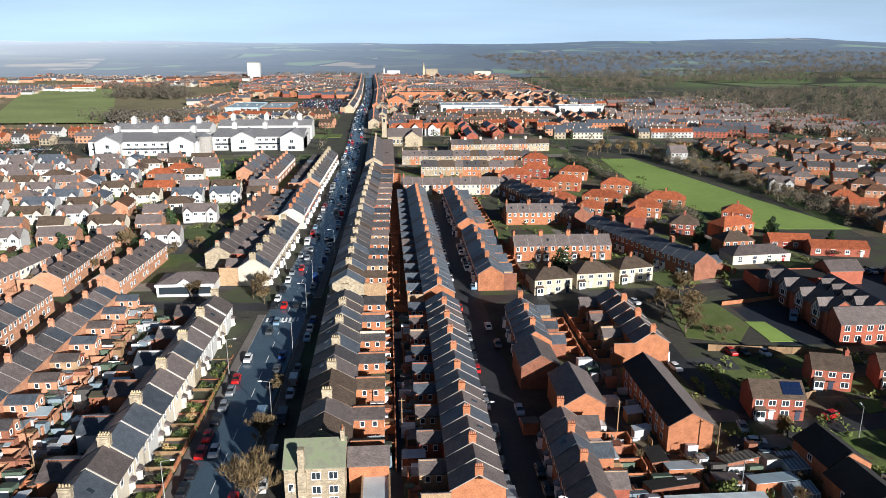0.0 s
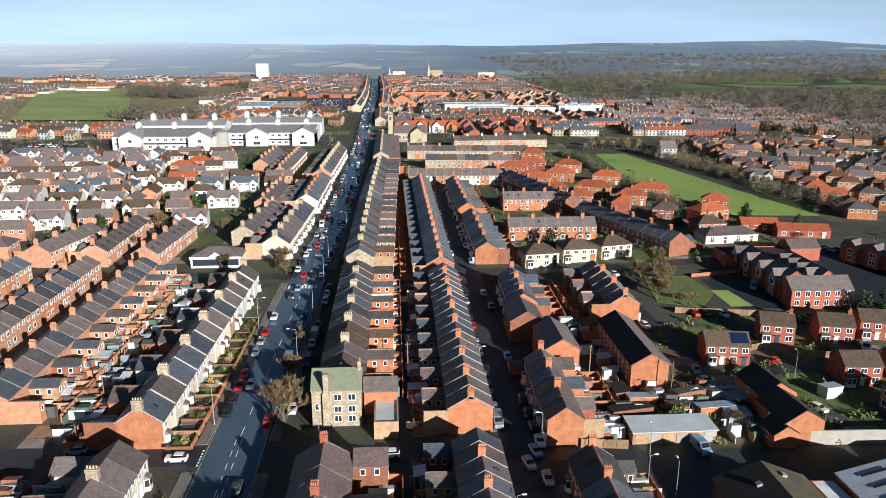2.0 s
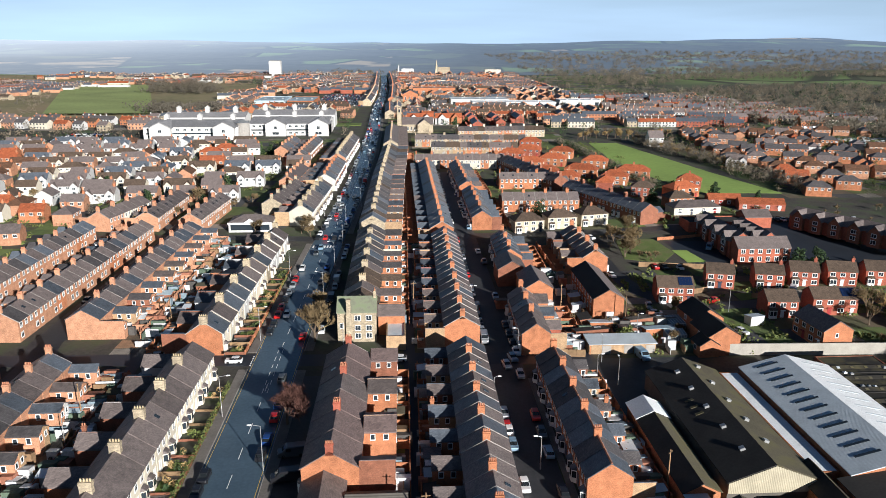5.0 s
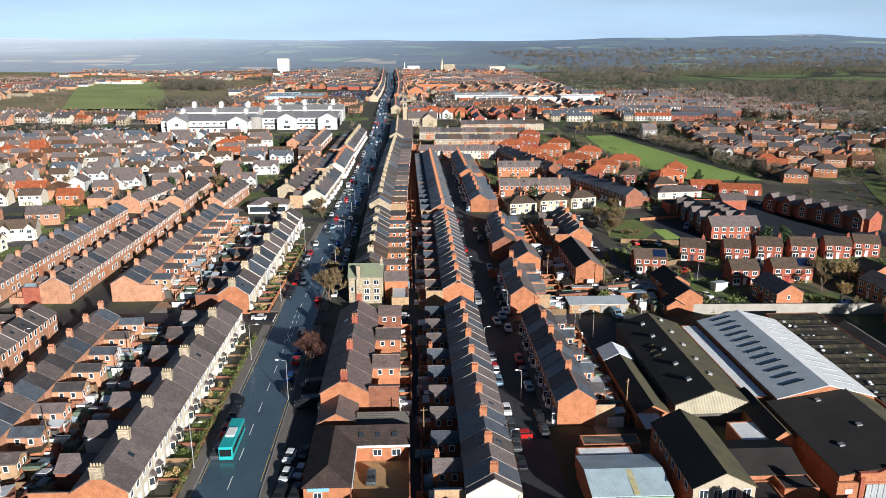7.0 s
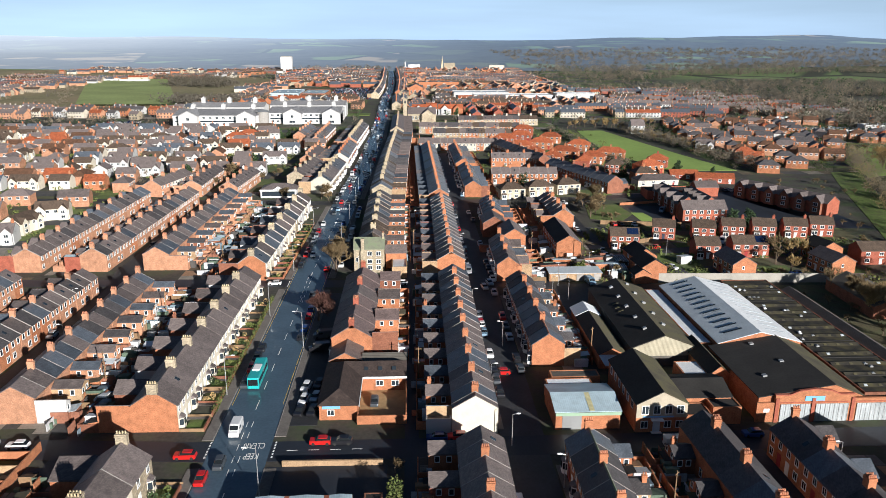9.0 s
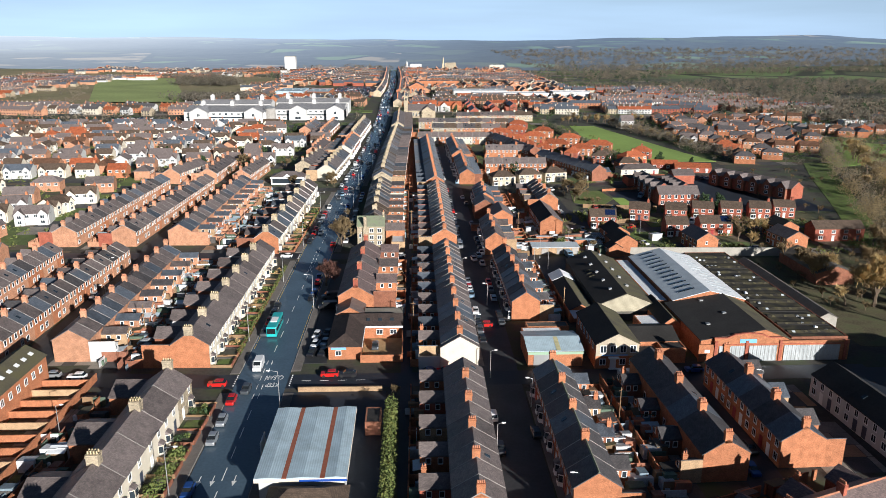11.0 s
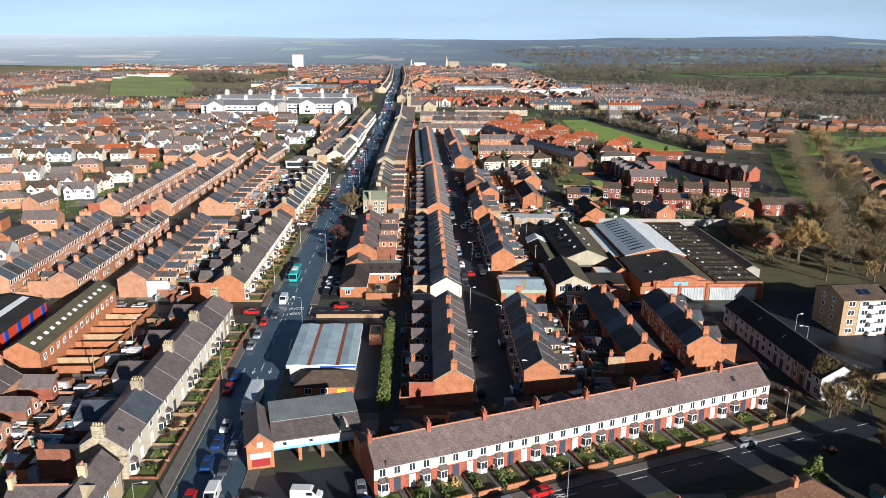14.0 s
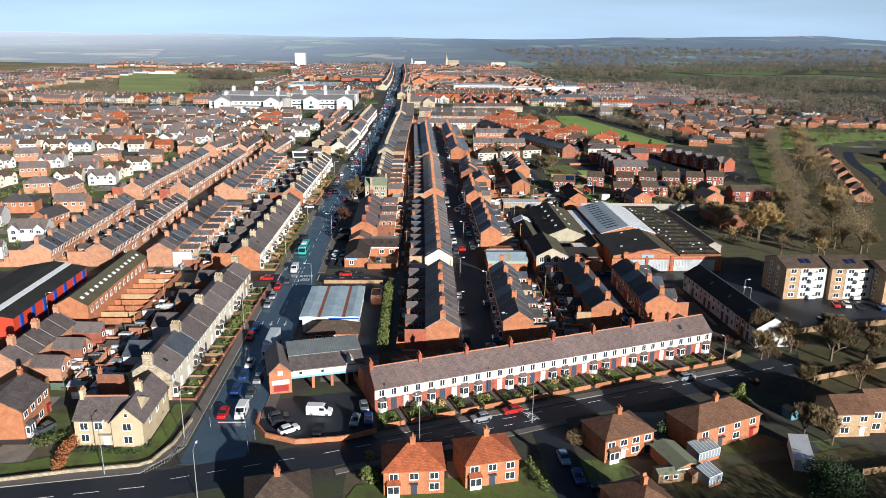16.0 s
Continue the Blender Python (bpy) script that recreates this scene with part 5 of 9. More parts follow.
SEMI = "orange brick semi-detached house with hipped tile roof"
free_house(5.8, -121.8, 3, 10.0, 8.2, 4.6, 7.3, BRICK, TILE_RED, True, 2, True, True, SEMI, "semis by the crossing road")
free_house(19.0, -119.4, 12, 9.4, 8.2, 4.6, 7.3, BRICK, TILE_RED, True, 2, True, True, "orange brick semi-detached house with red tile roof", "semis by the crossing road")
free_house(44.6, -111.4, 20, 10.4, 7.8, 4.5, 7.0, BRICK, TILE_UMBER, True, 2, True, True, SEMI, "semis by the crossing road")
free_house(64.5, -107.2, 24, 16.0, 8.0, 4.6, 7.2, BRICK, TILE_UMBER, True, 2, True, True, SEMI, "semis by the crossing road")
free_house(45.0, -129.0, 110, 10.0, 8.5, 4.9, 7.6, BRICK, TILE_UMBER, True, 2, True, True, SEMI, "semis by the crossing road")
free_house(-14.5, -131.0, 12, 9.8, 8.5, 4.9, 7.4, BRICK, TILE_BROWN, True, 1, True, False, SEMI, "semis by the crossing road")
free_house(89.7, -105.0, 2, 7.0, 7.5, 4.9, 7.0, BRICK_BUFF, TILE_UMBER, False, 1, False, False, "buff brick house with brown tile roof", "")
free_house(97.6, -103.6, 2, 8.0, 7.5, 4.9, 7.4, BRICK_BUFF, TILE_UMBER, False, 1, False, False, "buff brick house with brown tile roof", "")
free_house(-66.8, -97.5, 92, 11.0, 9.0, 5.6, 8.4, BRICK, SLATE, False, 2, True, True, "red brick house with slate roof", "")
EST = "red brick estate house with brown tile roof"
free_house(79.4, 120.8, -8, 10.5, 7.2, 4.9, 7.2, BRICK_RED, TILE_BROWN, False, 2, False, True, "red brick estate house with solar panels", "estate houses", True)
free_house(98.0, 132.9, -16, 8.4, 7.0, 4.9, 7.2, BRICK_RED, TILE_BROWN, False, 2, True, True, EST, "estate houses")
for k, (x, y) in enumerate(((113.0, 131.5), (125.3, 133.5), (137.2, 133.0), (149.5, 133.0), (161, 135))):
    free_house(x, y, -14, 8.6, 7.0, 4.9, 7.2, BRICK_RED, TILE_BROWN, False, 1, True, True, EST, "estate houses")
free_house(104.8, 107.8, -4, 8.6, 7.0, 4.9, 7.2, BRICK_RED, TILE_BROWN, False, 2, False, True, EST, "estate houses")
free_house(120.5, 108.9, -4, 12.5, 7.2, 4.9, 7.2, BRICK_RED, TILE_BROWN, False, 2, False, True, "red brick estate house with solar panels", "estate houses", True)
free_house(82.4, 101.2, 94, 10.0, 8.0, 4.9, 7.4, BRICK, FELT, False, 2, False, False, "red brick house with near-black tile roof", "estate houses")
free_house(81.6, 89.6, 94, 10.0, 8.2, 4.9, 7.4, BRICK, FELT, False, 2, False, False, "red brick house with dark tile roof", "estate houses")
free_house(76.2, 86.0, 94, 5.0, 5.0, 3.0, 4.6, BRICK, FELT, False, 1, False, False, "low red brick house with dark roof", "estate houses")
free_house(103.0, 92.0, -85, 12.5, 8.0, 4.9, 7.4, BRICK, SLATE, False, 2, False, False, "red brick house with dark tile roof", "estate houses")
free_house(140.6, 106.6, -82, 10.0, 8.5, 4.9, 7.2, BRICK, FELT, False, 1, False, False, "red brick house with near-black tile roof", "estate houses")
free_house(135.6, 92.6, -82, 12.0, 8.5, 4.9, 7.2, BRICK, SLATE, False, 1, False, False, "red brick house with dark tile roof", "estate houses")
free_house(163.5, 99.5, 0, 19.0, 7.5, 4.9, 7.2, BRICK_RED, TILE_BROWN, False, 1, False, False, "long red brick house with white windows", "estate houses")
for k, (x, y, a) in enumerate(((50.9, 202.5, 9), (65.3, 207.6, 6), (79.9, 212.2, 13))):
    free_house(x, y, a, 12.2, 8.5, 4.9, 7.6, PEBBLEDASH, TILE_BROWN, True, 2, True, True, "pebbledashed semi-detached house with brown hipped roof", "semis by the park")
for k in range(8):
    f = k / 7
    free_house(222 + 56 * f, 102 + 122 * f, 66 + (k % 3) * 3, 11.0, 7.5, 2.9, 5.4, BRICK_PALE, TILE_UMBER, k % 3 == 1, 1, k % 2 == 0, False, "brick bungalow with brown tile roof beside the tree belt", "bungalows by the park")
    if k % 4 != 2:
        free_house(254 + 56 * f, 98 + 122 * f, -112 + (k % 3) * 4, 11.0, 7.5, 2.9, 5.4, BRICK, TILE_BROWN, k % 2 == 1, 1, k % 2 == 1, False, "brick bungalow with brown tile roof beside the close", "bungalows by the park")
ORANGE = "brick house with bright terracotta hipped roof"
for k, (x, y, a, w) in enumerate(((79, 318, -20, 14), (88, 300, -20, 12), (76, 350, -20, 16), (70, 385, -20, 16), (66, 420, -20, 14), (100, 322, -22, 18), (109, 287, 70, 13), (113, 300, -22, 14), (92, 362, -20, 16), (84, 402, -20, 16), (128, 316, -22, 18), (139, 265, 20, 16), (148, 286, -25, 12), (116, 352, -20, 15), (104, 392, -20, 15), (118, 268, -20, 11), (128, 242, 5, 12), (60, 455, -15, 15), (92, 440, -15, 15))):
    free_house(x, y, a, w, 8.5, 4.9, 7.8, BRICK if k % 3 else BRICK_RED, TILE_RED if k not in (15, 16) else TILE_BROWN, True, 1, True, False, ORANGE if k not in (15, 16) else SEMI, "terracotta-roofed houses")
free_house(130.5, 229.5, 6, 22, 9, 3.4, 5.8, CREAM, SLATE, True, 1, False, False, "low cream building with grey roof", "")
free_house(150.5, 247, -10, 15, 8, 3.0, 5.0, BRICK_RED, TILE_RED, False, 1, False, False, "low red brick building with red roof", "")
free_house(163, 236, -12, 20, 8, 3.0, 5.0, BRICK_RED, TILE_RED, False, 1, False, False, "low red brick building with red roof", "")
free_house(186, 446, 0, 11, 9, 6.5, 11, WHITE_WALL, SLATE, False, 1, True, False, "tall white gabled house among trees", "")
# the suburb of white and brick houses to the north-west
rnd = random.Random(5)
proto = {}
KINDS = (("w", WHITE_WALL, SLATE, "white rendered semi-detached house with grey roof"), ("b", BRICK_PALE, SLATE, "brick semi-detached house with slate roof"), ("r", BRICK_PALE, TILE_UMBER, "red brick house with brown tile roof"), ("o", BRICK, TILE_RED, "brick house with terracotta roof"), ("c", CREAM, TILE_BROWN, "cream house with brown tile roof"), ("d", BRICK, SLATE_DARK, "brick house with dark tile roof"), ("v", WHITE_WALL, SLATE_BLUE, "white gabled semi-detached house with blue slate roof"))


far_suburb = []


def suburb(x, y, yaw, kind, hipped, w=12.0):
    far = y > 240 or x > 170 or x < -170
    key = (kind[0], hipped, w, far)
    m = pose(x, y, land(x, y), 0, 0, yaw)
    if key not in proto:
        h = villa(w, 8.0, 4.8, 7.4, kind[1], kind[2], hipped, 0, True, False, kind[3], "houses of the suburb", m, False, kind[0] in "wvc" and not hipped and w > 11)
        proto[key] = h
        if far:
            h.matrix_basis = Matrix()
            proto[key] = flatten(h)
            drop_thing(h)
    elif not far:
        copy_thing(proto[key], m)
    if far:
        far_suburb.append((proto[key], m, {}))


def clear(x, y):
    """True where no other building, field or road lies."""
    if -48 < x < -5 or (x > -72 and x < -40 and 195 < y < 340):
        return False
    if -205 < x < -50 and 470 < y < 560 or -96 < x < -50 and 362 < y < 460:
        return False
    return True


for j, y in enumerate(range(228, 470, 19)):
    x = -330.0 - y * 0.15
    while x < (-130 if y < 262 else -76 if y < 340 else -52):
        if clear(x, y):
            u = rnd.random()
            left = x < -120
            kind = (KINDS[0] if rnd.random() < 0.5 else KINDS[6]) if u < (0.40 if left and y < 340 else 0.26) else KINDS[4] if u < 0.46 + 0.12 * (left and y < 340) else KINDS[1] if u < 0.76 else KINDS[2] if u < 0.86 else KINDS[3] if u < 0.93 else KINDS[4]
            suburb(x, y + rnd.uniform(-1.2, 1.2), rnd.choice((4, 4, 4, 4, 4, 5, 5, 94)) + rnd.uniform(-1.5, 1.5), kind, rnd.random() < 0.12, 14.0 if rnd.random() < 0.7 else 10.0)
        x += rnd.uniform(15.5, 21)
for y in (112, 133, 152, 172, 192):
    for x in (-150, -172, -196, -222, -250):
        u = rnd.random()
        suburb(x + rnd.uniform(-4, 4), y + rnd.uniform(-3, 3), rnd.choice((10, 14, 80)), KINDS[0] if u < 0.42 else KINDS[1] if u < 0.75 else KINDS[4], rnd.random() < 0.2, 13.0)
for y in (-70, -45, -20, 12, 34, 56, 78):
    for x in (-136, -158, -182):
        suburb(x + rnd.uniform(-4, 4), y + rnd.uniform(-2, 2), rnd.choice((80, 95, 5)), rnd.choice((KINDS[1], KINDS[1], KINDS[0], KINDS[5])), rnd.random() < 0.2, 13.0)
# hipped brick estate to the north-east
for j in range(16):
    for i in range(12):
        x, y = 190 + i * 18 + j * 3 + rnd.uniform(-3, 3), 268 + j * 16.5 - i * 2.0 + rnd.uniform(-3, 3)
        if x < 205 and y < 345 or x > 330 and 425 < y < 490 or x > 240 and y < 306 or y < 378 and x > 268 + (y - 300) * 0.72:
            continue
        if rnd.random() < 0.88:
            u = rnd.random()
            suburb(x, y, rnd.choice((-20, -20, 70)) + rnd.uniform(-4, 4), KINDS[5] if u < 0.62 else KINDS[2] if u < 0.8 else KINDS[1] if u < 0.88 else KINDS[0] if u < 0.95 else KINDS[3], rnd.random() < 0.6, 12.0)

join(far_suburb, "suburb_houses", "brick and white houses of the suburb among trees", "houses")

# ---- single buildings ----
def block(name, label, category, x0, y0, x1, y1, h, wall, roof, m=None, parapet=0.35):
    """A flat-roofed building with a low parapet."""
    b = thing(name, label, category, "", m)
    part("wall", Shape().box(x0, y0, -0.3, x1, y0 + 0.3, h + parapet).box(x0, y1 - 0.3, -0.3, x1, y1, h + parapet).box(x0, y0 + 0.3, -0.3, x0 + 0.3, y1 - 0.3, h + parapet).box(x1 - 0.3, y0 + 0.3, -0.3, x1, y1 - 0.3, h + parapet), wall, b)
    part("roof", Shape().box(x0 + 0.3, y0 + 0.3, h - 0.3, x1 - 0.3, y1 - 0.3, h), roof, b)
    return b


def gabled(name, label, category, x0, y0, x1, y1, eave, ridge, wall, roof, axis='Y', m=None, over=0.25, ridge_at=0.5, roof_b=None):
    """A shed or hall with a pitched roof whose ridge runs along the axis; roof_b covers the far slope if it differs."""
    b = thing(name, label, category, "", m)
    t = 0.16
    if axis == 'Y':
        xm = x0 + (x1 - x0) * ridge_at
        part("wall", Shape().along_y(y0, y1, [(x0, -0.3), (x1, -0.3), (x1, eave), (xm, ridge - 0.02), (x0, eave)]), wall, b)
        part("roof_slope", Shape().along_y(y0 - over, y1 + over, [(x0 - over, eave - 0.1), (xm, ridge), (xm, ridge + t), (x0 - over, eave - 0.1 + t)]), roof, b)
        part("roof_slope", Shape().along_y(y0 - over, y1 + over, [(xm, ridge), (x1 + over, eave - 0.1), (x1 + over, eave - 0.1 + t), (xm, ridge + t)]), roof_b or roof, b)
    else:
        ym = y0 + (y1 - y0) * ridge_at
        part("wall", Shape().along_x(x0, x1, [(y0, -0.3), (y1, -0.3), (y1, eave), (ym, ridge - 0.02), (y0, eave)]), wall, b)
        part("roof_slope", Shape().along_x(x0 - over, x1 + over, [(y0 - over, eave - 0.1), (ym, ridge), (ym, ridge + t), (y0 - over, eave - 0.1 + t)]), roof, b)
        part("roof_slope", Shape().along_x(x0 - over, x1 + over, [(ym, ridge), (y1 + over, eave - 0.1), (y1 + over, eave - 0.1 + t), (ym, ridge + t)]), roof_b or roof, b)
    return b


def roof_light(parent, x, y, z, w, l, tilt_y=0.0, tilt_x=0.0, mat=None, name="rooflight", h=0.12):
    part(name, Shape().box(-w / 2, -l / 2, 0, w / 2, l / 2, h).moved(pose(x, y, z, tilt_x, tilt_y, 0)), mat or GLASS, parent)


# stone house with the green roof beside the lane
th = thing("stone_house", "tall sandstone house with mossy green slate roof", "house")
part("wall", Shape().along_x(-16.8, -7.0, [(97.3, -0.3), (106, -0.3), (106, 7.9), (101.6, 10.6), (97.3, 7.9)]), STONE, th)
part("roof", Shape().along_x(-17.0, -6.8, [(y + 97.3, z) for y, z in ramp_profile(8.7, 7.9, 10.6)]), TILE_MOSS, th)
part("chimney_breast", Shape().box(-14.6, 96.6, 0, -13.2, 97.32, 7.4).box(-14.4, 96.7, 7.4, -13.4, 97.9, 11.4).box(-14.5, 96.6, 11.0, -13.3, 98.0, 11.2), STONE, th)
for wx in (-12.4, -9.6):
    for wz in (0.9, 3.0, 5.6):
        window(th, wx, wz, 1.5, 1.4, 97.3, -1)
window(th, -16.2, 3.6, 0.9, 1.4, 97.3, -1)
chimney(th, -7.4, 101.6, 10.2, 12.2, STONE, 4)
tg = block("lane_garage", "flat-roofed brick garage beside the lane", "garage", -4.4, 91.8, 0.4, 102.5, 3.2, BRICK_BUFF, SHEET_GREY)
part("garage_door", Shape().box(-3.6, 91.74, 0.05, -0.8, 91.82, 2.4), BRICK_BUFF, tg)
gabled("rear_house_wing", "brick rear wing with grey slate roof", "house", -6.6, 101.5, 0.2, 107, 5.2, 7.2, BRICK, SLATE, 'X')
# public house with yard
pb = thing("public_house", "brick public house with broad dark roof and rear yard", "building")
part("wall", Shape().box(-17.2, 3.0, -0.3, -9.6, 22.6, 3.4).box(-9.6, 15.6, -0.3, 0.0, 22.6, 3.4), BRICK, pb)
part("roof", Shape().add([(-17.6, 2.6, 3.3), (-9.2, 2.6, 3.3), (-9.2, 15.2, 3.3), (0.3, 15.2, 3.3), (0.3, 23.0, 3.3), (-17.6, 23.0, 3.3), (-13.4, 6.2, 5.4), (-13.4, 19.1, 5.4), (0.3, 19.1, 5.4)],
                         [(0, 1, 6), (1, 2, 7, 6), (2, 3, 8, 7), (3, 4, 8), (4, 5, 7, 8), (5, 0, 6, 7), (5, 4, 3, 2, 1, 0)]), PUB_ROOF, pb)
part("fascia", Shape().box(-9.28, 2.7, 3.0, -9.16, 15.1, 3.45).box(-9.1, 15.08, 3.0, 0.3, 15.2, 3.45), WOODWORK, pb)
for k in range(3):
    roof_light(pb, -8.5 + k * 3, 17.2, 4.45, 0.9, 0.9, 0, 28)
for k in range(2):
    window(pb, -6.4 + k * 3.4, 1.1, 1.6, 1.3, 15.6, -1)
window(pb, -15.6, 1.0, 1.4, 1.3, 3.0, -1)
part("sign_board", Shape().box(-16.6, 2.9, 2.5, -13.0, 2.98, 3.1), SIGN_BLUE, pb)
part("yard_floor", Shape().box(-9.5, 1.3, -0.2, 0.0, 15.5, 0.06), OCHRE, pb)
part("yard_wall", Shape().box(-9.6, 1.0, -0.3, 0.3, 1.25, 1.9).box(0.05, 1.25, -0.3, 0.3, 15.6, 2.3).box(-9.6, 1.25, -0.3, -9.35, 3.0, 1.9), BRICK, pb)
gabled("pub_annexe", "small brick annexe with slate roof", "building", -17.2, 23.2, -10.0, 30.6, 3.6, 5.6, BRICK, SLATE, 'Y')
gabled("lean_to", "long pale lean-to roof behind the houses", "outbuilding", -9.6, 23.2, 0.0, 28.6, 2.8, 4.2, BRICK, SHEET_DARK, 'X')
# tin-roofed garage on the terrace street
tn = gabled("tin_workshop", "brick workshop with ribbed blue-grey metal roof", "workshop", 29.3, -2.6, 42.0, 9.0, 3.9, 5.0, BRICK, SHEET_BLUE, 'X')
part("green_fascia", Shape().box(29.2, -2.95, 3.1, 42.1, -2.85, 3.75), paint("faded_green_fascia", (0.30, 0.42, 0.30)), tn)
part("roller_door", Shape().box(30.6, -2.68, 0.05, 34.4, -2.58, 3.0), STEEL, tn)
part("roof_patch", Shape().box(-0.5, -2.9, 0, 0.5, 2.9, 0.05).moved(pose(36.4, 0.2, 4.55, 10.5)), material("yellowed_rooflight", (0.48, 0.44, 0.25), 0.5), tn)
block("rear_shed", "low brick shed with pale roof", "shed", 29.8, 9.6, 39.5, 12.4, 3.6, BRICK, SHEET_WHITE, None, 0.05)
block("brick_store", "small brick store with felt roof", "shed", 31.6, 13.8, 42.2, 17.2, 3.2, BRICK, SHEET_DARK, None, 0.1)
gabled("white_gable_house", "white-painted end house of the terrace", "house", 9.0, -3.2, 17.9, -1.7, 5.4, 7.95, CREAM, SLATE, 'Y', over=0.02)
block("white_outhouse", "small white-painted outhouse with flat roof", "outbuilding", 4.0, -3.0, 8.9, 2.2, 3.0, WHITE_WALL, SLATE, None, 0.1)
# odd houses on the east side of the terrace street
gabled("cross_house", "brick house with gable towards the yards", "house", 34.6, 119.5, 43.0, 134, 5.6, 8.2, BRICK, SLATE, 'Y')
gabled("dark_house", "brick house with dark slate roof", "house", 29.6, 138.6, 38.2, 150, 5.4, 8.0, BRICK_DARK, SLATE, 'Y')
block("white_yard_shed", "white flat-roofed yard shed", "shed", 36.5, 116.5, 42.5, 119, 2.4, WHITE_WALL, SHEET_WHITE, None, 0.05)
bl = gabled("long_brick_hall", "long brick building with very dark roof", "building", 52.4, 110.6, 61.0, 138, 5.4, 8.0, BRICK, FELT, 'Y', roof_b=SLATE)
for k in range(8):
    w1 = side_window(bl, 113 + k * 3.1, 3.4, 1.2, 1.4, 52.4, -1)
    w2 = side_window(bl, 113 + k * 3.1, 1.0, 1.2, 1.4, 52.4, -1)
# lock-up garages
gr = thing("lock_up_garages", "row of lock-up garages with pale sheet roof", "garage")
part("wall", Shape().box(45.2, 86.6, -0.3, 61.8, 92.4, 2.5), BRICK_BUFF, gr)
part("roof", Shape().along_x(45.0, 62.0, [(86.2, 2.5), (92.6, 2.75), (92.6, 2.9), (86.2, 2.65)]), SHEET_GREY, gr)
for k in range(6):
    part("garage_door", Shape().box(45.7 + k * 2.72, 86.52, 0.05, 47.9 + k * 2.72, 86.62, 2.15), MORTAR if k % 2 else BRICK_BUFF, gr)
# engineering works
# sun and shade are in the slope colours: black west, paler mossy east
s1 = gabled("works_shed", "wide works shed with black west slope and mossy east slope in a sunlit tone", "shed", 52.6, 25.6, 68.0, 67.5, 4.4, 7.4, SHEET_DARK, FELT, 'Y', roof_b=FELT_MOSS)
part("gable_cladding", Shape().along_y(25.3, 25.58, [(52.6, 2.4), (68.0, 2.4), (68.0, 4.3), (60.3, 7.3), (52.6, 4.3)]), ribbed("buff_cladding", (0.40, 0.36, 0.26), 0.3, 'X', 0.7), s1)
for k in range(5):
    roof_light(s1, 57.6, 32 + k * 7.6, 6.45, 0.9, 0.9, -21, mat=STEEL, name="roof_vent", h=0.5)
    roof_light(s1, 62.6, 34 + k * 7.6, 6.6, 0.9, 0.9, 21, mat=STEEL, name="roof_vent", h=0.5)
for k in range(3):
    roof_light(s1, 55.8, 46 + k * 2.6, 5.78, 1.6, 0.7, -21, mat=FELT_MOSS)
# shaded west slope coloured grey, sunlit east slope coloured white
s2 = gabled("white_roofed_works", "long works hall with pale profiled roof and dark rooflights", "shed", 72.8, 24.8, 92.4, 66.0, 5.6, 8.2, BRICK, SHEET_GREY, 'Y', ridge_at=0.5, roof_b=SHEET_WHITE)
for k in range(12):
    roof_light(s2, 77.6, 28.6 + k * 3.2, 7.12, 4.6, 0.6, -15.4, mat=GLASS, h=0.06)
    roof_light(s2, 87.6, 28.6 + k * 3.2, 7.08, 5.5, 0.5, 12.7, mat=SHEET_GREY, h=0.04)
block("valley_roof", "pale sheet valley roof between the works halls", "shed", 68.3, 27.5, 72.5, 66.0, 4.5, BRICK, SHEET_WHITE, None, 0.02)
s3 = gabled("front_works_hall", "works hall with black felt roof and mossy slope in a paler sunlit tone", "shed", 70.4, -0.6, 91.6, 24.5, 5.2, 7.6, BRICK, FELT, 'Y', ridge_at=0.72, roof_b=FELT_MOSS)
for k, (x, y) in enumerate(((79, 22), (81, 12), (75, 7))):
    roof_light(s3, x, y, 6.35 + (x - 79) * 0.15, 0.9, 0.9, -8.5, mat=STEEL, name="roof_vent", h=0.6)
gabled("lean_works_range", "narrow dark works range with brick gable", "shed", 66.0, 13.0, 70.6, 30.0, 3.6, 5.6, BRICK, FELT, 'Y', roof_b=FELT_MOSS)
fl = block("flat_roofed_works", "broad flat black works roof with moss and vents", "shed", 92.8, 0.4, 106.6, 72.0, 5.0, BRICK_DARK, FELT_FLAT, None, 0.12)
rv = random.Random(12)
for k in range(20):
    x, y = rv.uniform(94.2, 105.2), rv.uniform(3, 69)
    s = Shape().box(x - 0.35, y - 0.35, 5.0, x + 0.35, y + 0.35, 5.25).add([(x - 0.4, y - 0.4, 5.25), (x + 0.4, y - 0.4, 5.25), (x + 0.4, y + 0.4, 5.25), (x - 0.4, y + 0.4, 5.25), (x, y, 5.5)], [(0, 1, 4), (1, 2, 4), (2, 3, 4), (3, 0, 4)])
    part("roof_vent", s, STEEL if k % 3 else SHEET_WHITE, fl)
for k in range(13):
    y = 4.0 + k * 5.2
    part("roof_ridge", Shape().along_x(93.4, 106.0, [(y - 1.1, 4.98), (y + 1.1, 4.98), (y, 5.4)]), FELT_FLAT, fl)
    for j in range(4):
        x = 94.8 + j * 3.1 + (k % 2) * 0.9
        part("rooflight", Shape().box(x - 0.35, -0.3, 0, x + 0.35, 0.3, 0.07).moved(pose(0, y - 0.58, 5.2, 21.0)), SHEET_GREY if (k * 3 + j) % 9 == 0 else FELT_MOSS, fl)
for k in range(7):
    part("roof_upstand", Shape().box(93.2, 8 + k * 9.2, 5.0, 106.2, 8.4 + k * 9.2, 5.12), FELT, fl)
gabled("long_shed", "long low shed with grey sheet roof", "shed", 108.2, 16, 113.2, 66, 3.6, 4.9, CONCRETE, SHEET_DARK, 'Y')
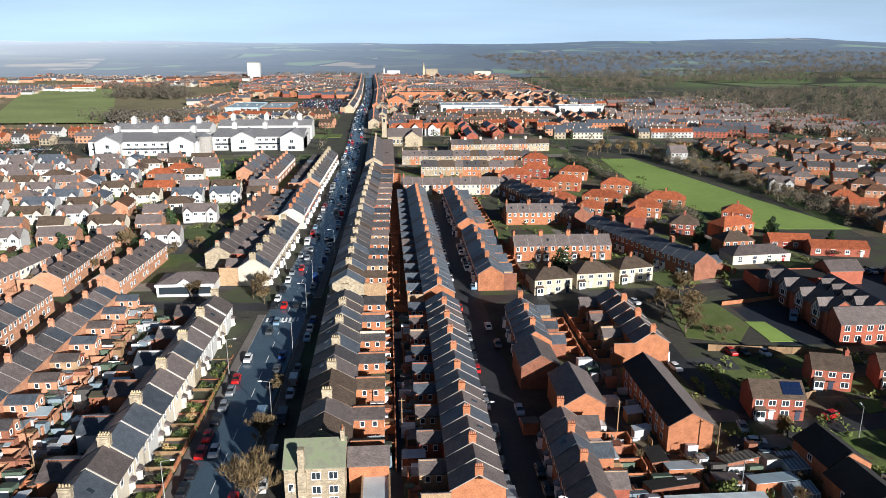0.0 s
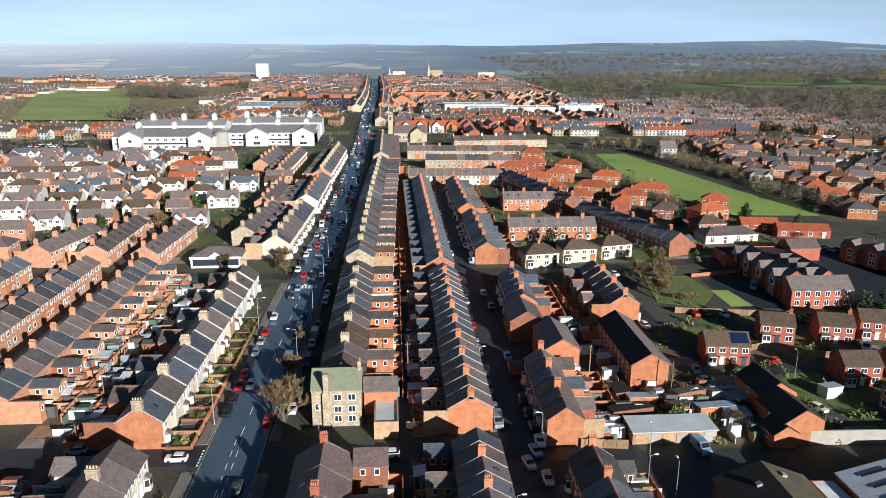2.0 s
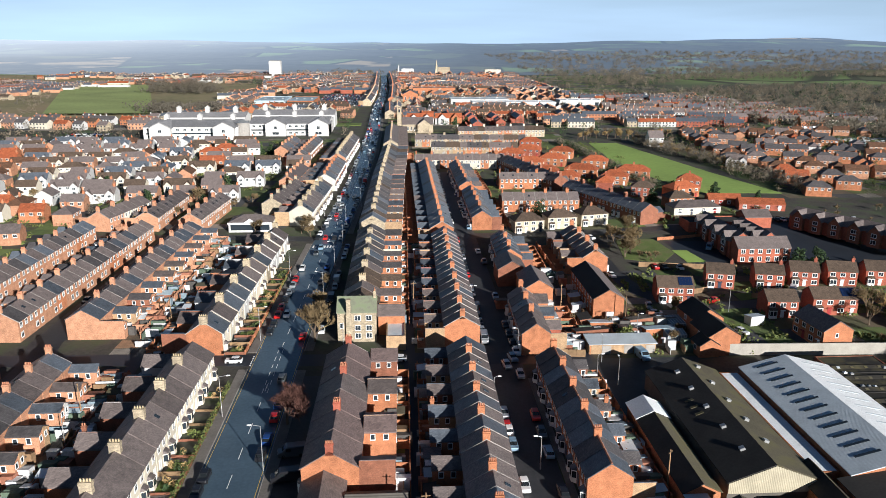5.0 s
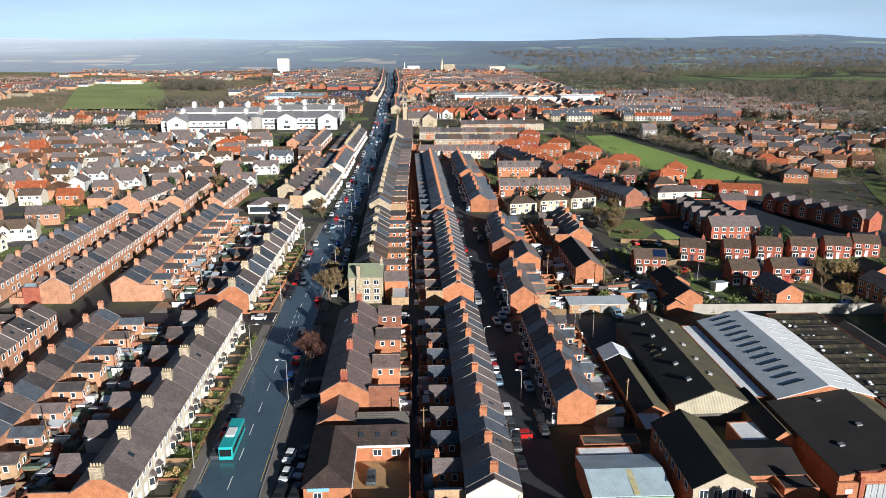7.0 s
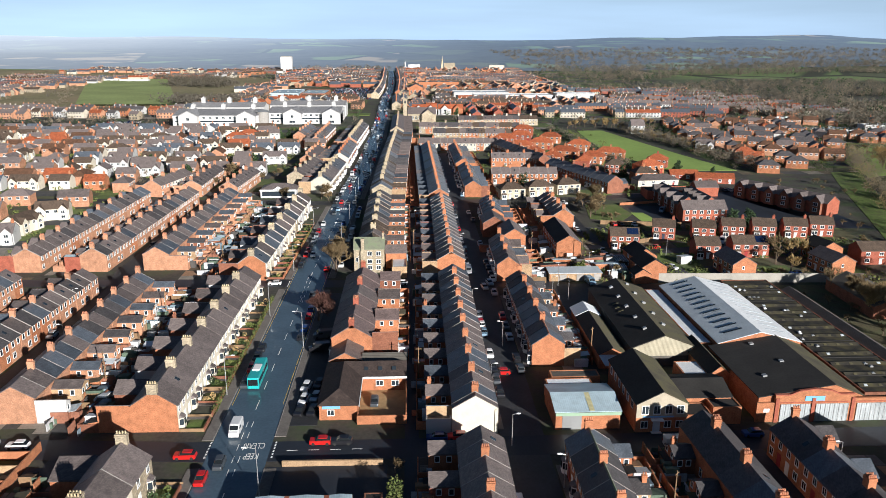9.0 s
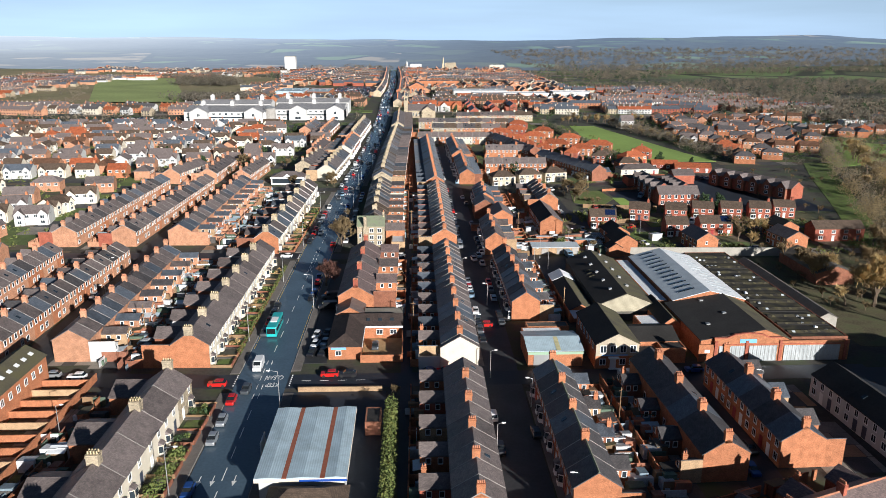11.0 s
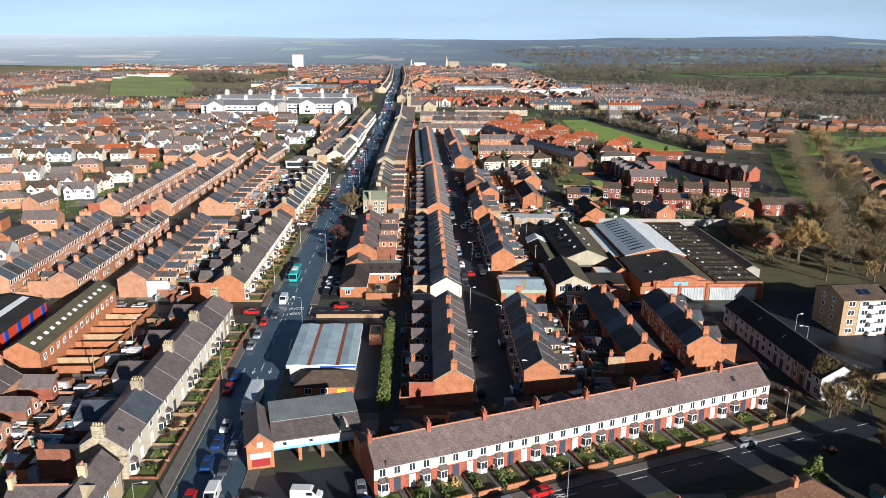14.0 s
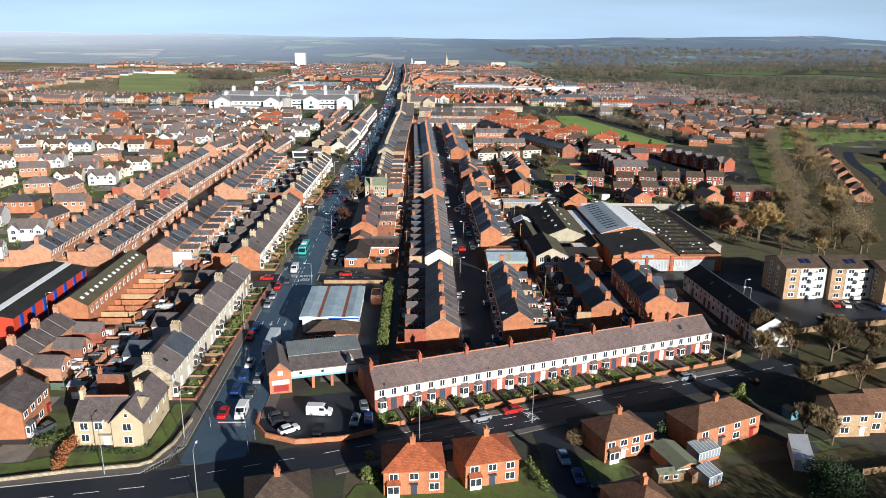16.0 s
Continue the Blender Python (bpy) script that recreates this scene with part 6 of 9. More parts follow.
gabled("yard_barn", "old barn with dark roof under trees", "shed", 128, 52, 140, 76, 3.6, 5.8, BRICK_DARK, SHEET_DARK, 'Y')
# east slope again in the paler tone that stands for sun
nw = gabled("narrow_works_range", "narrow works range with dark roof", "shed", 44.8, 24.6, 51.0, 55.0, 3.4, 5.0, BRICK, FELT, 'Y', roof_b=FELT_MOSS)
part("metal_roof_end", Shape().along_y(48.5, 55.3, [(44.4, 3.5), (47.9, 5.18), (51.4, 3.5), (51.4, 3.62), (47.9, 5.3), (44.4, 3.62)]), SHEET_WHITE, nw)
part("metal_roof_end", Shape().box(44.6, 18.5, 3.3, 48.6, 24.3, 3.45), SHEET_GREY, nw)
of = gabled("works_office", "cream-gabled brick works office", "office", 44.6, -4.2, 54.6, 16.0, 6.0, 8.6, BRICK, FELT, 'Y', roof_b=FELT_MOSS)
part("rendered_gable", Shape().along_y(-4.27, -4.21, [(44.6, 3.1), (54.6, 3.1), (54.6, 6.0), (49.6, 8.6), (44.6, 6.0)]), PEBBLEDASH, of)
for k in range(4):
    window(of, 45.6 + k * 2.3, 3.9, 1.4, 1.8, -4.27, -1)
    if k != 1:
        window(of, 45.6 + k * 2.3, 0.9, 1.4, 1.5, -4.2, -1)
part("entrance", Shape().box(47.7, -5.0, 0.0, 49.7, -4.18, 0.15).box(47.5, -5.2, 2.7, 49.9, -4.18, 2.95).box(48.0, -4.28, 0.15, 49.4, -4.18, 2.4), WOODWORK, of)
part("sign_board", Shape().box(46.0, -4.3, 3.15, 52.0, -4.22, 3.5), SIGN_BLUE, of)
for k in range(6):
    side_window(of, -2 + k * 3.0, 3.9, 1.3, 1.6, 44.6, -1)
gabled("office_wing", "brick works wing with dark felt roof", "shed", 54.8, 2.0, 66.0, 12.5, 4.0, 5.6, BRICK, FELT, 'X')
block("white_roofed_link", "link building with pale roof", "shed", 60.5, 12.7, 65.8, 20.0, 3.6, BRICK, SHEET_WHITE, None, 0.05)
block("office_annexe", "low brick annexe of the office", "office", 54.8, -3.6, 60.0, 1.6, 3.0, BRICK, FELT, None, 0.15)
block("gate_lodge", "dark flat-roofed brick lodge", "shed", 60.8, -1.8, 66.6, 5.0, 3.6, BRICK, FELT, None, 0.15)
# brick front of the works with a raised curved parapet and steel doors
wf = thing("works_frontage", "orange brick works front with curved parapet and steel doors", "building")
prof = [(69.8, -0.3), (105.9, -0.3), (105.9, 5.0), (89.4, 5.0), (89.4, 5.8), (86.4, 5.8), (84.6, 6.6), (81.4, 7.0), (78.2, 6.6), (76.4, 5.8), (73.4, 5.8), (73.4, 4.2), (69.8, 4.2)]
part("wall", Shape().along_y(-1.4, -0.9, prof), BRICK, wf)
part("coping", Shape().along_y(-1.46, -0.84, [(73.3, 5.8), (76.4, 5.8), (78.2, 6.6), (81.4, 7.0), (84.6, 6.6), (86.4, 5.8), (89.5, 5.8), (89.5, 6.0), (86.5, 6.0), (84.7, 6.8), (81.4, 7.2), (78.1, 6.8), (76.3, 6.0), (73.3, 6.0)]), BRICK_RED, wf)
DOORS = ribbed("grey_steel_doors", (0.42, 0.45, 0.46), 0.5, 'X', 0.5, 0.2)
for x0, x1 in ((74.6, 80.6), (81.8, 88.4), (90.2, 103.6)):
    part("steel_door", Shape().box(x0, -1.52, 0.05, x1, -1.38, 3.9), DOORS, wf)
    n = int((x1 - x0) / 0.9)
    for i in range(n + 1):
        part("door_rib", Shape().box(x0 + i * (x1 - x0) / n - 0.05, -1.58, 0.05, x0 + i * (x1 - x0) / n + 0.05, -1.5, 3.9), STEEL, wf)
part("sign_board", Shape().box(79.4, -1.5, 4.6, 83.4, -1.42, 5.6), SIGN_BLUE, wf)
for x in (73.8, 81.2, 89.3, 105.0):
    part("brick_pier", Shape().box(x - 0.35, -1.62, -0.3, x + 0.35, -1.38, 5.2), BRICK_RED, wf)
part("string_course", Shape().box(73.4, -1.5, 4.15, 105.9, -1.38, 4.35), BRICK_RED, wf)
part("notice", Shape().box(71.2, -1.46, 2.2, 72.4, -1.4, 3.0), WOODWORK, wf)
setting("works_boundary_wall", ribbon([(72, 84.6), (100, 83.6), (134, 82.4)], 0.35, -0.3, 3.0), CONCRETE, "long pale concrete boundary wall behind the works", "wall")

# station with arched bays, and the yard behind it
m = pose(-24.6, -86.0, 0, 0, 0, 14)
st = thing("fire_station", "brick station building with open bays and grey roof", "building", "", m)
part("wall", Shape().box(0, 0.0, -0.3, 4.6, 11.5, 4.8).box(4.6, 9.0, -0.3, 20.0, 11.5, 5.9).box(19.6, 0.6, -0.3, 20.1, 9.0, 4.6), BRICK, st)
part("gable", Shape().along_y(-0.02, 0.35, [(-0.1, 4.7), (4.7, 4.7), (2.3, 6.9)]), BRICK, st)
part("fascia", Shape().box(4.6, 0.9, 3.1, 20.1, 1.2, 4.7), CREAM, st)
part("sign_band", Shape().box(4.6, 0.82, 2.7, 20.1, 1.14, 3.12), SIGN_BLUE, st)
part("roof", Shape().along_x(4.4, 20.4, [(0.6, 4.5), (5.4, 5.9), (11.9, 5.9), (11.9, 6.0), (5.4, 6.06), (0.6, 4.68)]), SLATE, st)
part("metal_roof_slope", Shape().along_x(4.4, 20.4, [(5.1, 6.0), (12.0, 6.0), (12.0, 6.7), (5.1, 6.12)]), ribbed("weathered_grey_sheet", (0.20, 0.22, 0.22), 0.5, 'X', 0.5, depth=0.05), st)
part("wing_roof", Shape().along_y(-0.25, 11.7, [(-0.35, 4.6), (2.3, 7.0), (4.95, 4.6), (4.95, 4.78), (2.3, 7.2), (-0.35, 4.78)]), SLATE, st)
for x in (9.2, 13.2, 16.4, 19.4):
    part("pier", Shape().box(x - 0.3, 0.9, -0.3, x + 0.3, 1.5, 2.75), BRICK, st)
part("small_gable", Shape().along_y(0.75, 3.6, [(16.2, 4.6), (18.6, 4.6), (17.4, 6.2)]), CREAM, st)
part("shop_window", Shape().box(0.8, -0.06, 0.5, 3.9, 0.02, 1.9), DOOR_RED, st)
part("banner", Shape().box(0.5, -0.07, 2.1, 4.1, 0.01, 3.1), WOODWORK, st)
part("arched_window", Shape().box(1.8, -0.05, 4.2, 2.8, 0.01, 5.2), WOODWORK, st)
part("bay_doors", Shape().box(4.7, 8.9, 0.0, 19.6, 9.02, 3.0), DOOR_RED, st)
window(st, 6.2, 3.4, 0.8, 0.8, 0.9, -1)
window(st, 10.8, 3.4, 0.8, 0.8, 0.9, -1)
cn = thing("depot_building", "low depot with pale blue-grey metal roof and rust-brown gutters", "building")
part("wall", Shape().box(-22.8, -51.6, -0.3, -8.8, -29.2, 3.6), WHITE_WALL, cn)
part("fascia", Shape().box(-23.4, -52.4, 3.6, -8.3, -28.6, 4.3), CREAM, cn)
for a, b in ((-23.4, -18.9), (-18.1, -12.7), (-11.9, -8.3)):
    mid = (a + b) / 2
    part("roof", Shape().along_y(-52.4, -28.6, [(a, 4.3), (b, 4.3), (b, 4.4), (mid, 4.58), (a, 4.4)]), SHEET_BLUE, cn)
for a in (-18.9, -12.7):
    part("valley_gutter", Shape().box(a, -52.4, 4.3, a + 0.8, -28.6, 4.4), RUSTY, cn)
part("blue_trim", Shape().box(-16, -52.48, 3.7, -8.3, -52.38, 4.1), BLUE_PAINT, cn)
part("notice_board", Shape().box(-24.8, -40, 0.5, -24.6, -36, 3.6), WOODWORK, cn)
hp = thing("hipped_depot_office", "small brick office with brown hipped roof", "office")
part("wall", Shape().box(-20.4, -59.2, -0.3, -8.4, -52.7, 2.8), BRICK, hp)
part("roof", Shape().hip(-20.4, -59.2, -8.4, -52.7, 2.8, 4.9, 0.6), TILE_BROWN, hp)
part("yellow_door", Shape().box(-11.8, -59.28, 0.05, -9.9, -59.18, 2.1), YELLOW_PAINT, hp)
window(hp, -18.5, 0.9, 1.5, 1.3, -59.2, -1)
window(hp, -15.2, 0.9, 1.5, 1.3, -59.2, -1)
block("yard_kiosk", "small dark kiosk with blue trim", "kiosk", -6.6, -32, -3.6, -26, 2.8, BRICK_DARK, FELT, None, 0.05)
setting("depot_front_wall", ribbon([(-22, -13.2), (-4, -13.4)], 0.4, -0.3, 1.1), BRICK_BUFF, "low buff brick wall along the side street", "wall")
setting("forecourt_wall", ribbon([(-24.9, -95), (-24.7, -99.2), (-22.2, -103.1), (-16.2, -105.6), (-7.6, -104.6), (-1.4, -101.9)], 0.35, -0.3, 1.0), BRICK, "curved low orange brick forecourt wall", "wall")
# stone corner house
sh = thing("corner_house", "cream stone corner house with slate roof", "house")
part("wall", Shape().along_x(-56.2, -44.5, [(-105.4, -0.3), (-97.4, -0.3), (-97.4, 5.2), (-101.4, 7.8), (-105.4, 5.2)]).along_y(-106.2, -92.0, [(-49.2, -0.3), (-43.6, -0.3), (-43.6, 5.2), (-46.4, 8.0), (-49.2, 5.2)]), ASHLAR, sh)
part("ridge_tiles", Shape().along_x(-56.4, -47.5, [(-101.6, 7.95), (-101.2, 7.95), (-101.4, 8.2)]), TERRACOTTA, sh)
window(sh, -46.75, 6.1, 0.7, 0.8, -106.2, -1)
part("door_canopy", Shape().box(-51.8, -106.1, 2.3, -49.5, -105.38, 2.45), MORTAR, sh)
part("roof", Shape().along_x(-56.4, -46.4, [(y - 105.4, z) for y, z in ramp_profile(8.0, 5.2, 7.8)]), SLATE, sh)
part("wing_roof", Shape().along_y(-106.5, -91.8, [(-49.6, 4.85), (-46.4, 8.0), (-43.2, 4.85), (-43.2, 5.03), (-46.4, 8.22), (-49.6, 5.03)]), SLATE, sh)
for x, z in ((-55.2, 3.2), (-52.6, 3.2), (-55.2, 0.8)):
    window(sh, x, z, 1.5, 1.5, -105.4, -1)
for z in (0.8, 3.4):
    window(sh, -47.2, z, 1.6, 1.5, -106.2, -1)
part("front_door", Shape().box(-51.2, -105.5, 0.1, -50.1, -105.38, 2.2), WOODWORK, sh)
chimney(sh, -55.8, -101.4, 7.3, 9.4, ASHLAR, 4)
chimney(sh, -46.4, -99.0, 7.5, 9.8, ASHLAR, 4, 1.2, 0.8)
for k in range(3):
    side_window(sh, -103 + k * 4, 3.2, 1.1, 1.5, -43.6, 1)
# skylight row and red works
sk = gabled("skylight_terrace", "long brick terrace with mossy roof and a line of rooflights", "terrace", -85.8, -48.5, -77.6, -6.0, 6.2, 8.6, BRICK, FELT_MOSS, 'Y')
for k in range(14):
    roof_light(sk, -79.6, -46.5 + k * 2.95, 7.55, 0.9, 1.1, 30.0, mat=SHEET_WHITE)
    if k < 13:
        side_window(sk, -46.8 + k * 3.1, 3.6, 1.2, 1.5, -77.6, 1)
for k in range(9):
    part("yard_wall", Shape().box(-77.58, -46 + k * 4.6, -0.3, -67.5, -45.75 + k * 4.6, 1.7), (BRICK, BRICK_BUFF, BRICK)[k % 3], sk)
part("yard_end_wall", Shape().box(-67.5, -46, -0.3, -67.25, -6, 1.8), BRICK, sk)
rw = gabled("red_works", "long works shed with red wall, blue pillars and dark roof", "shed", -112, -54, -93.6, -12, 5.0, 6.6, paint("red_wall_paint", (0.55, 0.06, 0.03)), FELT, 'Y', over=0.4)
for k in range(7):
    part("blue_pillar", Shape().box(-93.62, -51 + k * 6, -0.3, -93.3, -49.6 + k * 6, 4.7), BLUE_PAINT, rw)
part("rooflight_strip", Shape().box(-0.9, -21, 0, 0.9, 21, 0.08).moved(pose(-98.6, -33, 6.1, 0, 9.8, 0)), SHEET_WHITE, rw)
# shop with white fascia, and the stone pair by it
sp = thing("corner_shop", "low shop with white gabled fascia and grey roof", "shop")
part("wall", Shape().box(-69.4, 209.0, -0.3, -52.4, 220, 3.6), WHITE_WALL, sp)
part("roof", Shape().hip(-69.4, 209.0, -52.4, 220, 3.6, 6.0, 0.4), SLATE, sp)
part("gable_fascia", Shape().along_y(208.4, 208.7, [(-69.6, 3.0), (-52.2, 3.0), (-52.2, 3.8), (-58.6, 3.8), (-60.9, 5.4), (-63.2, 3.8), (-69.6, 3.8)]), WOODWORK, sp)
part("shop_window", Shape().box(-68.6, 208.9, 0.6, -53.2, 209.02, 2.8), GLASS, sp)
# half-timbered school
sc_mat = coursed("school_brick", (0.32, 0.095, 0.055), (1.1, 1.25, 1.3), 0.225, 0.075)
for k, (x0, y0, x1, y1, ax) in enumerate(((115.0, 157.5, 133.5, 166, 'X'), (116.5, 166.5, 125, 200, 'Y'), (127, 166.5, 134.5, 190, 'Y'))):
    sb = gabled("school_wing", "red brick school wing with grey roof and white windows", "school", x0, y0, x1, y1, 5.4, 8.6, sc_mat, SLATE, ax)
    if ax == 'X':
        for i in range(6):
            for z in (0.9, 3.6):
                window(sb, x0 + 1 + i * 3, z, 1.5, 1.6, y0, -1, split=False)
    else:
        for i in range(4):
            yy = y0 + 4 + i * (y1 - y0 - 8) / 3
            part("cross_gable", Shape().along_x(x0 - 0.9, x0 + 3, [(yy - 2.2, -0.3), (yy + 2.2, -0.3), (yy + 2.2, 5.6), (yy, 8.2), (yy - 2.2, 5.6)]), BRICK_DARK, sb)
            part("plaster_panel", Shape().along_x(x0 - 0.95, x0 - 0.88, [(yy - 2.0, 3.0), (yy + 2.0, 3.0), (yy + 2.0, 5.6), (yy, 7.9), (yy - 2.0, 5.6)]), WHITE_WALL, sb)
            for q in (-1.6, -0.8, 0.0, 0.8, 1.6):
                part("timber_post", Shape().box(x0 - 1.0, yy + q - 0.12, 3.0, x0 - 0.94, yy + q + 0.12, 7.4 - abs(q) * 1.1), DOOR_DARK, sb)
            side_window(sb, yy - 1.0, 3.4, 2.0, 1.6, x0 - 0.95, -1)
            side_window(sb, yy - 1.0, 0.8, 2.0, 1.6, x0 - 0.9, -1)
            part("cross_gable_roof", Shape().along_x(x0 - 1.2, x0 + 3.6, [(yy - 2.6, 5.3), (yy, 8.3), (yy + 2.6, 5.3), (yy + 2.6, 5.5), (yy, 8.5), (yy - 2.6, 5.5)]), SLATE, sb)
block("school_hall", "flat-roofed red brick school hall", "school", 115, 200.5, 140, 211, 3.6, sc_mat, FELT)
gabled("school_annexe", "red brick school annexe with grey roof", "school", 141, 206, 152, 215, 4.2, 6.6, sc_mat, SLATE, 'X')
ew = gabled("school_wing", "red brick school wing with grey roof and cross gables", "school", 0, 0, 48, 9, 5.0, 8.0, sc_mat, SLATE, 'X', pose(160, 207, 0, 0, 0, -62))
for i in range(6):
    xx = 4.5 + i * 7.8
    part("cross_gable", Shape().along_y(-1.6, 4, [(xx - 2.4, -0.3), (xx + 2.4, -0.3), (xx + 2.4, 5.2), (xx, 7.8), (xx - 2.4, 5.2)]), BRICK_DARK, ew)
    part("cross_gable_roof", Shape().along_y(-2.0, 4.4, [(xx - 2.8, 4.9), (xx, 7.9), (xx + 2.8, 4.9), (xx + 2.8, 5.1), (xx, 8.1), (xx - 2.8, 5.1)]), SLATE, ew)
    window(ew, xx - 1.0, 0.9, 2.0, 1.6, -1.6, -1, split=False)
    window(ew, xx - 1.0, 3.4, 2.0, 1.5, -1.6, -1, split=False)
# flats
for k in range(3):
    fb = gabled("flats", "buff brick block of flats with white balconies", "flats", 0, 0, 13.5, 12, 9.6, 11.6, BRICK_BUFF, TILE_BROWN, 'X', pose(113.4 + k * 13.2, -28.6 - k * 0.6 + (0 if k != 2 else -4), 0, 0, 0, 4))
    part("white_panel", Shape().box(4.4, -0.1, 0.3, 12.6, 0.02, 9.2), WHITE_WALL, fb)
    for lvl in range(4):
        z = 0.8 + lvl * 2.4
        for wx in (1.4, 5.0, 9.8):
            window(fb, wx, z, 1.8, 1.3, -0.1 if wx > 4 else 0.0, -1, split=False)
        part("balcony", Shape().box(7.2, -1.3, z - 0.5, 9.4, -0.08, z - 0.38).box(7.2, -1.3, z - 0.38, 9.4, -1.24, z + 0.5).box(7.2, -1.24, z - 0.38, 7.26, -0.08, z + 0.5).box(9.34, -1.24, z - 0.38, 9.4, -0.08, z + 0.5), WHITE_WALL, fb)
        side_window(fb, 3.5, z, 1.2, 1.2, 0.0, -1)
        side_window(fb, 7.5, z, 1.2, 1.2, 0.0, -1)
    for i in range(2):
        roof_light(fb, 6.0 + i * 1.8, 3.0, 10.75, 1.5, 2.2, 0, 18, mat=SOLAR, name="solar_panel", h=0.06)
# the white works far up the road
PALE_SLATE = coursed("pale_roof_slate", (0.27, 0.275, 0.285), (0.8, 0.8, 0.8), 0.3, 0.12, 0.6, 0.2, 0.1, 0.006, 0.4)
for k, (x0, x1, yb) in enumerate(((-198, -126, 500), (-122, -58, 522))):
    fw = gabled("white_works", "large white works building with grey roof", "works", x0, yb, x1, yb + 46, 9.5, 13.0, WHITE_WALL, PALE_SLATE, 'X')
    for i in range(12):
        for z in (1.4, 6.6):
            window(fw, x0 + 3 + i * (x1 - x0 - 6) / 12, z, 2.2, 1.7, yb, -1, split=False)
    for i, x in enumerate((x0 + 22, x1 - 8) if k else (x0 + 14, x1 - 10)):
        part("cross_gable", Shape().along_y(yb - 5, yb + 22, [(x - 8, -0.3), (x + 8, -0.3), (x + 8, 9.4), (x, 13.4), (x - 8, 9.4)]), WHITE_WALL, fw)
        part("cross_gable_roof", Shape().along_y(yb - 5.6, yb + 23, [(x - 9, 9.0), (x, 13.5), (x + 9, 9.0), (x + 9, 9.3), (x, 13.9), (x - 9, 9.3)]), PALE_SLATE, fw)
        window(fw, x - 1.2, 5.6, 2.4, 2.4, yb - 5, -1, split=False)
        window(fw, x - 2.6, 1.2, 5.2, 2.2, yb - 5, -1, split=False)
    for i in range(3):
        x = x0 + 12 + i * (x1 - x0 - 20) / 2
        part("cupola", Shape().box(x - 1.6, yb + 21, 12, x + 1.6, yb + 25, 16.5).hip(x - 1.6, yb + 21, x + 1.6, yb + 25, 16.5, 18, 0.3), WHITE_WALL, fw)
    part("window_band", Shape().box(x0 + 2, yb - 0.08, 4.0, x1 - 2, yb + 0.02, 5.0), GLASS, fw)
tb = thing("tower_block", "white block of flats far off in the town", "flats")
part("wall", Shape().box(-270, 1500, -1, -246, 1516, 33), WHITE_WALL, tb)
part("roof", Shape().box(-269, 1501, 33, -247, 1515, 34.2), CONCRETE, tb)
for lvl in range(10):
    part("window_band", Shape().box(-269, 1499.8, 2 + lvl * 3.05, -247, 1500.02, 3.2 + lvl * 3.05), SHEET_GREY, tb)
for k, (x, y, w, d, h, wall, roof) in enumerate(((-166, 778, 34, 66, 8, SHEET_BLUE, SHEET_BLUE), (-130, 786, 30, 70, 7, BRICK, SHEET_BLUE), (82, 764, 96, 26, 7, WHITE_WALL, SHEET_WHITE), (60, 806, 70, 36, 7, WHITE_WALL, SHEET_GREY), (190, 800, 50, 26, 6, WHITE_WALL, SHEET_WHITE), (322, 512, 26, 10, 5, WHITE_WALL, SHEET_WHITE), (380, 456, 24, 12, 5, WHITE_WALL, SHEET_WHITE), (4, 1655, 28, 16, 12, WHITE_WALL, SHEET_GREY), (195, 1640, 36, 20, 11, CREAM, SLATE), (-545, 1150, 60, 14, 5, WHITE_WALL, SHEET_GREY), (-476, 1134, 46, 12, 5, WHITE_WALL, SHEET_GREY), (18, 980, 60, 30, 10, BRICK, SLATE))):
    wh = block("far_warehouse", "large pale warehouse far off in the town", "warehouse", x, y, x + w, y + d, h, wall, roof)
    n = max(3, int(w // 9))
    for i in range(n):
        part("loading_door", Shape().box(x + (i + 0.25) * w / n, y - 0.12, 0.1, x + (i + 0.7) * w / n, y + 0.02, h * 0.6), STEEL if i % 2 else GLASS, wh)
    for i in range(3):
        part("roof_vent", Shape().box(x + w * (0.2 + 0.3 * i), y + d * 0.45, h, x + w * (0.2 + 0.3 * i) + 2.0, y + d * 0.45 + 2.0, h + 1.2), STEEL, wh)
setting("shoppers_car_park", Shape().slab([(-104, 790), (-40, 790), (-44, 1005), (-104, 1005)], -0.3, 0.4), ASPHALT_OLD, "asphalt shoppers' car park full of cars", "paved yard")
setting("west_car_park", Shape().slab([(-268, 470), (-232, 470), (-238, 545), (-268, 545)], -0.3, 0.12), ASPHALT_OLD, "asphalt car park beside the houses", "paved yard")
lawn([(-64, 590), (-36, 590), (-36, 612), (-64, 612)], "green verge beside the white works", 0.4)
# the silo and rear range of the white works
si = thing("silo", "dark cylindrical silo between the white works buildings", "silo")
part("drum", Shape().tube((-123.5, 508, -0.3), (-123.5, 508, 12.0), 5.0, 5.0, 20), MORTAR, si)
part("cap", Shape().tube((-123.5, 508, 12.0), (-123.5, 508, 14.2), 5.2, 0.6, 20), STEEL, si)
for x0, x1, y0 in ((-200, -132, 560), (-130, -58, 580)):
    rr = gabled("works_rear_range", "long white works range with grey roof and cupolas", "works", x0, y0, x1, y0 + 24, 11.0, 14.5, WHITE_WALL, PALE_SLATE, 'X')
    for i in range(3):
        x = x0 + 10 + i * (x1 - x0 - 20) / 2
        part("cupola", Shape().box(x - 1.7, y0 + 10, 14, x + 1.7, y0 + 14, 18.2).hip(x - 1.7, y0 + 10, x + 1.7, y0 + 14, 18.2, 20, 0.3), WHITE_WALL, rr)
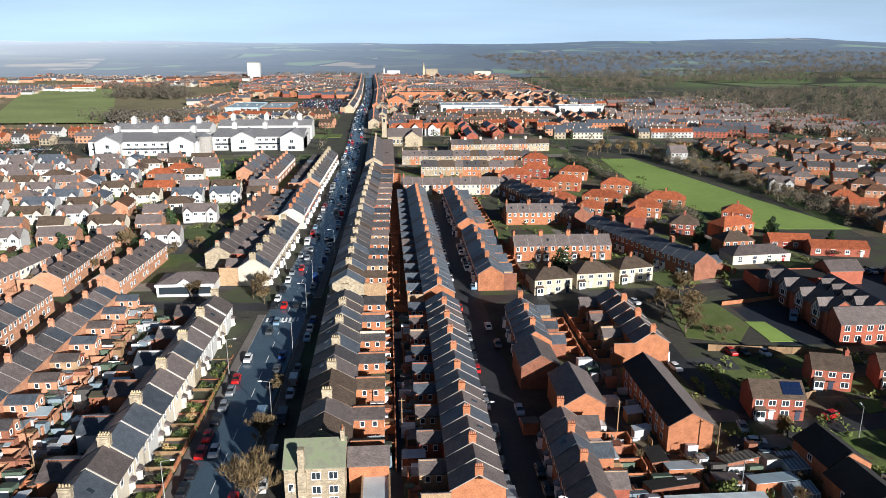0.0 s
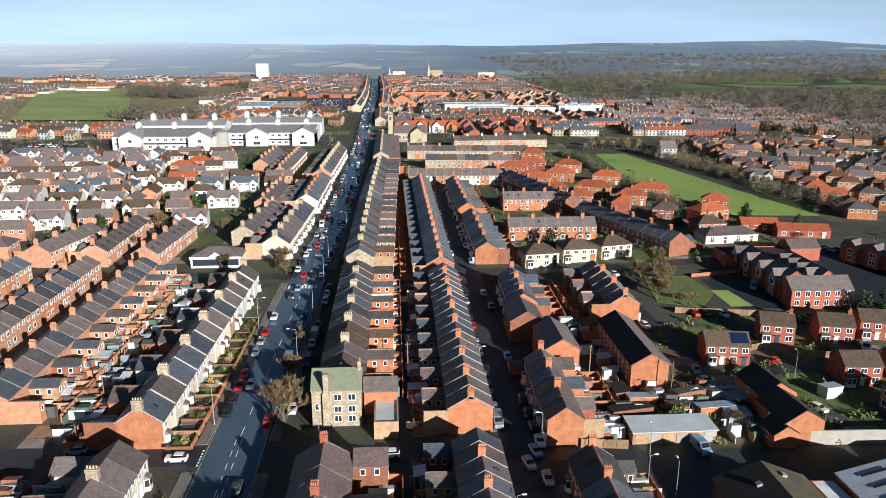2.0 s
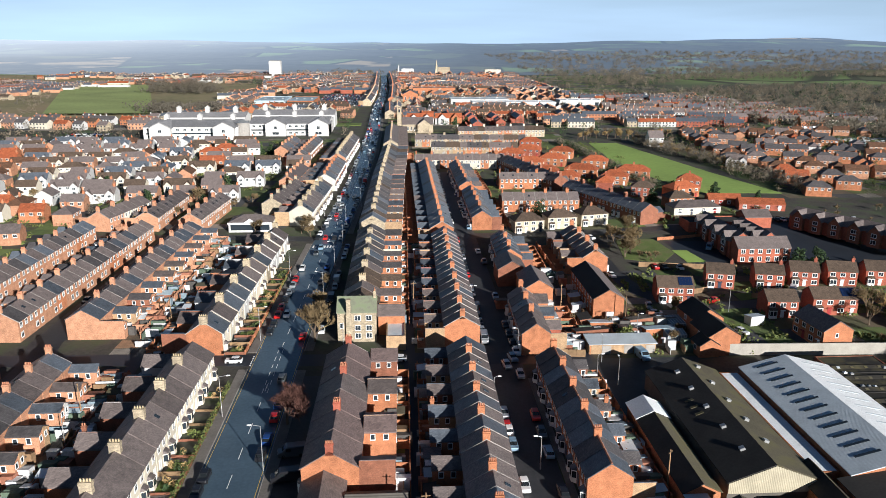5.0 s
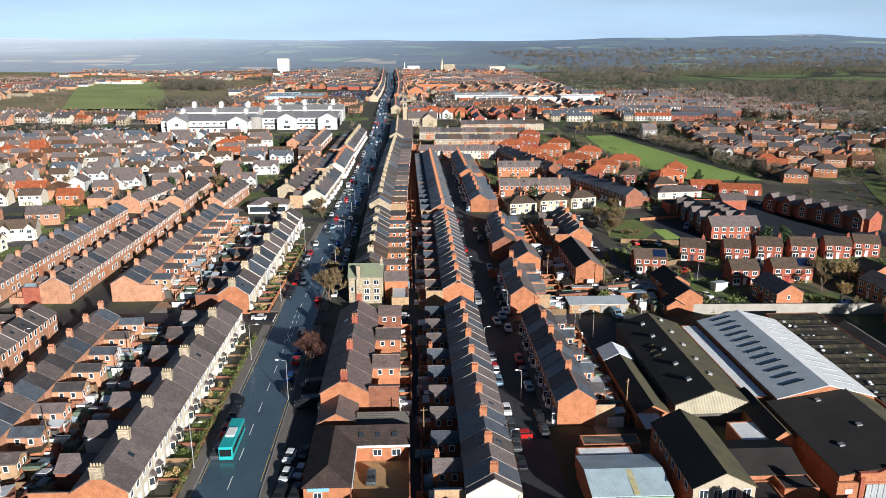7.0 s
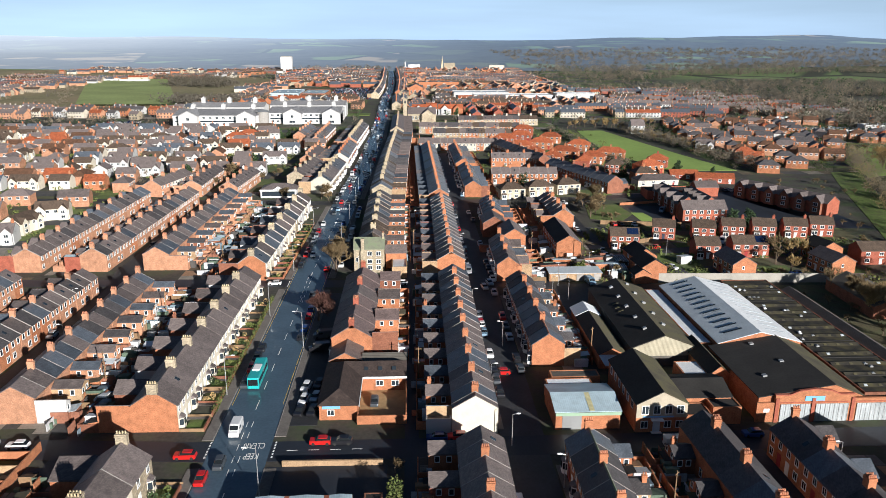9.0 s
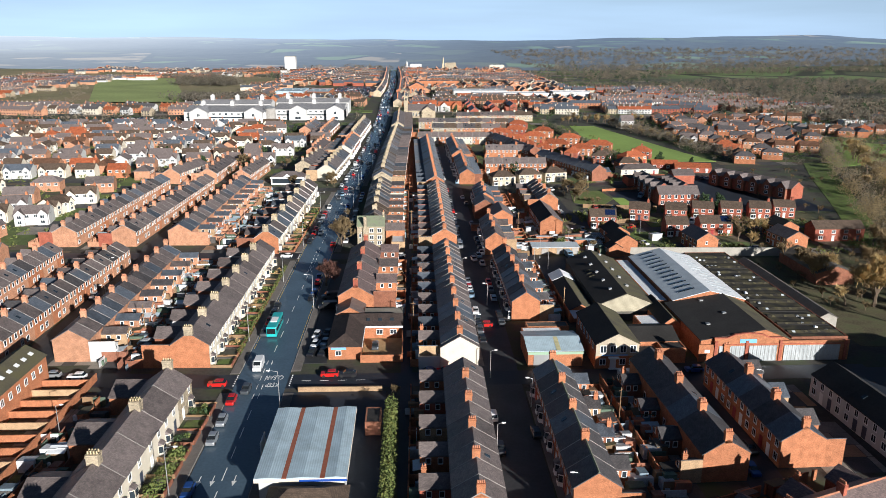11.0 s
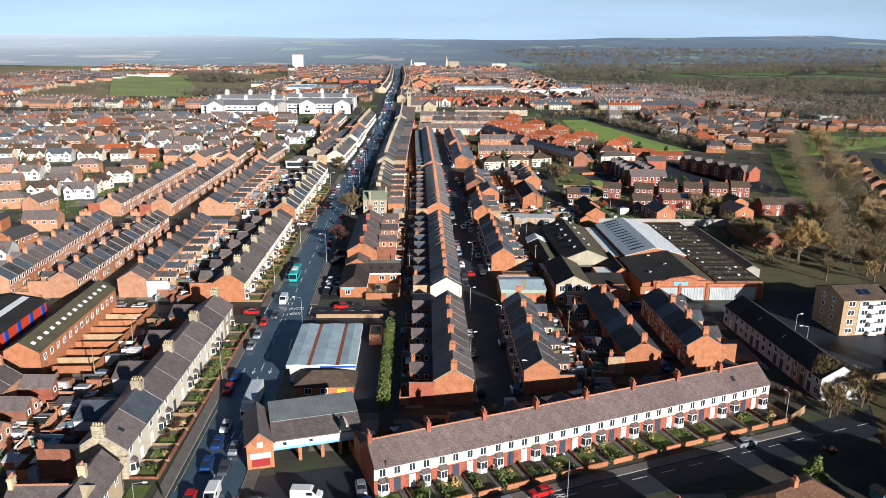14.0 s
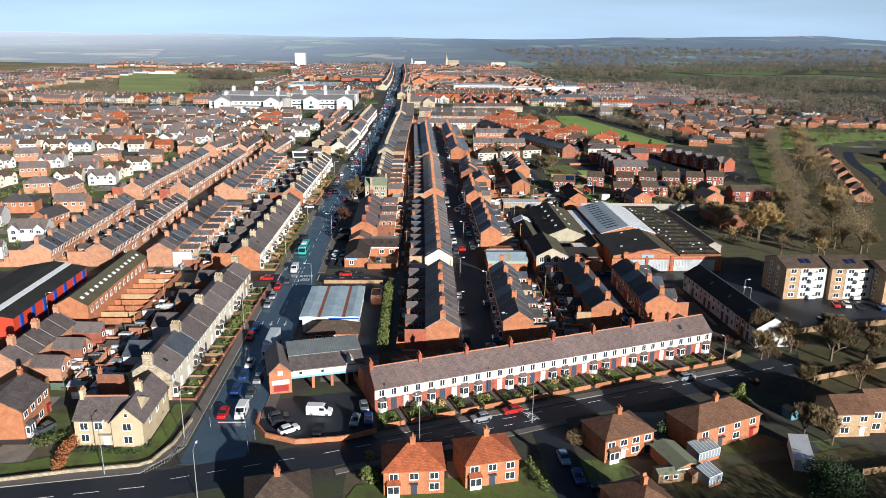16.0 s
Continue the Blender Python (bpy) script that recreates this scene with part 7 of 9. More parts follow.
# orange-roofed houses with white gables, the stone hall and the church up the road
for k, (x, y) in enumerate(((12, 596), (24, 597), (38, 596), (50, 598))):
    gh = thing("gabled_house", "house with bright orange tile roof and white front gable", "house", "orange-roofed houses", pose(x, y, 0))
    part("wall", Shape().box(-6.2, 0, -0.3, 6.2, 9, 6.2), BRICK if k % 3 == 0 else WHITE_WALL, gh)
    part("roof", Shape().along_x(-6.4, 6.4, ramp_profile(9, 6.2, 10.0)), TILE_RED, gh)
    part("front_gable", Shape().along_y(-2.4, 4.5, [(-3.6, -0.3), (3.6, -0.3), (3.6, 6.2), (0, 9.6), (-3.6, 6.2)]), BRICK if k == 3 else WHITE_WALL, gh)
    part("gable_roof", Shape().along_y(-2.7, 5.0, [(-4.0, 5.9), (0, 9.7), (4.0, 5.9), (4.0, 6.1), (0, 10.0), (-4.0, 6.1)]), TILE_RED, gh)
    for z in (1.0, 4.0):
        window(gh, -1.2, z, 2.4, 1.6, -2.4, -1, split=False)
sl = gabled("stone_hall", "large sandstone hall with broad slate roof", "hall", 1.5, 536, 27, 556, 7.0, 12.0, STONE, SLATE, 'X')
part("cross_gable", Shape().along_y(533, 546, [(14, -0.3), (25, -0.3), (25, 7.0), (19.5, 11.0), (14, 7.0)]), STONE, sl)
part("cross_gable_roof", Shape().along_y(532.6, 547, [(13.5, 6.6), (19.5, 11.1), (25.5, 6.6), (25.5, 6.9), (19.5, 11.5), (13.5, 6.9)]), SLATE, sl)
for i in range(4):
    window(sl, 2.6 + i * 2.8, 2.0, 1.4, 3.0, 536, -1, split=False)
ct = thing("church_tower", "slim sandstone church tower with corner pinnacles", "tower")
part("shaft", Shape().box(-3.0, 586, -0.3, 0.8, 589.8, 16.0).box(-3.2, 585.8, 11.5, 1.0, 590.0, 11.9).box(-3.2, 585.8, 15.7, 1.0, 590.0, 16.4), STONE, ct)
for px, py in ((-2.9, 586.1), (0.7, 586.1), (-2.9, 589.7), (0.7, 589.7)):
    part("pinnacle", Shape().tube((px, py, 16.2), (px, py, 18.8), 0.5, 0.08, 4), STONE, ct)
part("belfry_opening", Shape().box(-1.8, 585.72, 12.4, -0.4, 585.84, 14.9), GLASS, ct)
cs = thing("church_spire", "pale stone church spire far off in the town", "church")
part("tower", Shape().box(82.5, 1666.5, -0.3, 87.5, 1671.5, 14), STONE_PALE, cs)
part("spire", Shape().tube((85, 1669, 14), (85, 1669, 31), 2.8, 0.15, 8), STONE_PALE, cs)
part("nave", Shape().along_x(89, 116, [(1664, -0.3), (1676, -0.3), (1676, 9), (1670, 16), (1664, 9)]), STONE, cs)
gb = gabled("brick_hall", "tall red brick hall with gable towards the town", "hall", 3, 850, 22, 880, 10.0, 15.0, BRICK, SLATE, 'Y')
for i in range(3):
    window(gb, 5.5 + i * 5.2, 3.0, 1.8, 4.0, 850, -1, split=False)
cu = thing("town_hall", "white building with a domed turret in the town", "building")
part("wall", Shape().box(-6, 1600, -0.3, 10, 1614, 9), WHITE_WALL, cu)
part("turret", Shape().tube((-3, 1603, 9), (-3, 1603, 16), 1.8, 1.8, 8).tube((-3, 1603, 16), (-3, 1603, 22), 2.0, 0.2, 8), WHITE_WALL, cu)

# ---- the far town, street upon street ----
FAR_WINDOW = glass("far_window_glass", (0.05, 0.06, 0.07), 0.2)


def road_x(y):
    """The middle of the main road at a given distance up the town."""
    for (ax, ay), (bx, by) in zip(MAIN, MAIN[1:]):
        if ay <= y <= by:
            return ax + (bx - ax) * (y - ay) / (by - ay)
    return MAIN[-1][0]


def town_free(x, y):
    """True where the far town has houses: off the road, the works, the field, the car parks and the woods."""
    if abs(x - road_x(y)) < 24 or (-215 < x < -40 and y < 615) or (-30 < x < 66 and y < 622):
        return False
    if x < -225 and 640 < y < 1200 and x > -500:
        return False
    if (-180 < x < -34 and 768 < y < 1010) or (50 < x < 250 and 752 < y < 846) or (0 < x < 26 and 845 < y < 885):
        return False
    if (x > 240 and y > 905) or (x > 430 - (y - 560) * 0.1):
        return False
    return not (x < -230 and y > 1200 and noise.noise(Vector((x * 0.01, y * 0.01, 1.5))) > -0.05)


def far_town():
    """Streets of short terraces, block by block, each block with its own run and mix of brick, stone and render."""
    r = random.Random(77)
    groups = {}

    def put(kind, mat, shape):
        groups.setdefault((kind, mat.name), [Shape(), mat])[0].add(shape.v, shape.f)

    for bx in range(-700, 440, 92):
        for by in range(560, 1560, 80):
            turn = r.choice((0, 0, 4, 90, 90, -14, 12, 78))
            main_wall = r.choice((BRICK, BRICK_PALE, BRICK_RED, STONE, BRICK_PALE))
            main_roof = r.choice((SLATE, SLATE, SLATE_BLUE, TILE_BROWN, SLATE_DARK))
            if bx > 290 and by < 800:
                main_wall, main_roof, turn = BRICK_RED, r.choice((SLATE, TILE_RED)), 8
            c, sn = math.cos(radians(turn)), math.sin(radians(turn))
            for v in (-33, -11, 11, 33):
                u = -46.0 + r.uniform(0, 8)
                while u < 44:
                    w = r.choice((9.0, 12.0, 17.0, 24.0, 34.0))
                    x, y = bx + 46 + (u + w / 2) * c - v * sn, by + 40 + (u + w / 2) * sn + v * c
                    u += w + r.choice((1.5, 3.0, 6.0, 14.0))
                    if not town_free(x, y) or r.random() < 0.12:
                        continue
                    wall = main_wall if r.random() < 0.62 else r.choice((BRICK, BRICK_PALE, CREAM, WHITE_WALL, STONE))
                    roof = main_roof if r.random() < 0.7 else r.choice((SLATE, SLATE_BLUE, TILE_BROWN, TILE_RED, SLATE_DARK))
                    m = pose(x, y, land(x, y), 0, 0, turn + r.uniform(-2, 2))
                    d, e = r.uniform(7.5, 9.0), r.uniform(4.8, 5.8)
                    t = e + r.uniform(2.3, 3.0)
                    a = Shape().along_x(-w / 2, w / 2, [(0, -1), (d, -1), (d, e), (d / 2, t - 0.02), (0, e)])
                    for i in range(max(1, int(w // 6))):
                        cx = -w / 2 + 0.8 + i * 6
                        a.box(cx - 0.4, d / 2 - 0.5, t - 0.5, cx + 0.4, d / 2 + 0.5, t + 1.2)
                    if w > 10:
                        for i in range(int(w // 6)):
                            if r.random() < 0.7:
                                cx = -w / 2 + 1 + i * 6
                                a.along_y(d - 0.1, d + 4.5, [(cx, -1), (cx + 2.8, -1), (cx + 2.8, e - 2.0), (cx, e - 0.9)])
                    put("far_walls", wall, a.moved(m))
                    put("far_roofs", roof, Shape().along_x(-w / 2 - 0.1, w / 2 + 0.1, ramp_profile(d, e, t)).moved(m))
                    if y < 900:
                        g = Shape()
                        for i in range(int(w // 3)):
                            for z in (0.9, e - 1.7):
                                g.box(-w / 2 + 0.8 + i * 3, -0.06, z, -w / 2 + 2.0 + i * 3, 0.02, z + 1.3)
                        put("far_windows", FAR_WINDOW, g.moved(m))
    town = thing("far_town_houses", "crowded brick and slate houses of the distant town", "houses", kind="stuff")
    for (k, _), (s, mat) in groups.items():
        tagged(part(k, s, mat, town), kind="stuff")


for p0, p1, n, wall, walls, seed in (((-34.5, 800), (-33.0, 905), 15, STONE_PALE, (CREAM, STONE_PALE, STONE_PALE, BRICK_PALE), 70), ((-33.0, 915), (-33.6, 1085), 24, STONE_PALE, (CREAM, STONE_PALE, BRICK_PALE), 71), ((-34.4, 1100), (-39.0, 1350), 34, BRICK_PALE, (BRICK_PALE, CREAM, BRICK), 72), ((-39.6, 1360), (-44.0, 1560), 26, BRICK_PALE, (BRICK_PALE, CREAM, BRICK), 76),
                                     ((-16.6, 770), (-15.4, 650), 16, BRICK, (BRICK, STONE, CREAM), 73), ((-15.4, 1085), (-15.0, 830), 34, BRICK, (BRICK, BRICK_PALE, CREAM), 74), ((-21.0, 1350), (-15.8, 1100), 34, BRICK, (BRICK, BRICK_PALE, WHITE_WALL), 75), ((-27.0, 1560), (-21.4, 1360), 26, BRICK, (BRICK, BRICK_PALE, CREAM), 77)):
    row_of_houses(p0, p1, n, 9.5, 6.0, 9.2, wall, SLATE, "terraced town house or shop with slate roof", "far along the main road", lod=0, ext=5, seed=seed, walls=walls, roofs=(SLATE, SLATE_BLUE, TILE_BROWN), joined=True)
far_town()

# ---- trees, hedges and bushes ----
def bare_tree_mesh(seed, height, spread, twig, name="crown", depth=5, tidy=0.0, sprays=5):
    """Trunk and limbs as one mesh, the fine branches of the crown as another."""
    r = random.Random(seed)
    limbs, twigs = Shape(), Shape()

    def spray(p, d, length):
        e = (d + Vector((r.uniform(-1, 1), r.uniform(-1, 1), r.uniform(-0.4, 0.9))) * 0.9).normalized()
        t = p + e * length * r.uniform(0.7, 1.5)
        sd = e.cross(Vector((0.3, 0.1, 1))).normalized() * 0.04
        twigs.add([tuple(p - sd), tuple(p + sd), tuple(t)], [(0, 1, 2)])

    def grow(p, d, length, radius, level):
        q = p + d * length
        if level <= 1:
            limbs.tube(tuple(p), tuple(q), radius, radius * 0.68, 5)
        else:
            twigs.tube(tuple(p), tuple(q), radius, radius * 0.68, 3)
            del twigs.f[-2:]
        if level >= 2:
            for _ in range(sprays):
                spray(p.lerp(q, r.random()), d, max(0.7, length * 0.8))
        if level >= depth:
            for _ in range(sprays):
                spray(q, d, max(0.6, length))
            return
        for _ in range(r.choice((3, 4, 4)) if level < 3 else r.choice((2, 3, 3))):
            e = Vector((r.uniform(-1, 1), r.uniform(-1, 1), r.uniform(-0.15, 0.6)))
            e = (d * (0.75 + tidy) + e * spread).normalized()
            grow(p + d * length * r.uniform(0.55, 1.0), e, length * r.uniform(0.6, 0.8), radius * 0.55, level + 1)

    grow(Vector((0, 0, -0.3)), Vector((r.uniform(-0.06, 0.06), r.uniform(-0.06, 0.06), 1)).normalized(), height * 0.27, height * 0.026, 0)
    return limbs.mesh("trunk", BARK), twigs.mesh(name, twig)


def leafy(shape, cx, cy, cz, rx, ry, rz, n, size, r):
    """Scatters n leaf sprays through a rounded volume."""
    for _ in range(n):
        v = Vector((r.gauss(0, 1), r.gauss(0, 1), r.gauss(0, 1))).normalized() * (r.random() ** 0.3)
        c = Vector((cx + v.x * rx, cy + v.y * ry, cz + v.z * rz))
        a = Vector((r.gauss(0, 1), r.gauss(0, 1), r.gauss(0, 0.6))).normalized() * size * r.uniform(0.6, 1.3)
        b = a.cross(Vector((r.gauss(0, 1), r.gauss(0, 1), r.gauss(0, 1)))).normalized() * size * r.uniform(0.5, 1.0)
        shape.add([tuple(c - a), tuple(c + b), tuple(c + a), tuple(c - b)], [(0, 1, 2, 3)])


TREES = [bare_tree_mesh(s, h, sp, mt, sprays=n) for s, h, sp, mt, n in ((3, 10.0, 0.85, TWIG, 5), (8, 9.0, 0.75, TWIG, 5), (14, 8.0, 0.95, TWIG_RED, 6), (21, 9.0, 0.8, TWIG_GOLD, 9), (27, 9.5, 0.95, TWIG_GOLD, 15))]


def bare_tree(x, y, kind, size, label, group="bare trees", z=0.0, yaw=None):
    t = thing("tree", label, "tree", group, pose(x, y, z, 0, 0, (x * 37 + y * 13) % 360))
    t.scale = (size, size, size)
    a, b = new("trunk", TREES[kind][0]), new("crown", TREES[kind][1])
    a.parent = b.parent = t
    return t


bare_tree(-22.6, 97.6, 0, 1.5, "large bare tree in the front garden")
bare_tree(-23.6, 56.2, 2, 1.6, "reddish bare street tree by the road")
bare_tree(-23.4, 118.4, 0, 0.9, "bare street tree beside the road")
bare_tree(-23.0, 140, 1, 0.7, "bare street tree beside the road")
rnd = random.Random(31)
for x, y, k, s_ in ((79, 168, 1, 1.2), (82, 172, 1, 1.1), (85, 180, 0, 1.1), (80, 186, 1, 1.3), (88, 196, 0, 1.2), (78, 114, 3, 0.75), (72, 97, 1, 0.6), (68, 92, 0, 0.5), (134, 33, 4, 2.4), (128, 54, 0, 1.4), (131, 62, 1, 1.5), (164, 72, 0, 1.7), (152, 64, 1, 1.6), (138, 40, 1, 1.3), (158, 38, 0, 1.5),
                  (172, 92, 1, 1.5), (176, 56, 0, 1.6), (168, 20, 1, 1.4), (150, 20, 0, 1.4), (89.5, -86.8, 0, 0.9), (104.2, -71.2, 0, 1.5), (113, -71, 1, 1.5), (102.5, -85.7, 1, 1.1), (88, -70, 0, 1.0), (82, -64, 2, 0.8), (126, -66, 0, 1.5), (97, -66, 1, 1.3), (84, -108, 1, 1.2), (80.5, -104.5, 0, 0.9), (120, -82, 1, 1.5), (137, -74, 0, 1.5), (92, -60, 0, 1.2), (110, -58, 1, 1.3),
                  (38, -104, 1, 0.55), (80, -85, 2, 0.5), (-58, 205, 1, 1.0), (-40, 205, 1, 1.0), (-38, 210, 0, 0.9), (-36, 200, 1, 0.8), (-95, 262, 0, 1.1), (-70, 262, 1, 0.9), (-2.5, -112.5, 3, 0.4), (-41, -72, 2, 0.45), (-41.5, -76, 2, 0.4), (-1.8, -16, 1, 0.5)):
    bare_tree(x, y, k, s_, {0: "bare brown tree with spreading limbs", 1: "bare grey-brown tree with fine twigs", 2: "reddish bare tree with upright twigs", 3: "golden bare tree with dense twigs", 4: "huge golden-brown tree with a dense round crown"}[k])
LOW = [bare_tree_mesh(40 + k, 10.0, 0.8, mt, depth=4, sprays=3) for k, mt in enumerate((TWIG, TWIG, TWIG_GOLD))]
LOW_FLAT = [[(nm, mt, np.array([tuple(v.co) for v in me.vertices]), [tuple(p.vertices) for p in me.polygons]) for nm, me, mt in (("trunks", lo[0], BARK), ("crowns", lo[1], (TWIG, TWIG, TWIG_GOLD)[k]))] for k, lo in enumerate(LOW)]
belt = []


def belt_tree(x, y, size):
    k = rnd.choice((0, 1, 2, 2))
    belt.append((LOW_FLAT[k], pose(x, y, land(x, y), 0, 0, rnd.uniform(0, 360)) @ Matrix.Scale(size, 4), {}))


for k in range(34):
    y = rnd.uniform(40, 330)
    belt_tree(148 + (y - 15) * 0.475 + rnd.gauss(0, 4), y - 25, rnd.uniform(1.3, 2.0))
for k in range(56):
    t_ = rnd.random()
    if k % 3:
        belt_tree(174 + 30 * t_ + abs(rnd.gauss(0, 7)), 476 - 195 * t_, rnd.uniform(0.6, 1.1))
    else:
        belt_tree(rnd.uniform(128, 215), rnd.uniform(480, 502), rnd.uniform(1.0, 1.5))
# unseen trees south of the gardens, added to shade them
for k in range(38):
    belt_tree(rnd.uniform(66, 150), rnd.uniform(-186, -156), rnd.uniform(1.3, 1.8))
# more trees added off the south-eastern edge for their shade
for k in range(34):
    belt_tree(rnd.uniform(105, 190), rnd.uniform(-150, -112), rnd.uniform(1.0, 1.5))
for k in range(14):
    belt_tree(rnd.uniform(122, 150), rnd.uniform(14, 112), rnd.uniform(0.9, 1.5))
for k in range(40):
    belt_tree(rnd.uniform(195, 400), rnd.uniform(285, 490), rnd.uniform(0.5, 1.0))
for k in range(60):
    x, y = rnd.uniform(-330, -55), rnd.uniform(300, 480)
    if clear(x, y):
        belt_tree(x, y, rnd.uniform(0.4, 0.8))
SCRUB = [bare_tree_mesh(60 + k, 6.0, 1.1, TWIG, depth=3, sprays=4) for k in range(2)]
SCRUB_FLAT = [[(nm, mt, np.array([tuple(v.co) for v in me.vertices]), [tuple(p.vertices) for p in me.polygons]) for nm, me, mt in (("trunks", lo[0], BARK), ("crowns", lo[1], TWIG))] for lo in SCRUB]
for x0, y0, x1, y1, n in ((82, -92, 200, -52, 110), (118, 20, 165, 90, 60), (84, -70, 100, -62, 16), (160, 100, 260, 240, 80), (46, 93, 72, 108, 16), (76, 160, 90, 196, 16)):
    for k in range(n):
        x, y = rnd.uniform(x0, x1), rnd.uniform(y0, y1)
        if x1 > 190 and y1 < 0 and y > -95 + (x - 36) * 0.35 - 2 and y < -70 + (x - 36) * 0.35:
            continue
        belt.append((SCRUB_FLAT[k % 2], pose(x, y, 0, 0, 0, rnd.uniform(0, 360)) @ Matrix.Scale(rnd.uniform(0.4, 1.0), 4), {}))
for k in range(340):
    x, y = (rnd.uniform(-330, -55), rnd.uniform(222, 480)) if k < 240 else (rnd.uniform(190, 400), rnd.uniform(300, 520))
    if clear(x, y):
        belt.append((SCRUB_FLAT[k % 2], pose(x, y, land(x, y), 0, 0, rnd.uniform(0, 360)) @ Matrix.Scale(rnd.uniform(0.6, 1.2), 4), {}))
join(belt, "tree_belts", "belts of bare winter trees round the fields, with unseen shade trees southwards", "trees")
for k in range(24):
    x, y = rnd.uniform(-260, -55), rnd.uniform(205, 300)
    if clear(x, y):
        bare_tree(x, y, rnd.choice((0, 1, 1, 2)), rnd.uniform(0.5, 0.95), "small bare garden tree", "garden trees")

def evergreen(x, y, h, w, label, mat=None, seed=1):
    r = random.Random(seed)
    t = thing("conifer", label, "tree", "evergreens", pose(x, y, 0))
    part("trunk", Shape().tube((0, 0, -0.2), (0, 0, h * 0.8), 0.2, 0.05, 6), BARK, t)
    s = Shape()
    for k in range(9):
        f = k / 8
        leafy(s, r.uniform(-0.15, 0.15) * w, r.uniform(-0.15, 0.15) * w, 0.6 + f * (h - 1.0), w * 0.5 * (1.05 - 0.8 * f), w * 0.5 * (1.05 - 0.8 * f), h * 0.13, int(170 * (1.1 - f)) + 30, 0.32, r)
    part("crown", s, mat or CONIFER, t)


evergreen(60, 229, 7.5, 8, "dark evergreen tree before the brick terrace", seed=1)
evergreen(133.5, 152, 7, 8, "dark round evergreen tree by the school", seed=2)
evergreen(140.5, 152, 7, 8, "dark round evergreen tree by the school", seed=3)
evergreen(57, 88.5 + 6, 4, 6, "dense dark shrub behind the garages", HEDGE, 4)
big = thing("conifer", "large dark evergreen bush in a garden", "tree", "evergreens", pose(75.8, -123.5, 0))
part("trunk", Shape().tube((0, 0, -0.2), (0, 0, 5.4), 0.3, 0.08, 6), BARK, big)
bc, br_ = Shape(), random.Random(5)
for k in range(16):
    a, q = k * 2.4, 3.6 * (k / 16) ** 0.5
    leafy(bc, math.cos(a) * q, math.sin(a) * q, br_.uniform(2.2, 4.6) - q * 0.35, 2.3, 2.3, 2.0, 520, 0.17, br_)
part("crown", bc, CONIFER, big)
bush = thing("shrub", "brown leafless shrub beside the house", "shrub", "", pose(36.2, -106.5, 0))
bt = Shape()
leafy(bt, 0, 0, 1.5, 2.2, 1.8, 1.6, 900, 0.16, random.Random(8))
part("crown", bt, TWIG, bush)
evergreen(-1.8, -117.5, 3, 4, "yellow-green garden shrub beside the road", HEDGE, 6)
for k, (x, y) in enumerate(((-150, 300), (-118, 262), (-205, 420), (-90, 300), (-88, 420), (-95, 424), (-120, 440), (155, 270), (148, 255), (120, 258), (165, 246), (60, 600), (50, 595))):
    evergreen(x, y, 7, 6, "dark evergreen garden tree", seed=10 + k)


def hedge(pts, width, height, label, mat=None, seed=1, density=26):
    """A clipped hedge: a dense core of leaf sprays along a line."""
    r = random.Random(seed)
    s = Shape()
    for (ax, ay), (bx, by) in zip(pts, pts[1:]):
        n = max(1, int(math.hypot(bx - ax, by - ay)))
        for i in range(n):
            f = (i + 0.5) / n
            hh = height * r.uniform(0.85, 1.12)
            leafy(s, ax + (bx - ax) * f, ay + (by - ay) * f, hh * 0.5, width * 0.62, 0.72, hh * 0.55, int(density * max(1.0, height / 1.5)), 0.2, r)
    ob = new("hedge", s.mesh("hedge", mat or HEDGE))
    return tagged(ob, label, "hedge", "hedges")


hedge([(-1.9, -63.5), (-1.7, -23)], 2.4, 4.2, "tall clipped green conifer hedge", HEDGE, 1, 44)
hedge([(-38.9, 6), (-38.8, 74)], 0.9, 1.5, "clipped garden hedge along the footway", HEDGE, 2)
hedge([(-40.5, -52), (-39.5, -38)], 2.6, 2.4, "overgrown green and brown garden hedge", HEDGE, 3, 40)
hedge([(-38.6, 100), (-37.6, 150)], 0.8, 1.1, "low garden hedge along the footway", HEDGE, 4, 18)
hedge([(-56.0, -104.6), (-57.0, -107.5), (-56.4, -111.0), (-55.4, -114.6)], 2.0, 2.2, "copper-brown beech hedge beside the stone house", material("beech_leaves", (0.34, 0.12, 0.04), 0.9, 0.3, 0.8, 6, 0.3, tint=(0.24, 0.10, 0.04)), 5, 70)
hedge([(-63.5, -106.5), (-58.8, -103.2)], 1.8, 1.8, "rough green and brown garden shrubs", HEDGE, 15, 40)
hedge([(-54.8, -107.6), (-44.2, -108.6), (-42.6, -105.0)], 0.8, 0.9, "low clipped shrubs before the stone house", CONIFER, 16, 30)
setting("garden_wall", ribbon([(-72, -117.6), (-63.9, -116.6), (-53.7, -114.3), (-42.5, -112.6), (-40.6, -111.4), (-38.6, -105.4), (-37.8, -96.7)], 0.4, -0.3, 0.7), STONE, "low pale stone garden wall along the footway", "wall")
# unseen row, added only to throw shade over the garden lawns
hedge([(58, -146), (84, -142), (112, -138)], 3.0, 9.5, "tall unseen conifer hedge added to shade the gardens", CONIFER, 17, 60)
# two hedges added in the gaps to shade the road beyond
hedge([(55.2, -101.5), (52.4, -104.5)], 1.6, 3.0, "dark hedge added between the houses for shade", CONIFER, 18, 60)
hedge([(39.5, -106.0), (37.5, -103.0)], 1.6, 2.6, "dark hedge added before the house for shade", CONIFER, 19, 60)
evergreen(73.0, -91.5, 4.5, 4.5, "rounded olive green bush beside the road", HEDGE, 20)
hedge([(26, -113), (28, -122)], 1.2, 1.8, "green garden hedge beside the drive", HEDGE, 6)
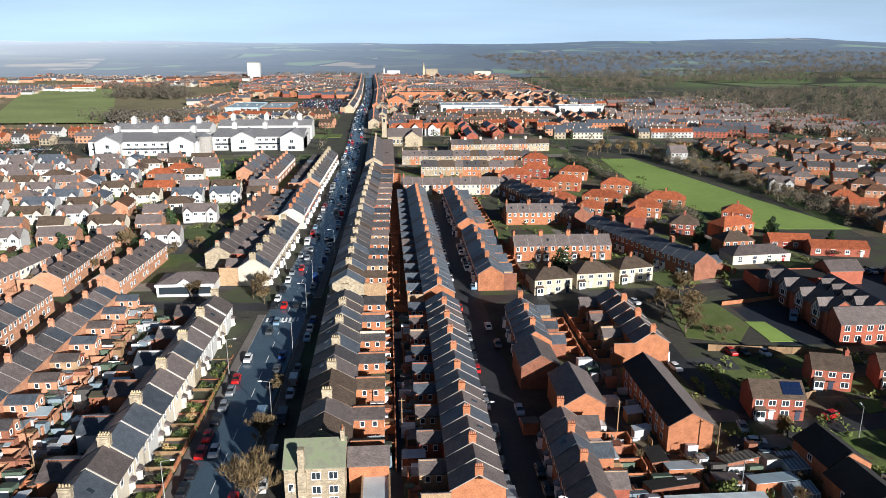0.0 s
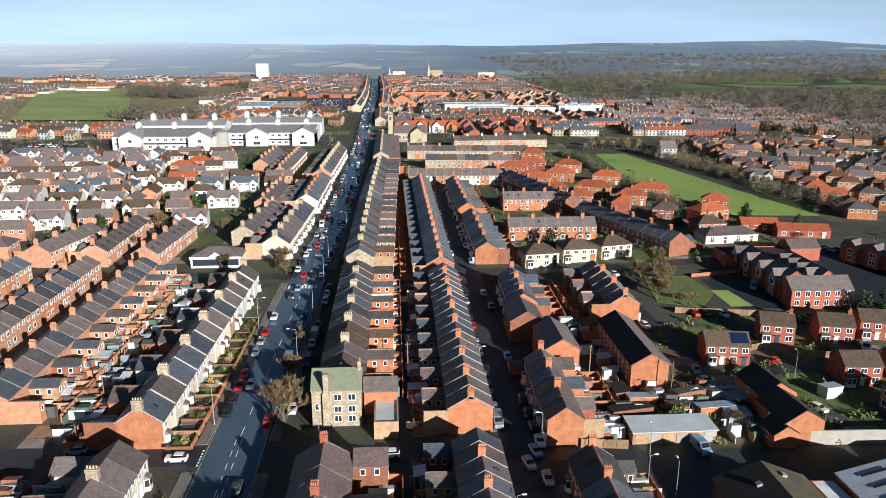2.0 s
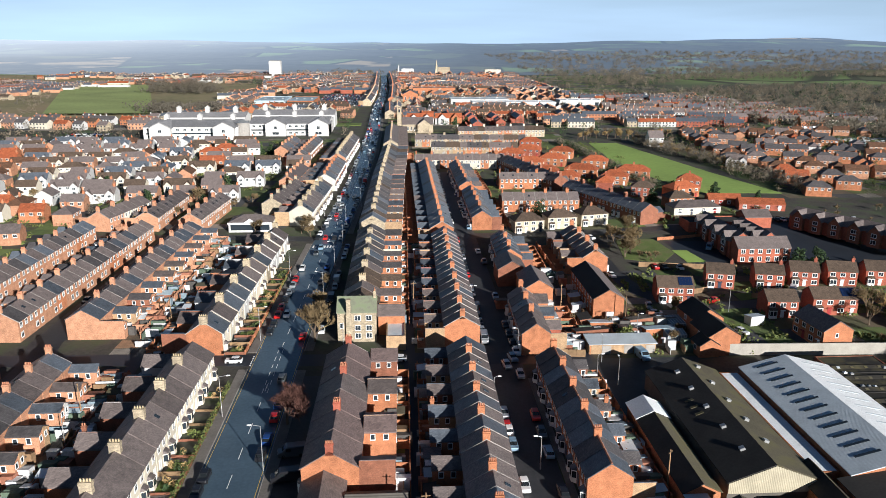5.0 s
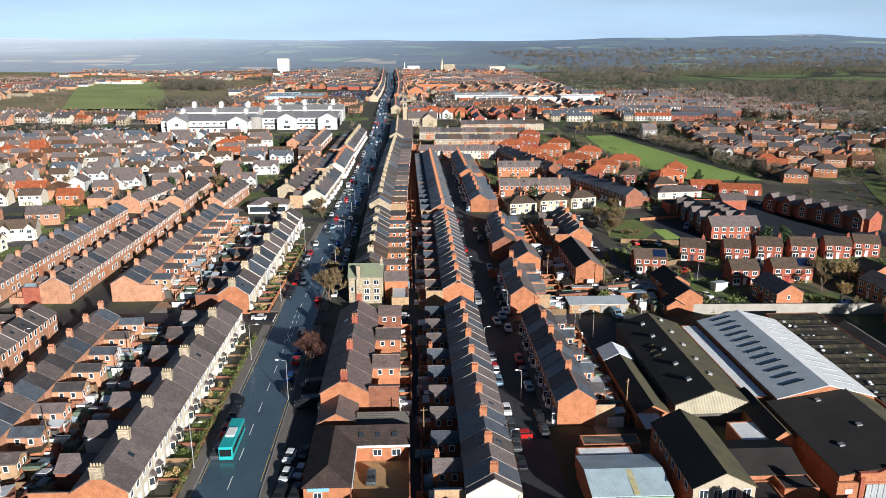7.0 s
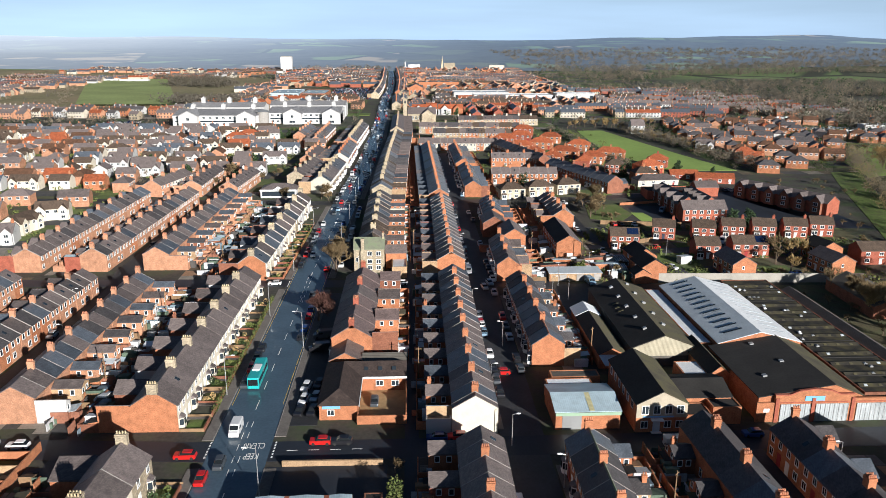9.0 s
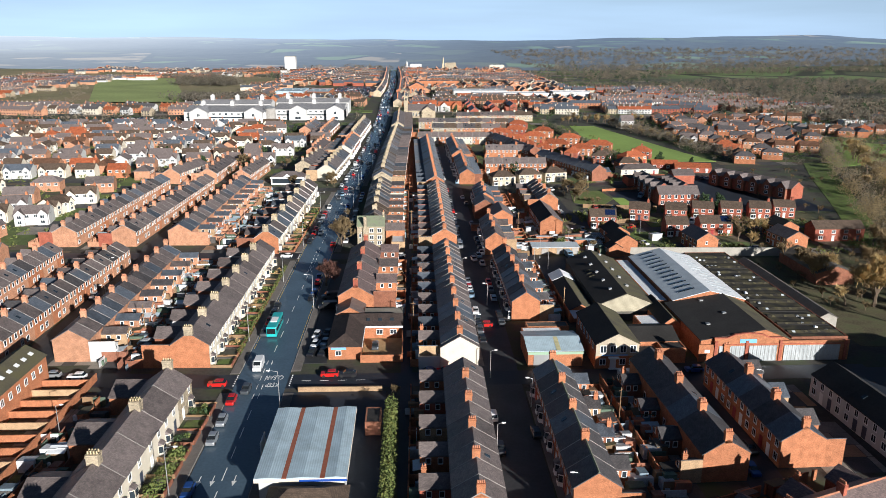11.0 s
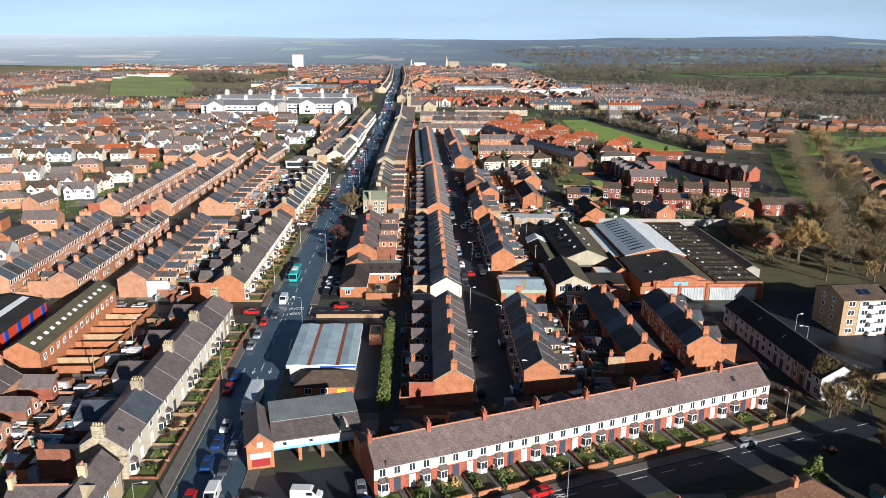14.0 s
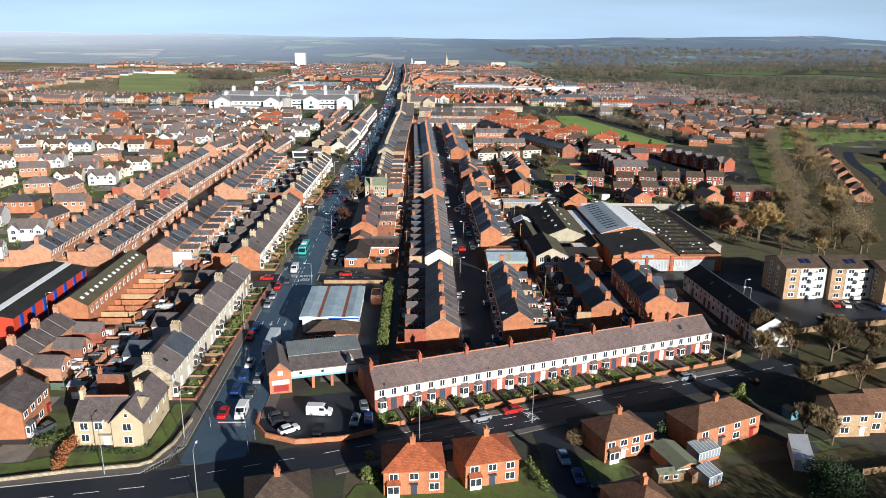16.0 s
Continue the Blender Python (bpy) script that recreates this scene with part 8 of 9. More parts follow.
hedge([(83.5, 104), (90, 100)], 1.0, 1.4, "green hedge beside the drive", HEDGE, 7)
hedge([(88, 120), (86, 112)], 1.0, 1.2, "green hedge beside the drive", HEDGE, 8)
for i in range(16):
    if i % 2 == 0 and i < 12:
        f = i / 16
        x, y = -2.1 + 79.7 * f, -93.9 + 28.9 * f
        hedge([(x + 0.6, y - 1.4), (x + 2.3, y - 6.2)], 0.8, 1.3, "clipped hedge between front gardens", HEDGE, 30 + i, 30)


def suburb_hedges():
    """Hedges and shrubs between the gardens of the suburb."""
    r = random.Random(55)
    s = Shape()
    for x0, y0, x1, y1, n in ((-330, 215, -56, 480, 900), (195, 285, 400, 500, 420), (60, 84, 176, 150, 160), (30, 205, 150, 470, 300), (-260, 100, -135, 205, 200), (-190, -95, -128, 95, 120)):
        for _ in range(n):
            x, y = r.uniform(x0, x1), r.uniform(y0, y1)
            if -110 < x < -50 and 205 < y < 290:
                continue
            l, a = r.uniform(1.0, 4.5), r.choice((0, 1))
            leafy(s, x, y, 0.7, l if a else 0.6, 0.6 if a else l, r.uniform(0.7, 1.5), int(10 + l * 9), 0.38, r)
    tagged(new("garden_hedges", s.mesh("garden_hedges", HEDGE)), "green and brown hedges between suburban gardens", "hedges", "", "stuff")


suburb_hedges()


def soft(m):
    """Lets part of the light through thin twigs and leaves."""
    nt = m.node_tree
    b = nt.nodes["Principled BSDF"]
    out = nt.nodes["Material Output"]
    tr = nt.nodes.new("ShaderNodeBsdfTranslucent")
    mx = nt.nodes.new("ShaderNodeMixShader")
    mx.inputs[0].default_value = 0.5
    nt.links.new(b.inputs["Base Color"].links[0].from_socket, tr.inputs["Color"])
    nt.links.new(b.outputs[0], mx.inputs[1])
    nt.links.new(tr.outputs[0], mx.inputs[2])
    nt.links.new(mx.outputs[0], out.inputs["Surface"])
    return m


def spray_mesh(crowns, mat, seed):
    """Crowns of fine twig sprays: for each (x, y, z, height, width, count, size) many small leaves of wood through a rounded volume."""
    r = np.random.default_rng(seed)
    c = np.array(crowns, dtype=float)
    c = np.repeat(c, c[:, 5].astype(int), axis=0)
    n = len(c)

    def unit():
        v = r.normal(size=(n, 3))
        return v / np.linalg.norm(v, axis=1)[:, None]

    v = unit() * (r.random(n) ** 0.45)[:, None]
    w, h, f = c[:, 4:5], c[:, 3:4], c[:, 6:7]
    mid = c[:, :3] + np.hstack((v[:, :2] * w * 0.5, h * 0.52 + v[:, 2:] * h * 0.46))
    a = unit()
    b = np.cross(a, unit())
    b /= np.linalg.norm(b, axis=1)[:, None]
    a, b = a * w * f * r.uniform(0.10, 0.22, (n, 1)), b * w * f * r.uniform(0.07, 0.16, (n, 1))
    co = np.stack((mid - a, mid + b, mid + a * 1.1, mid - b), axis=1).reshape(-1)
    me = bpy.data.meshes.new("woodland_crowns")
    me.vertices.add(4 * n)
    me.vertices.foreach_set("co", co)
    me.loops.add(4 * n)
    me.loops.foreach_set("vertex_index", np.arange(4 * n, dtype=np.int32))
    me.polygons.add(n)
    me.polygons.foreach_set("loop_start", np.arange(0, 4 * n, 4, dtype=np.int32))
    me.update()
    me.materials.append(mat)
    return me


def far_woods():
    """Bare winter woods: countless small crowns with broken outlines."""
    r = random.Random(91)
    s = {"far_wood_brown": soft(material("winter_wood_brown", (0.27, 0.225, 0.16), 0.95, 0.3, 0.02, 0.3, 0.2)), "far_wood_dark": soft(material("winter_wood", (0.19, 0.168, 0.13), 0.95, 0.3, 0.02, 0.3, 0.2)), "far_wood_green": CONIFER, "far_wood_gold": soft(material("winter_wood_gold", (0.33, 0.25, 0.13), 0.95, 0.3, 0.05, 0.5, 0.2))}
    cloud = {k: [] for k in s}

    def crown(x, y, h, w, key, n=30, f=0.6):
        cloud[key].append((x, y, ridge_line(x, y) if y > 1750 else land(x, y), h, w, n, f))

    for _ in range(7600):
        y = r.uniform(380, 1750)
        x = r.uniform(330 + max(0, 620 - y) * 0.3, 480 + (y - 300) * 0.75)
        if noise.noise(Vector((x * 0.004, y * 0.003, 4.0))) > -0.2:
            crown(x, y, r.uniform(7, 13), r.uniform(6, 11), r.choice(("far_wood_brown", "far_wood_dark", "far_wood_dark", "far_wood_dark")) if r.random() > 0.08 else "far_wood_green")
    for _ in range(3300):
        x, y = r.uniform(-760, 420), r.uniform(500, 1500)
        if x < -380 and y > 660 and r.random() < 0.7:
            continue
        if abs(x + 27) > 16 and not (-180 < x < -34 and 768 < y < 1010) and not (x < -235 and 655 < y < 1190 and x > -250 - (y - 690) * 0.38 - 130) and not (-205 < x < -50 and y < 575):
            crown(x, y, r.uniform(5, 9), r.uniform(4, 8), r.choice(("far_wood_brown", "far_wood_dark", "far_wood_dark", "far_wood_green") if r.random() < 0.5 else ("far_wood_brown", "far_wood_dark")))
    for _ in range(80):
        crown(r.uniform(-365, -262), r.uniform(985, 1060), r.uniform(9, 27), r.uniform(8, 12), "far_wood_dark", 70, 0.5)
        crown(r.uniform(-440, -330), r.uniform(1190, 1230), r.uniform(8, 14), r.uniform(7, 11), "far_wood_dark")
        y = r.uniform(690, 1180)
        crown(-375 - (y - 690) * 0.38 + r.gauss(-5, 5), y, r.uniform(3, 6), r.uniform(3, 6), "far_wood_brown", 44, 0.5)
    for _ in range(420):
        x, y = r.gauss(-225, 22), r.uniform(660, 720)
        crown(x, y + abs(x + 225), r.uniform(9, 14), r.uniform(7, 11), "far_wood_dark")
    for _ in range(3400):
        y = r.uniform(1500, 2600)
        x = r.uniform(-1500, 1600)
        if (noise.noise(Vector((x * 0.003, y * 0.004, 8.0))) > 0.22 and y < 1900) or x > 300:
            crown(x, y, r.uniform(9, 15), r.uniform(10, 18), r.choice(("far_wood_brown", "far_wood_dark", "far_wood_dark")))
    for _ in range(240):
        t = r.random()
        crown(204 - 30 * t + r.gauss(5, 5), 270 + 200 * t, r.uniform(4, 9), r.uniform(3, 6), r.choice(("far_wood_brown", "far_wood_dark")), 90, 0.36)
        t = r.random()
        crown(135 - 12 * t + r.gauss(-3, 2), 285 + 185 * t, r.uniform(3, 6), r.uniform(3, 5), r.choice(("far_wood_brown", "far_wood_dark", "far_wood_green")), 90, 0.36)
    for _ in range(170):
        y = r.uniform(30, 330)
        side = r.choice((-1, 1))
        crown(152 + (y - 15) * 0.475 + side * r.uniform(6, 15), y, r.uniform(7, 14), r.uniform(7, 12), "far_wood_gold" if r.random() < 0.45 else "far_wood_brown", 260, 0.15)
    for _ in range(500):
        crown(r.uniform(190, 430), r.uniform(262, 540), r.uniform(3, 6), r.uniform(3, 5), r.choice(("far_wood_brown", "far_wood_dark", "far_wood_green")), 70, 0.4)
    for _ in range(800):
        x, y = r.uniform(-430, -50), r.uniform(240, 540)
        if clear(x, y):
            crown(x, y, r.uniform(2.5, 5), r.uniform(2.5, 4.5), r.choice(("far_wood_brown", "far_wood_dark", "far_wood_green")), 70, 0.4)
    woods = thing("woodland", "bare brown winter woodland round the town", "woods", kind="stuff")
    for i, (k, mt) in enumerate(s.items()):
        ob = new("woodland_crowns", spray_mesh(cloud[k], mt, 900 + i))
        ob.parent = woods
        tagged(ob, kind="stuff")


far_woods()

# ---- front gardens ----
def garden_row(p0, p1, n, depth, label, seed, wall_mat, front_wall=0.7):
    """Small front gardens: a lawn or beds for each house, low dividing walls, and a wall on the footway."""
    r = random.Random(seed)
    a, b = Vector(p0), Vector(p1)
    d = (b - a).normalized()
    o = Vector((d.y, -d.x))
    w = (b - a).length / n
    g = thing("front_gardens", label, "garden wall")
    for i in range(n + 1):
        q = a + d * w * i
        e = q + o * depth
        part("dividing_wall", Shape().slab([tuple(q - d * 0.08), tuple(e - d * 0.08), tuple(e + d * 0.08), tuple(q + d * 0.08)], -0.2, r.choice((0.5, 0.7, 0.9))), r.choice((WOOD, WOOD, BRICK_DARK)), g)
    for i in range(n):
        q = a + d * (w * i + 0.15)
        e = q + d * (w - 1.6)
        out = o * (depth - 0.3)
        mat = r.choice((GRASS, GRASS, GRASS, EARTH))
        part("garden_bed", Shape().slab([tuple(q + o * 0.9), tuple(q + out), tuple(e + out), tuple(e + o * 0.9)], -0.2, 0.14), mat, g)
        c = a + d * (w * (i + 1) - 0.75)
        part("path", Shape().slab([tuple(c - d * 0.5 + o * 0.1), tuple(c - d * 0.5 + out), tuple(c + d * 0.5 + out), tuple(c + d * 0.5 + o * 0.1)], -0.2, 0.12), PAVING, g)
        f0, f1 = a + d * (w * i) + o * depth, a + d * (w * (i + 1) - 1.2) + o * depth
        if front_wall:
            part("front_wall", Shape().slab([tuple(f0 - o * 0.12), tuple(f0 + o * 0.12), tuple(f1 + o * 0.12), tuple(f1 - o * 0.12)], -0.2, front_wall + 0.25), wall_mat, g)
        if r.random() < 0.85:
            for _ in range(r.choice((2, 3, 4))):
                p = q + d * r.uniform(0.3, w - 2) + o * r.uniform(1.2, depth - 0.8)
                hgt = r.uniform(0.6, 1.7)
                s = Shape()
                leafy(s, p.x, p.y, hgt * 0.5 + 0.1, r.uniform(0.5, 1.1), r.uniform(0.5, 1.1), hgt * 0.5, 70, 0.2, r)
                part("shrub", s, r.choice((HEDGE, HEDGE, CONIFER, TWIG_GOLD)), g)


garden_row((-44.3, -88), (-42.9, -18), 13, 4.9, "small walled front gardens of the stone terrace", 1, BRICK_DARK)
garden_row((-43.9, -0.3), (-43.1, 79), 14, 4.7, "small hedged front gardens of the terrace", 2, BRICK_DARK, 0.4)
garden_row((-43.9, 90.5), (-41.8, 183.5), 18, 5.0, "front gardens with lawns and low walls", 3, BRICK)
garden_row((-2.1, -93.9), (77.6, -65.0), 16, 6.6, "terraced front gardens with lawns, hedges and low walls", 4, BRICK)

# ---- yards: outhouses and lean-tos ----
rnd = random.Random(44)
SHEDS = {}
ROOFS_ = (SHEET_GREY, SHEET_WHITE, FELT, SHEET_DARK, FELT_MOSS, SLATE, SHEET_BLUE)


def yard_shed(x, y, yaw, w, d, h, k):
    key = (k, round(w), round(d))
    m = pose(x, y, 0, 0, 0, yaw)
    if key in SHEDS:
        return copy_thing(SHEDS[key], m)
    w, d = round(w), round(d)
    t = thing("yard_shed", "small brick or timber yard shed with a thin roof", "shed", "yard sheds", m)
    part("wall", Shape().along_x(-w / 2, w / 2, [(-d / 2, -0.2), (d / 2, -0.2), (d / 2, h - 0.35), (-d / 2, h)]), (BRICK, BRICK_DARK, WOOD, WHITE_WALL, BRICK)[k % 5], t)
    part("roof", Shape().along_x(-w / 2 - 0.15, w / 2 + 0.15, [(-d / 2 - 0.15, h), (d / 2 + 0.15, h - 0.4), (d / 2 + 0.15, h - 0.3), (-d / 2 - 0.15, h + 0.1)]), ROOFS_[k % 7], t)
    SHEDS[key] = t
    return t


def sheds_along(x, y0, y1, step, yaw, spread=1.2):
    y = y0
    while y < y1:
        if rnd.random() < 0.62:
            yard_shed(x + rnd.uniform(-spread, spread), y, yaw + rnd.choice((0, 90)), rnd.choice((2, 3, 3, 4)), rnd.choice((2, 2, 3)), rnd.uniform(2.1, 2.6), rnd.randrange(35))
        y += step * rnd.uniform(0.7, 1.3)


for x, y0, y1 in ((-61, -84, -20), (-61, 2, 78), (-60, 94, 182), (-67.5, 6, 74), (-71, 104, 192), (-66.5, -84, -52), (39.5, -56, -18), (40.5, 28, 72), (40.5, 90, 116), (4.6, -60, -16), (4.6, 4, 78), (-3.0, 34, 76), (5.0, 96, 180), (-2.6, 110, 184), (48, -48, -14), (-106.5, 8, 78), (-112, 104, 194), (49.5, 116, 148), (-104.5, 212, 252)):
    sheds_along(x, y0, y1, 6.5, 90)
for i in range(12):
    f = (i + 0.5) / 13
    yard_shed(-2.1 + 79.7 * f - 5.4, -93.9 + 28.9 * f + 15, 20, 3, 2, 2.3, i)


CLUTTER = patch_material("yard_clutter", ((0.0, (0.30, 0.13, 0.08)), (0.22, (0.50, 0.50, 0.50)), (0.38, (0.08, 0.075, 0.07)), (0.52, (0.24, 0.15, 0.08)), (0.68, (0.78, 0.78, 0.77)), (0.8, (0.20, 0.26, 0.30)), (0.9, (0.10, 0.14, 0.10))))


def clutter(x0, y0, x1, y1, n, seed):
    """Lean-tos, low walls, bins, fences and stored things crowding the back yards."""
    r = random.Random(seed)
    s = Shape()
    for _ in range(n):
        x, y = r.uniform(x0, x1), r.uniform(y0, y1)
        k = r.random()
        if k < 0.3:
            w, d, h = r.uniform(1.5, 3.4), r.uniform(1.4, 2.6), r.uniform(1.9, 2.6)
            s.along_x(x - w / 2, x + w / 2, [(y - d / 2, -0.1), (y + d / 2, -0.1), (y + d / 2, h - 0.4), (y - d / 2, h)])
        elif k < 0.62:
            l = r.uniform(2, 5)
            if r.random() < 0.6:
                s.box(x - l / 2, y - 0.07, -0.1, x + l / 2, y + 0.07, r.uniform(1.3, 2.0))
            else:
                s.box(x - 0.07, y - l / 2, -0.1, x + 0.07, y + l / 2, r.uniform(1.3, 2.0))
        else:
            w, h = r.uniform(0.4, 1.1), r.uniform(0.5, 1.2)
            s.box(x - w / 2, y - w / 2, -0.1, x + w / 2, y + w * 0.4, h)
    tagged(new("yard_clutter", s.mesh("yard_clutter", CLUTTER)), "lean-tos, low walls and bins crowding back yards", "yard clutter", "", "stuff")


for k, (x0, y0, x1, y1, n) in enumerate(((-66, -88, -57.5, -14, 150), (-66, 0, -57.5, 79, 150), (-66, 92, -56, 190, 180), (-3, 30, -0.2, 78, 40), (-2.5, 106, 0, 188, 70), (2.8, -62, 4.6, -16, 36), (2.8, 2, 4.8, 80, 60), (3.3, 94, 5.6, 184, 70), (39.5, -56, 42.5, -16, 60), (40.5, 26, 42.8, 74, 60), (38.5, 87, 44, 117, 50), (45, -54, 48, -12, 50), (75, -46, 78.5, -14, 30), (-108, 4, -103, 80, 60), (-111, 102, -105, 196, 90), (-70, 2, -65, 78, 90), (-74, 102, -66, 196, 110), (46, 92, 62, 110, 40), (46.5, 112, 51.5, 150, 30), (64, 86, 72, 110, 24), (-78, -84, -67, -50, 50), (0, -84, 20, -72, 20), (20, -76, 50, -62, 30))):
    clutter(x0, y0, x1, y1, n, 500 + k)


def glass_house(x, y, yaw, w, d, label):
    t = thing("conservatory", label, "conservatory", "", pose(x, y, 0, 0, 0, yaw))
    part("base_wall", Shape().box(-w / 2, 0, -0.2, w / 2, d, 0.6), BRICK, t)
    fr = Shape()
    n = max(3, int(w / 0.7))
    for i in range(n + 1):
        xx = -w / 2 + i * w / n
        fr.box(xx - 0.04, -0.04, 0.6, xx + 0.04, 0.04, 2.2).tube((xx, 0, 2.2), (xx, d, 2.9), 0.05, 0.05, 4)
    fr.box(-w / 2, -0.05, 2.14, w / 2, 0.05, 2.26).box(-w / 2 - 0.04, 0, 0.6, -w / 2 + 0.04, 0.1, 2.2)
    part("frame", fr, WOODWORK, t)
    part("pane", Shape().along_x(-w / 2 + 0.02, w / 2 - 0.02, [(0.02, 0.6), (d, 0.6), (d, 2.84), (0.02, 2.14)]), glass("conservatory_glass", (0.25, 0.3, 0.33), 0.1), t)


glass_house(72.4, 99.5, 5, 4, 5, "white-framed conservatory behind the house")
glass_house(69.2, 92.0, 5, 5, 3, "white-framed garden room beside the house")
glass_house(58.8, -112.9, 24, 5, 3.2, "white-framed conservatory on the semi")
glass_house(56.8, -120.6, 30, 3.2, 3, "small white-framed glasshouse in a garden")
yard_shed(75.6, -112.4, 70, 9, 3, 2.6, 8)
for x, y, yaw, w, d in ((66, 97, 5, 8, 3), (48, 97, 10, 9, 3), (70, 104, 5, 5, 3), (52, 102, 0, 6, 3),  (28, 120, 0, 3, 3), (-57, 216, 5, 8, 4), (63, 104, 15, 7, 3), (58, 98, -5, 4, 3), (48.5, 106, 90, 5, 3), (95, 104, 10, 4, 3), (112, 104, 0, 4, 3)):
    yard_shed(x, y, yaw, w, d, 2.6, int(abs(x) + d))


ga = thing("garage", "brick garage with mossy sloping roof and white fascia", "garage", "", pose(52.0, -114.2, 0, 0, 0, 16))
part("wall", Shape().along_y(-4.0, 4.0, [(-2.3, -0.2), (2.3, -0.2), (2.3, 2.3), (0, 3.0), (-2.3, 2.3)]), BRICK, ga)
part("roof", Shape().along_y(-4.2, 4.2, [(-2.55, 2.2), (0, 3.0), (2.55, 2.2), (2.55, 2.32), (0, 3.12), (-2.55, 2.32)]), TILE_MOSS, ga)
part("fascia", Shape().box(-2.5, -4.28, 1.95, 2.5, -4.21, 2.25), WOODWORK, ga)
ts = thing("garden_shed", "timber garden shed with mossy felt roof", "shed", "", pose(49.5, -118.2, 0, 0, 0, 8))
part("wall", Shape().along_x(-2.3, 2.3, [(-1.2, -0.1), (1.2, -0.1), (1.2, 1.9), (0, 2.3), (-1.2, 1.9)]), WOOD, ts)
part("roof", Shape().along_x(-2.45, 2.45, [(-1.4, 1.82), (0, 2.3), (1.4, 1.82), (1.4, 1.9), (0, 2.38), (-1.4, 1.9)]), TILE_MOSS, ts)
window(ts, -1.4, 0.8, 0.9, 0.8, -1.2, -1)
window(ts, 0.3, 0.8, 0.9, 0.8, -1.2, -1)
bs = thing("garden_shed", "small orange timber shed beside the glasshouse", "shed", "", pose(53.6, -118.6, 0, 0, 0, 20))
part("wall", Shape().along_y(-1.0, 1.0, [(-0.9, -0.1), (0.9, -0.1), (0.9, 1.8), (0, 2.2), (-0.9, 1.8)]), WOOD, bs)
part("roof", Shape().along_y(-1.1, 1.1, [(-1.05, 1.74), (0, 2.2), (1.05, 1.74), (1.05, 1.82), (0, 2.28), (-1.05, 1.82)]), TILE_UMBER, bs)


bx = thing("garden_shed", "small teal-painted timber shed by a yard", "shed", "", pose(81.5, -97.4, 0, 0, 0, 15))
part("wall", Shape().along_y(-1.3, 1.3, [(-1.1, -0.1), (1.1, -0.1), (1.1, 1.9), (0, 2.4), (-1.1, 1.9)]), paint("teal_shed_paint", (0.10, 0.22, 0.26), 0.6), bx)
part("roof", Shape().along_y(-1.45, 1.45, [(-1.3, 1.82), (0, 2.4), (1.3, 1.82), (1.3, 1.9), (0, 2.48), (-1.3, 1.9)]), FELT, bx)


def fence(pts, h, label, mat=None):
    t = thing("fence", label, "fence", "fences")
    for (ax, ay), (bx, by) in zip(pts, pts[1:]):
        a, b = Vector((ax, ay)), Vector((bx, by))
        n = max(1, int((b - a).length / 1.9))
        for i in range(n):
            p, q = a.lerp(b, i / n), a.lerp(b, (i + 0.96) / n)
            part("fence_panel", ribbon([tuple(p), tuple(q)], 0.06, 0.0, h), mat or WOOD, t)
            part("post", Shape().box(p.x - 0.06, p.y - 0.06, -0.3, p.x + 0.06, p.y + 0.06, h + 0.1), mat or WOOD, t)


fence([(35, 86), (44, 85)], 1.9, "weathered timber fence by the garages")
fence([(47, 94), (47, 108)], 1.9, "weathered timber fence between gardens")
fence([(36, 96), (42, 96)], 1.9, "weathered timber fence between yards")
fence([(36, 104), (42, 104)], 1.9, "weathered timber fence between yards")
fence([(54, 93.6), (54, 108)], 1.7, "weathered timber fence between gardens")
fence([(80, 156), (98, 153), (112, 151)], 1.8, "pale timber fence behind the park")
fence([(82, 126), (93, 130)], 1.7, "weathered timber fence between gardens")
fence([(104, 124), (110, 122)], 1.7, "weathered timber fence between gardens")
fence([(79, -72), (84, -68)], 1.7, "yellow timber garden fence")
fence([(94.7, -81.5), (111.6, -75.9), (150, -64)], 1.4, "pale timber fence behind the trees")
fence([(99.5, -56), (118, -51), (150, -46)], 1.6, "timber fence behind the trees")
fence([(84, -118), (93.5, -116), (104, -115)], 1.4, "timber fence between gardens")
fence([(98, 188.5), (118, 193)], 1.2, "low red brick wall beside the road", BRICK)

# ---- vehicles ----
PAINTS = {n: paint(n + "_car_paint", c, 0.3, 0.6, mt) for n, c, mt in (("white", (0.75, 0.75, 0.75), 0), ("silver", (0.42, 0.44, 0.46), 0.5), ("black", (0.015, 0.015, 0.018), 0), ("grey", (0.10, 0.11, 0.12), 0.4), ("red", (0.45, 0.015, 0.012), 0), ("blue", (0.02, 0.06, 0.22), 0.2), ("pale_blue", (0.25, 0.38, 0.50), 0.3), ("turquoise", (0.04, 0.42, 0.42), 0))}
CAR_GLASS = glass("car_glass", (0.015, 0.018, 0.02), 0.05)
LAMP_RED = paint("tail_lamp_red", (0.35, 0.01, 0.01), 0.2)
LAMP_CLEAR = paint("headlamp_clear", (0.7, 0.7, 0.68), 0.15)
CARS = {}


def loft(sections):
    """A body through cross-sections (x, half-width, z low, z high), closed at both ends with chamfered upper edges."""
    s = Shape()
    vs = []
    for x, hw, z0, z1 in sections:
        c = min(0.12, (z1 - z0) * 0.3)
        vs += [(x, -hw, z0), (x, hw, z0), (x, hw, z1 - c), (x, hw - c, z1), (x, -hw + c, z1), (x, -hw, z1 - c)]
    n = len(sections)
    fs = [(0, 5, 4, 3, 2, 1), tuple((n - 1) * 6 + k for k in range(6))]
    for j in range(n - 1):
        for k in range(6):
            fs.append((j * 6 + k, j * 6 + (k + 1) % 6, (j + 1) * 6 + (k + 1) % 6, (j + 1) * 6 + k))
    return s.add(vs, fs)


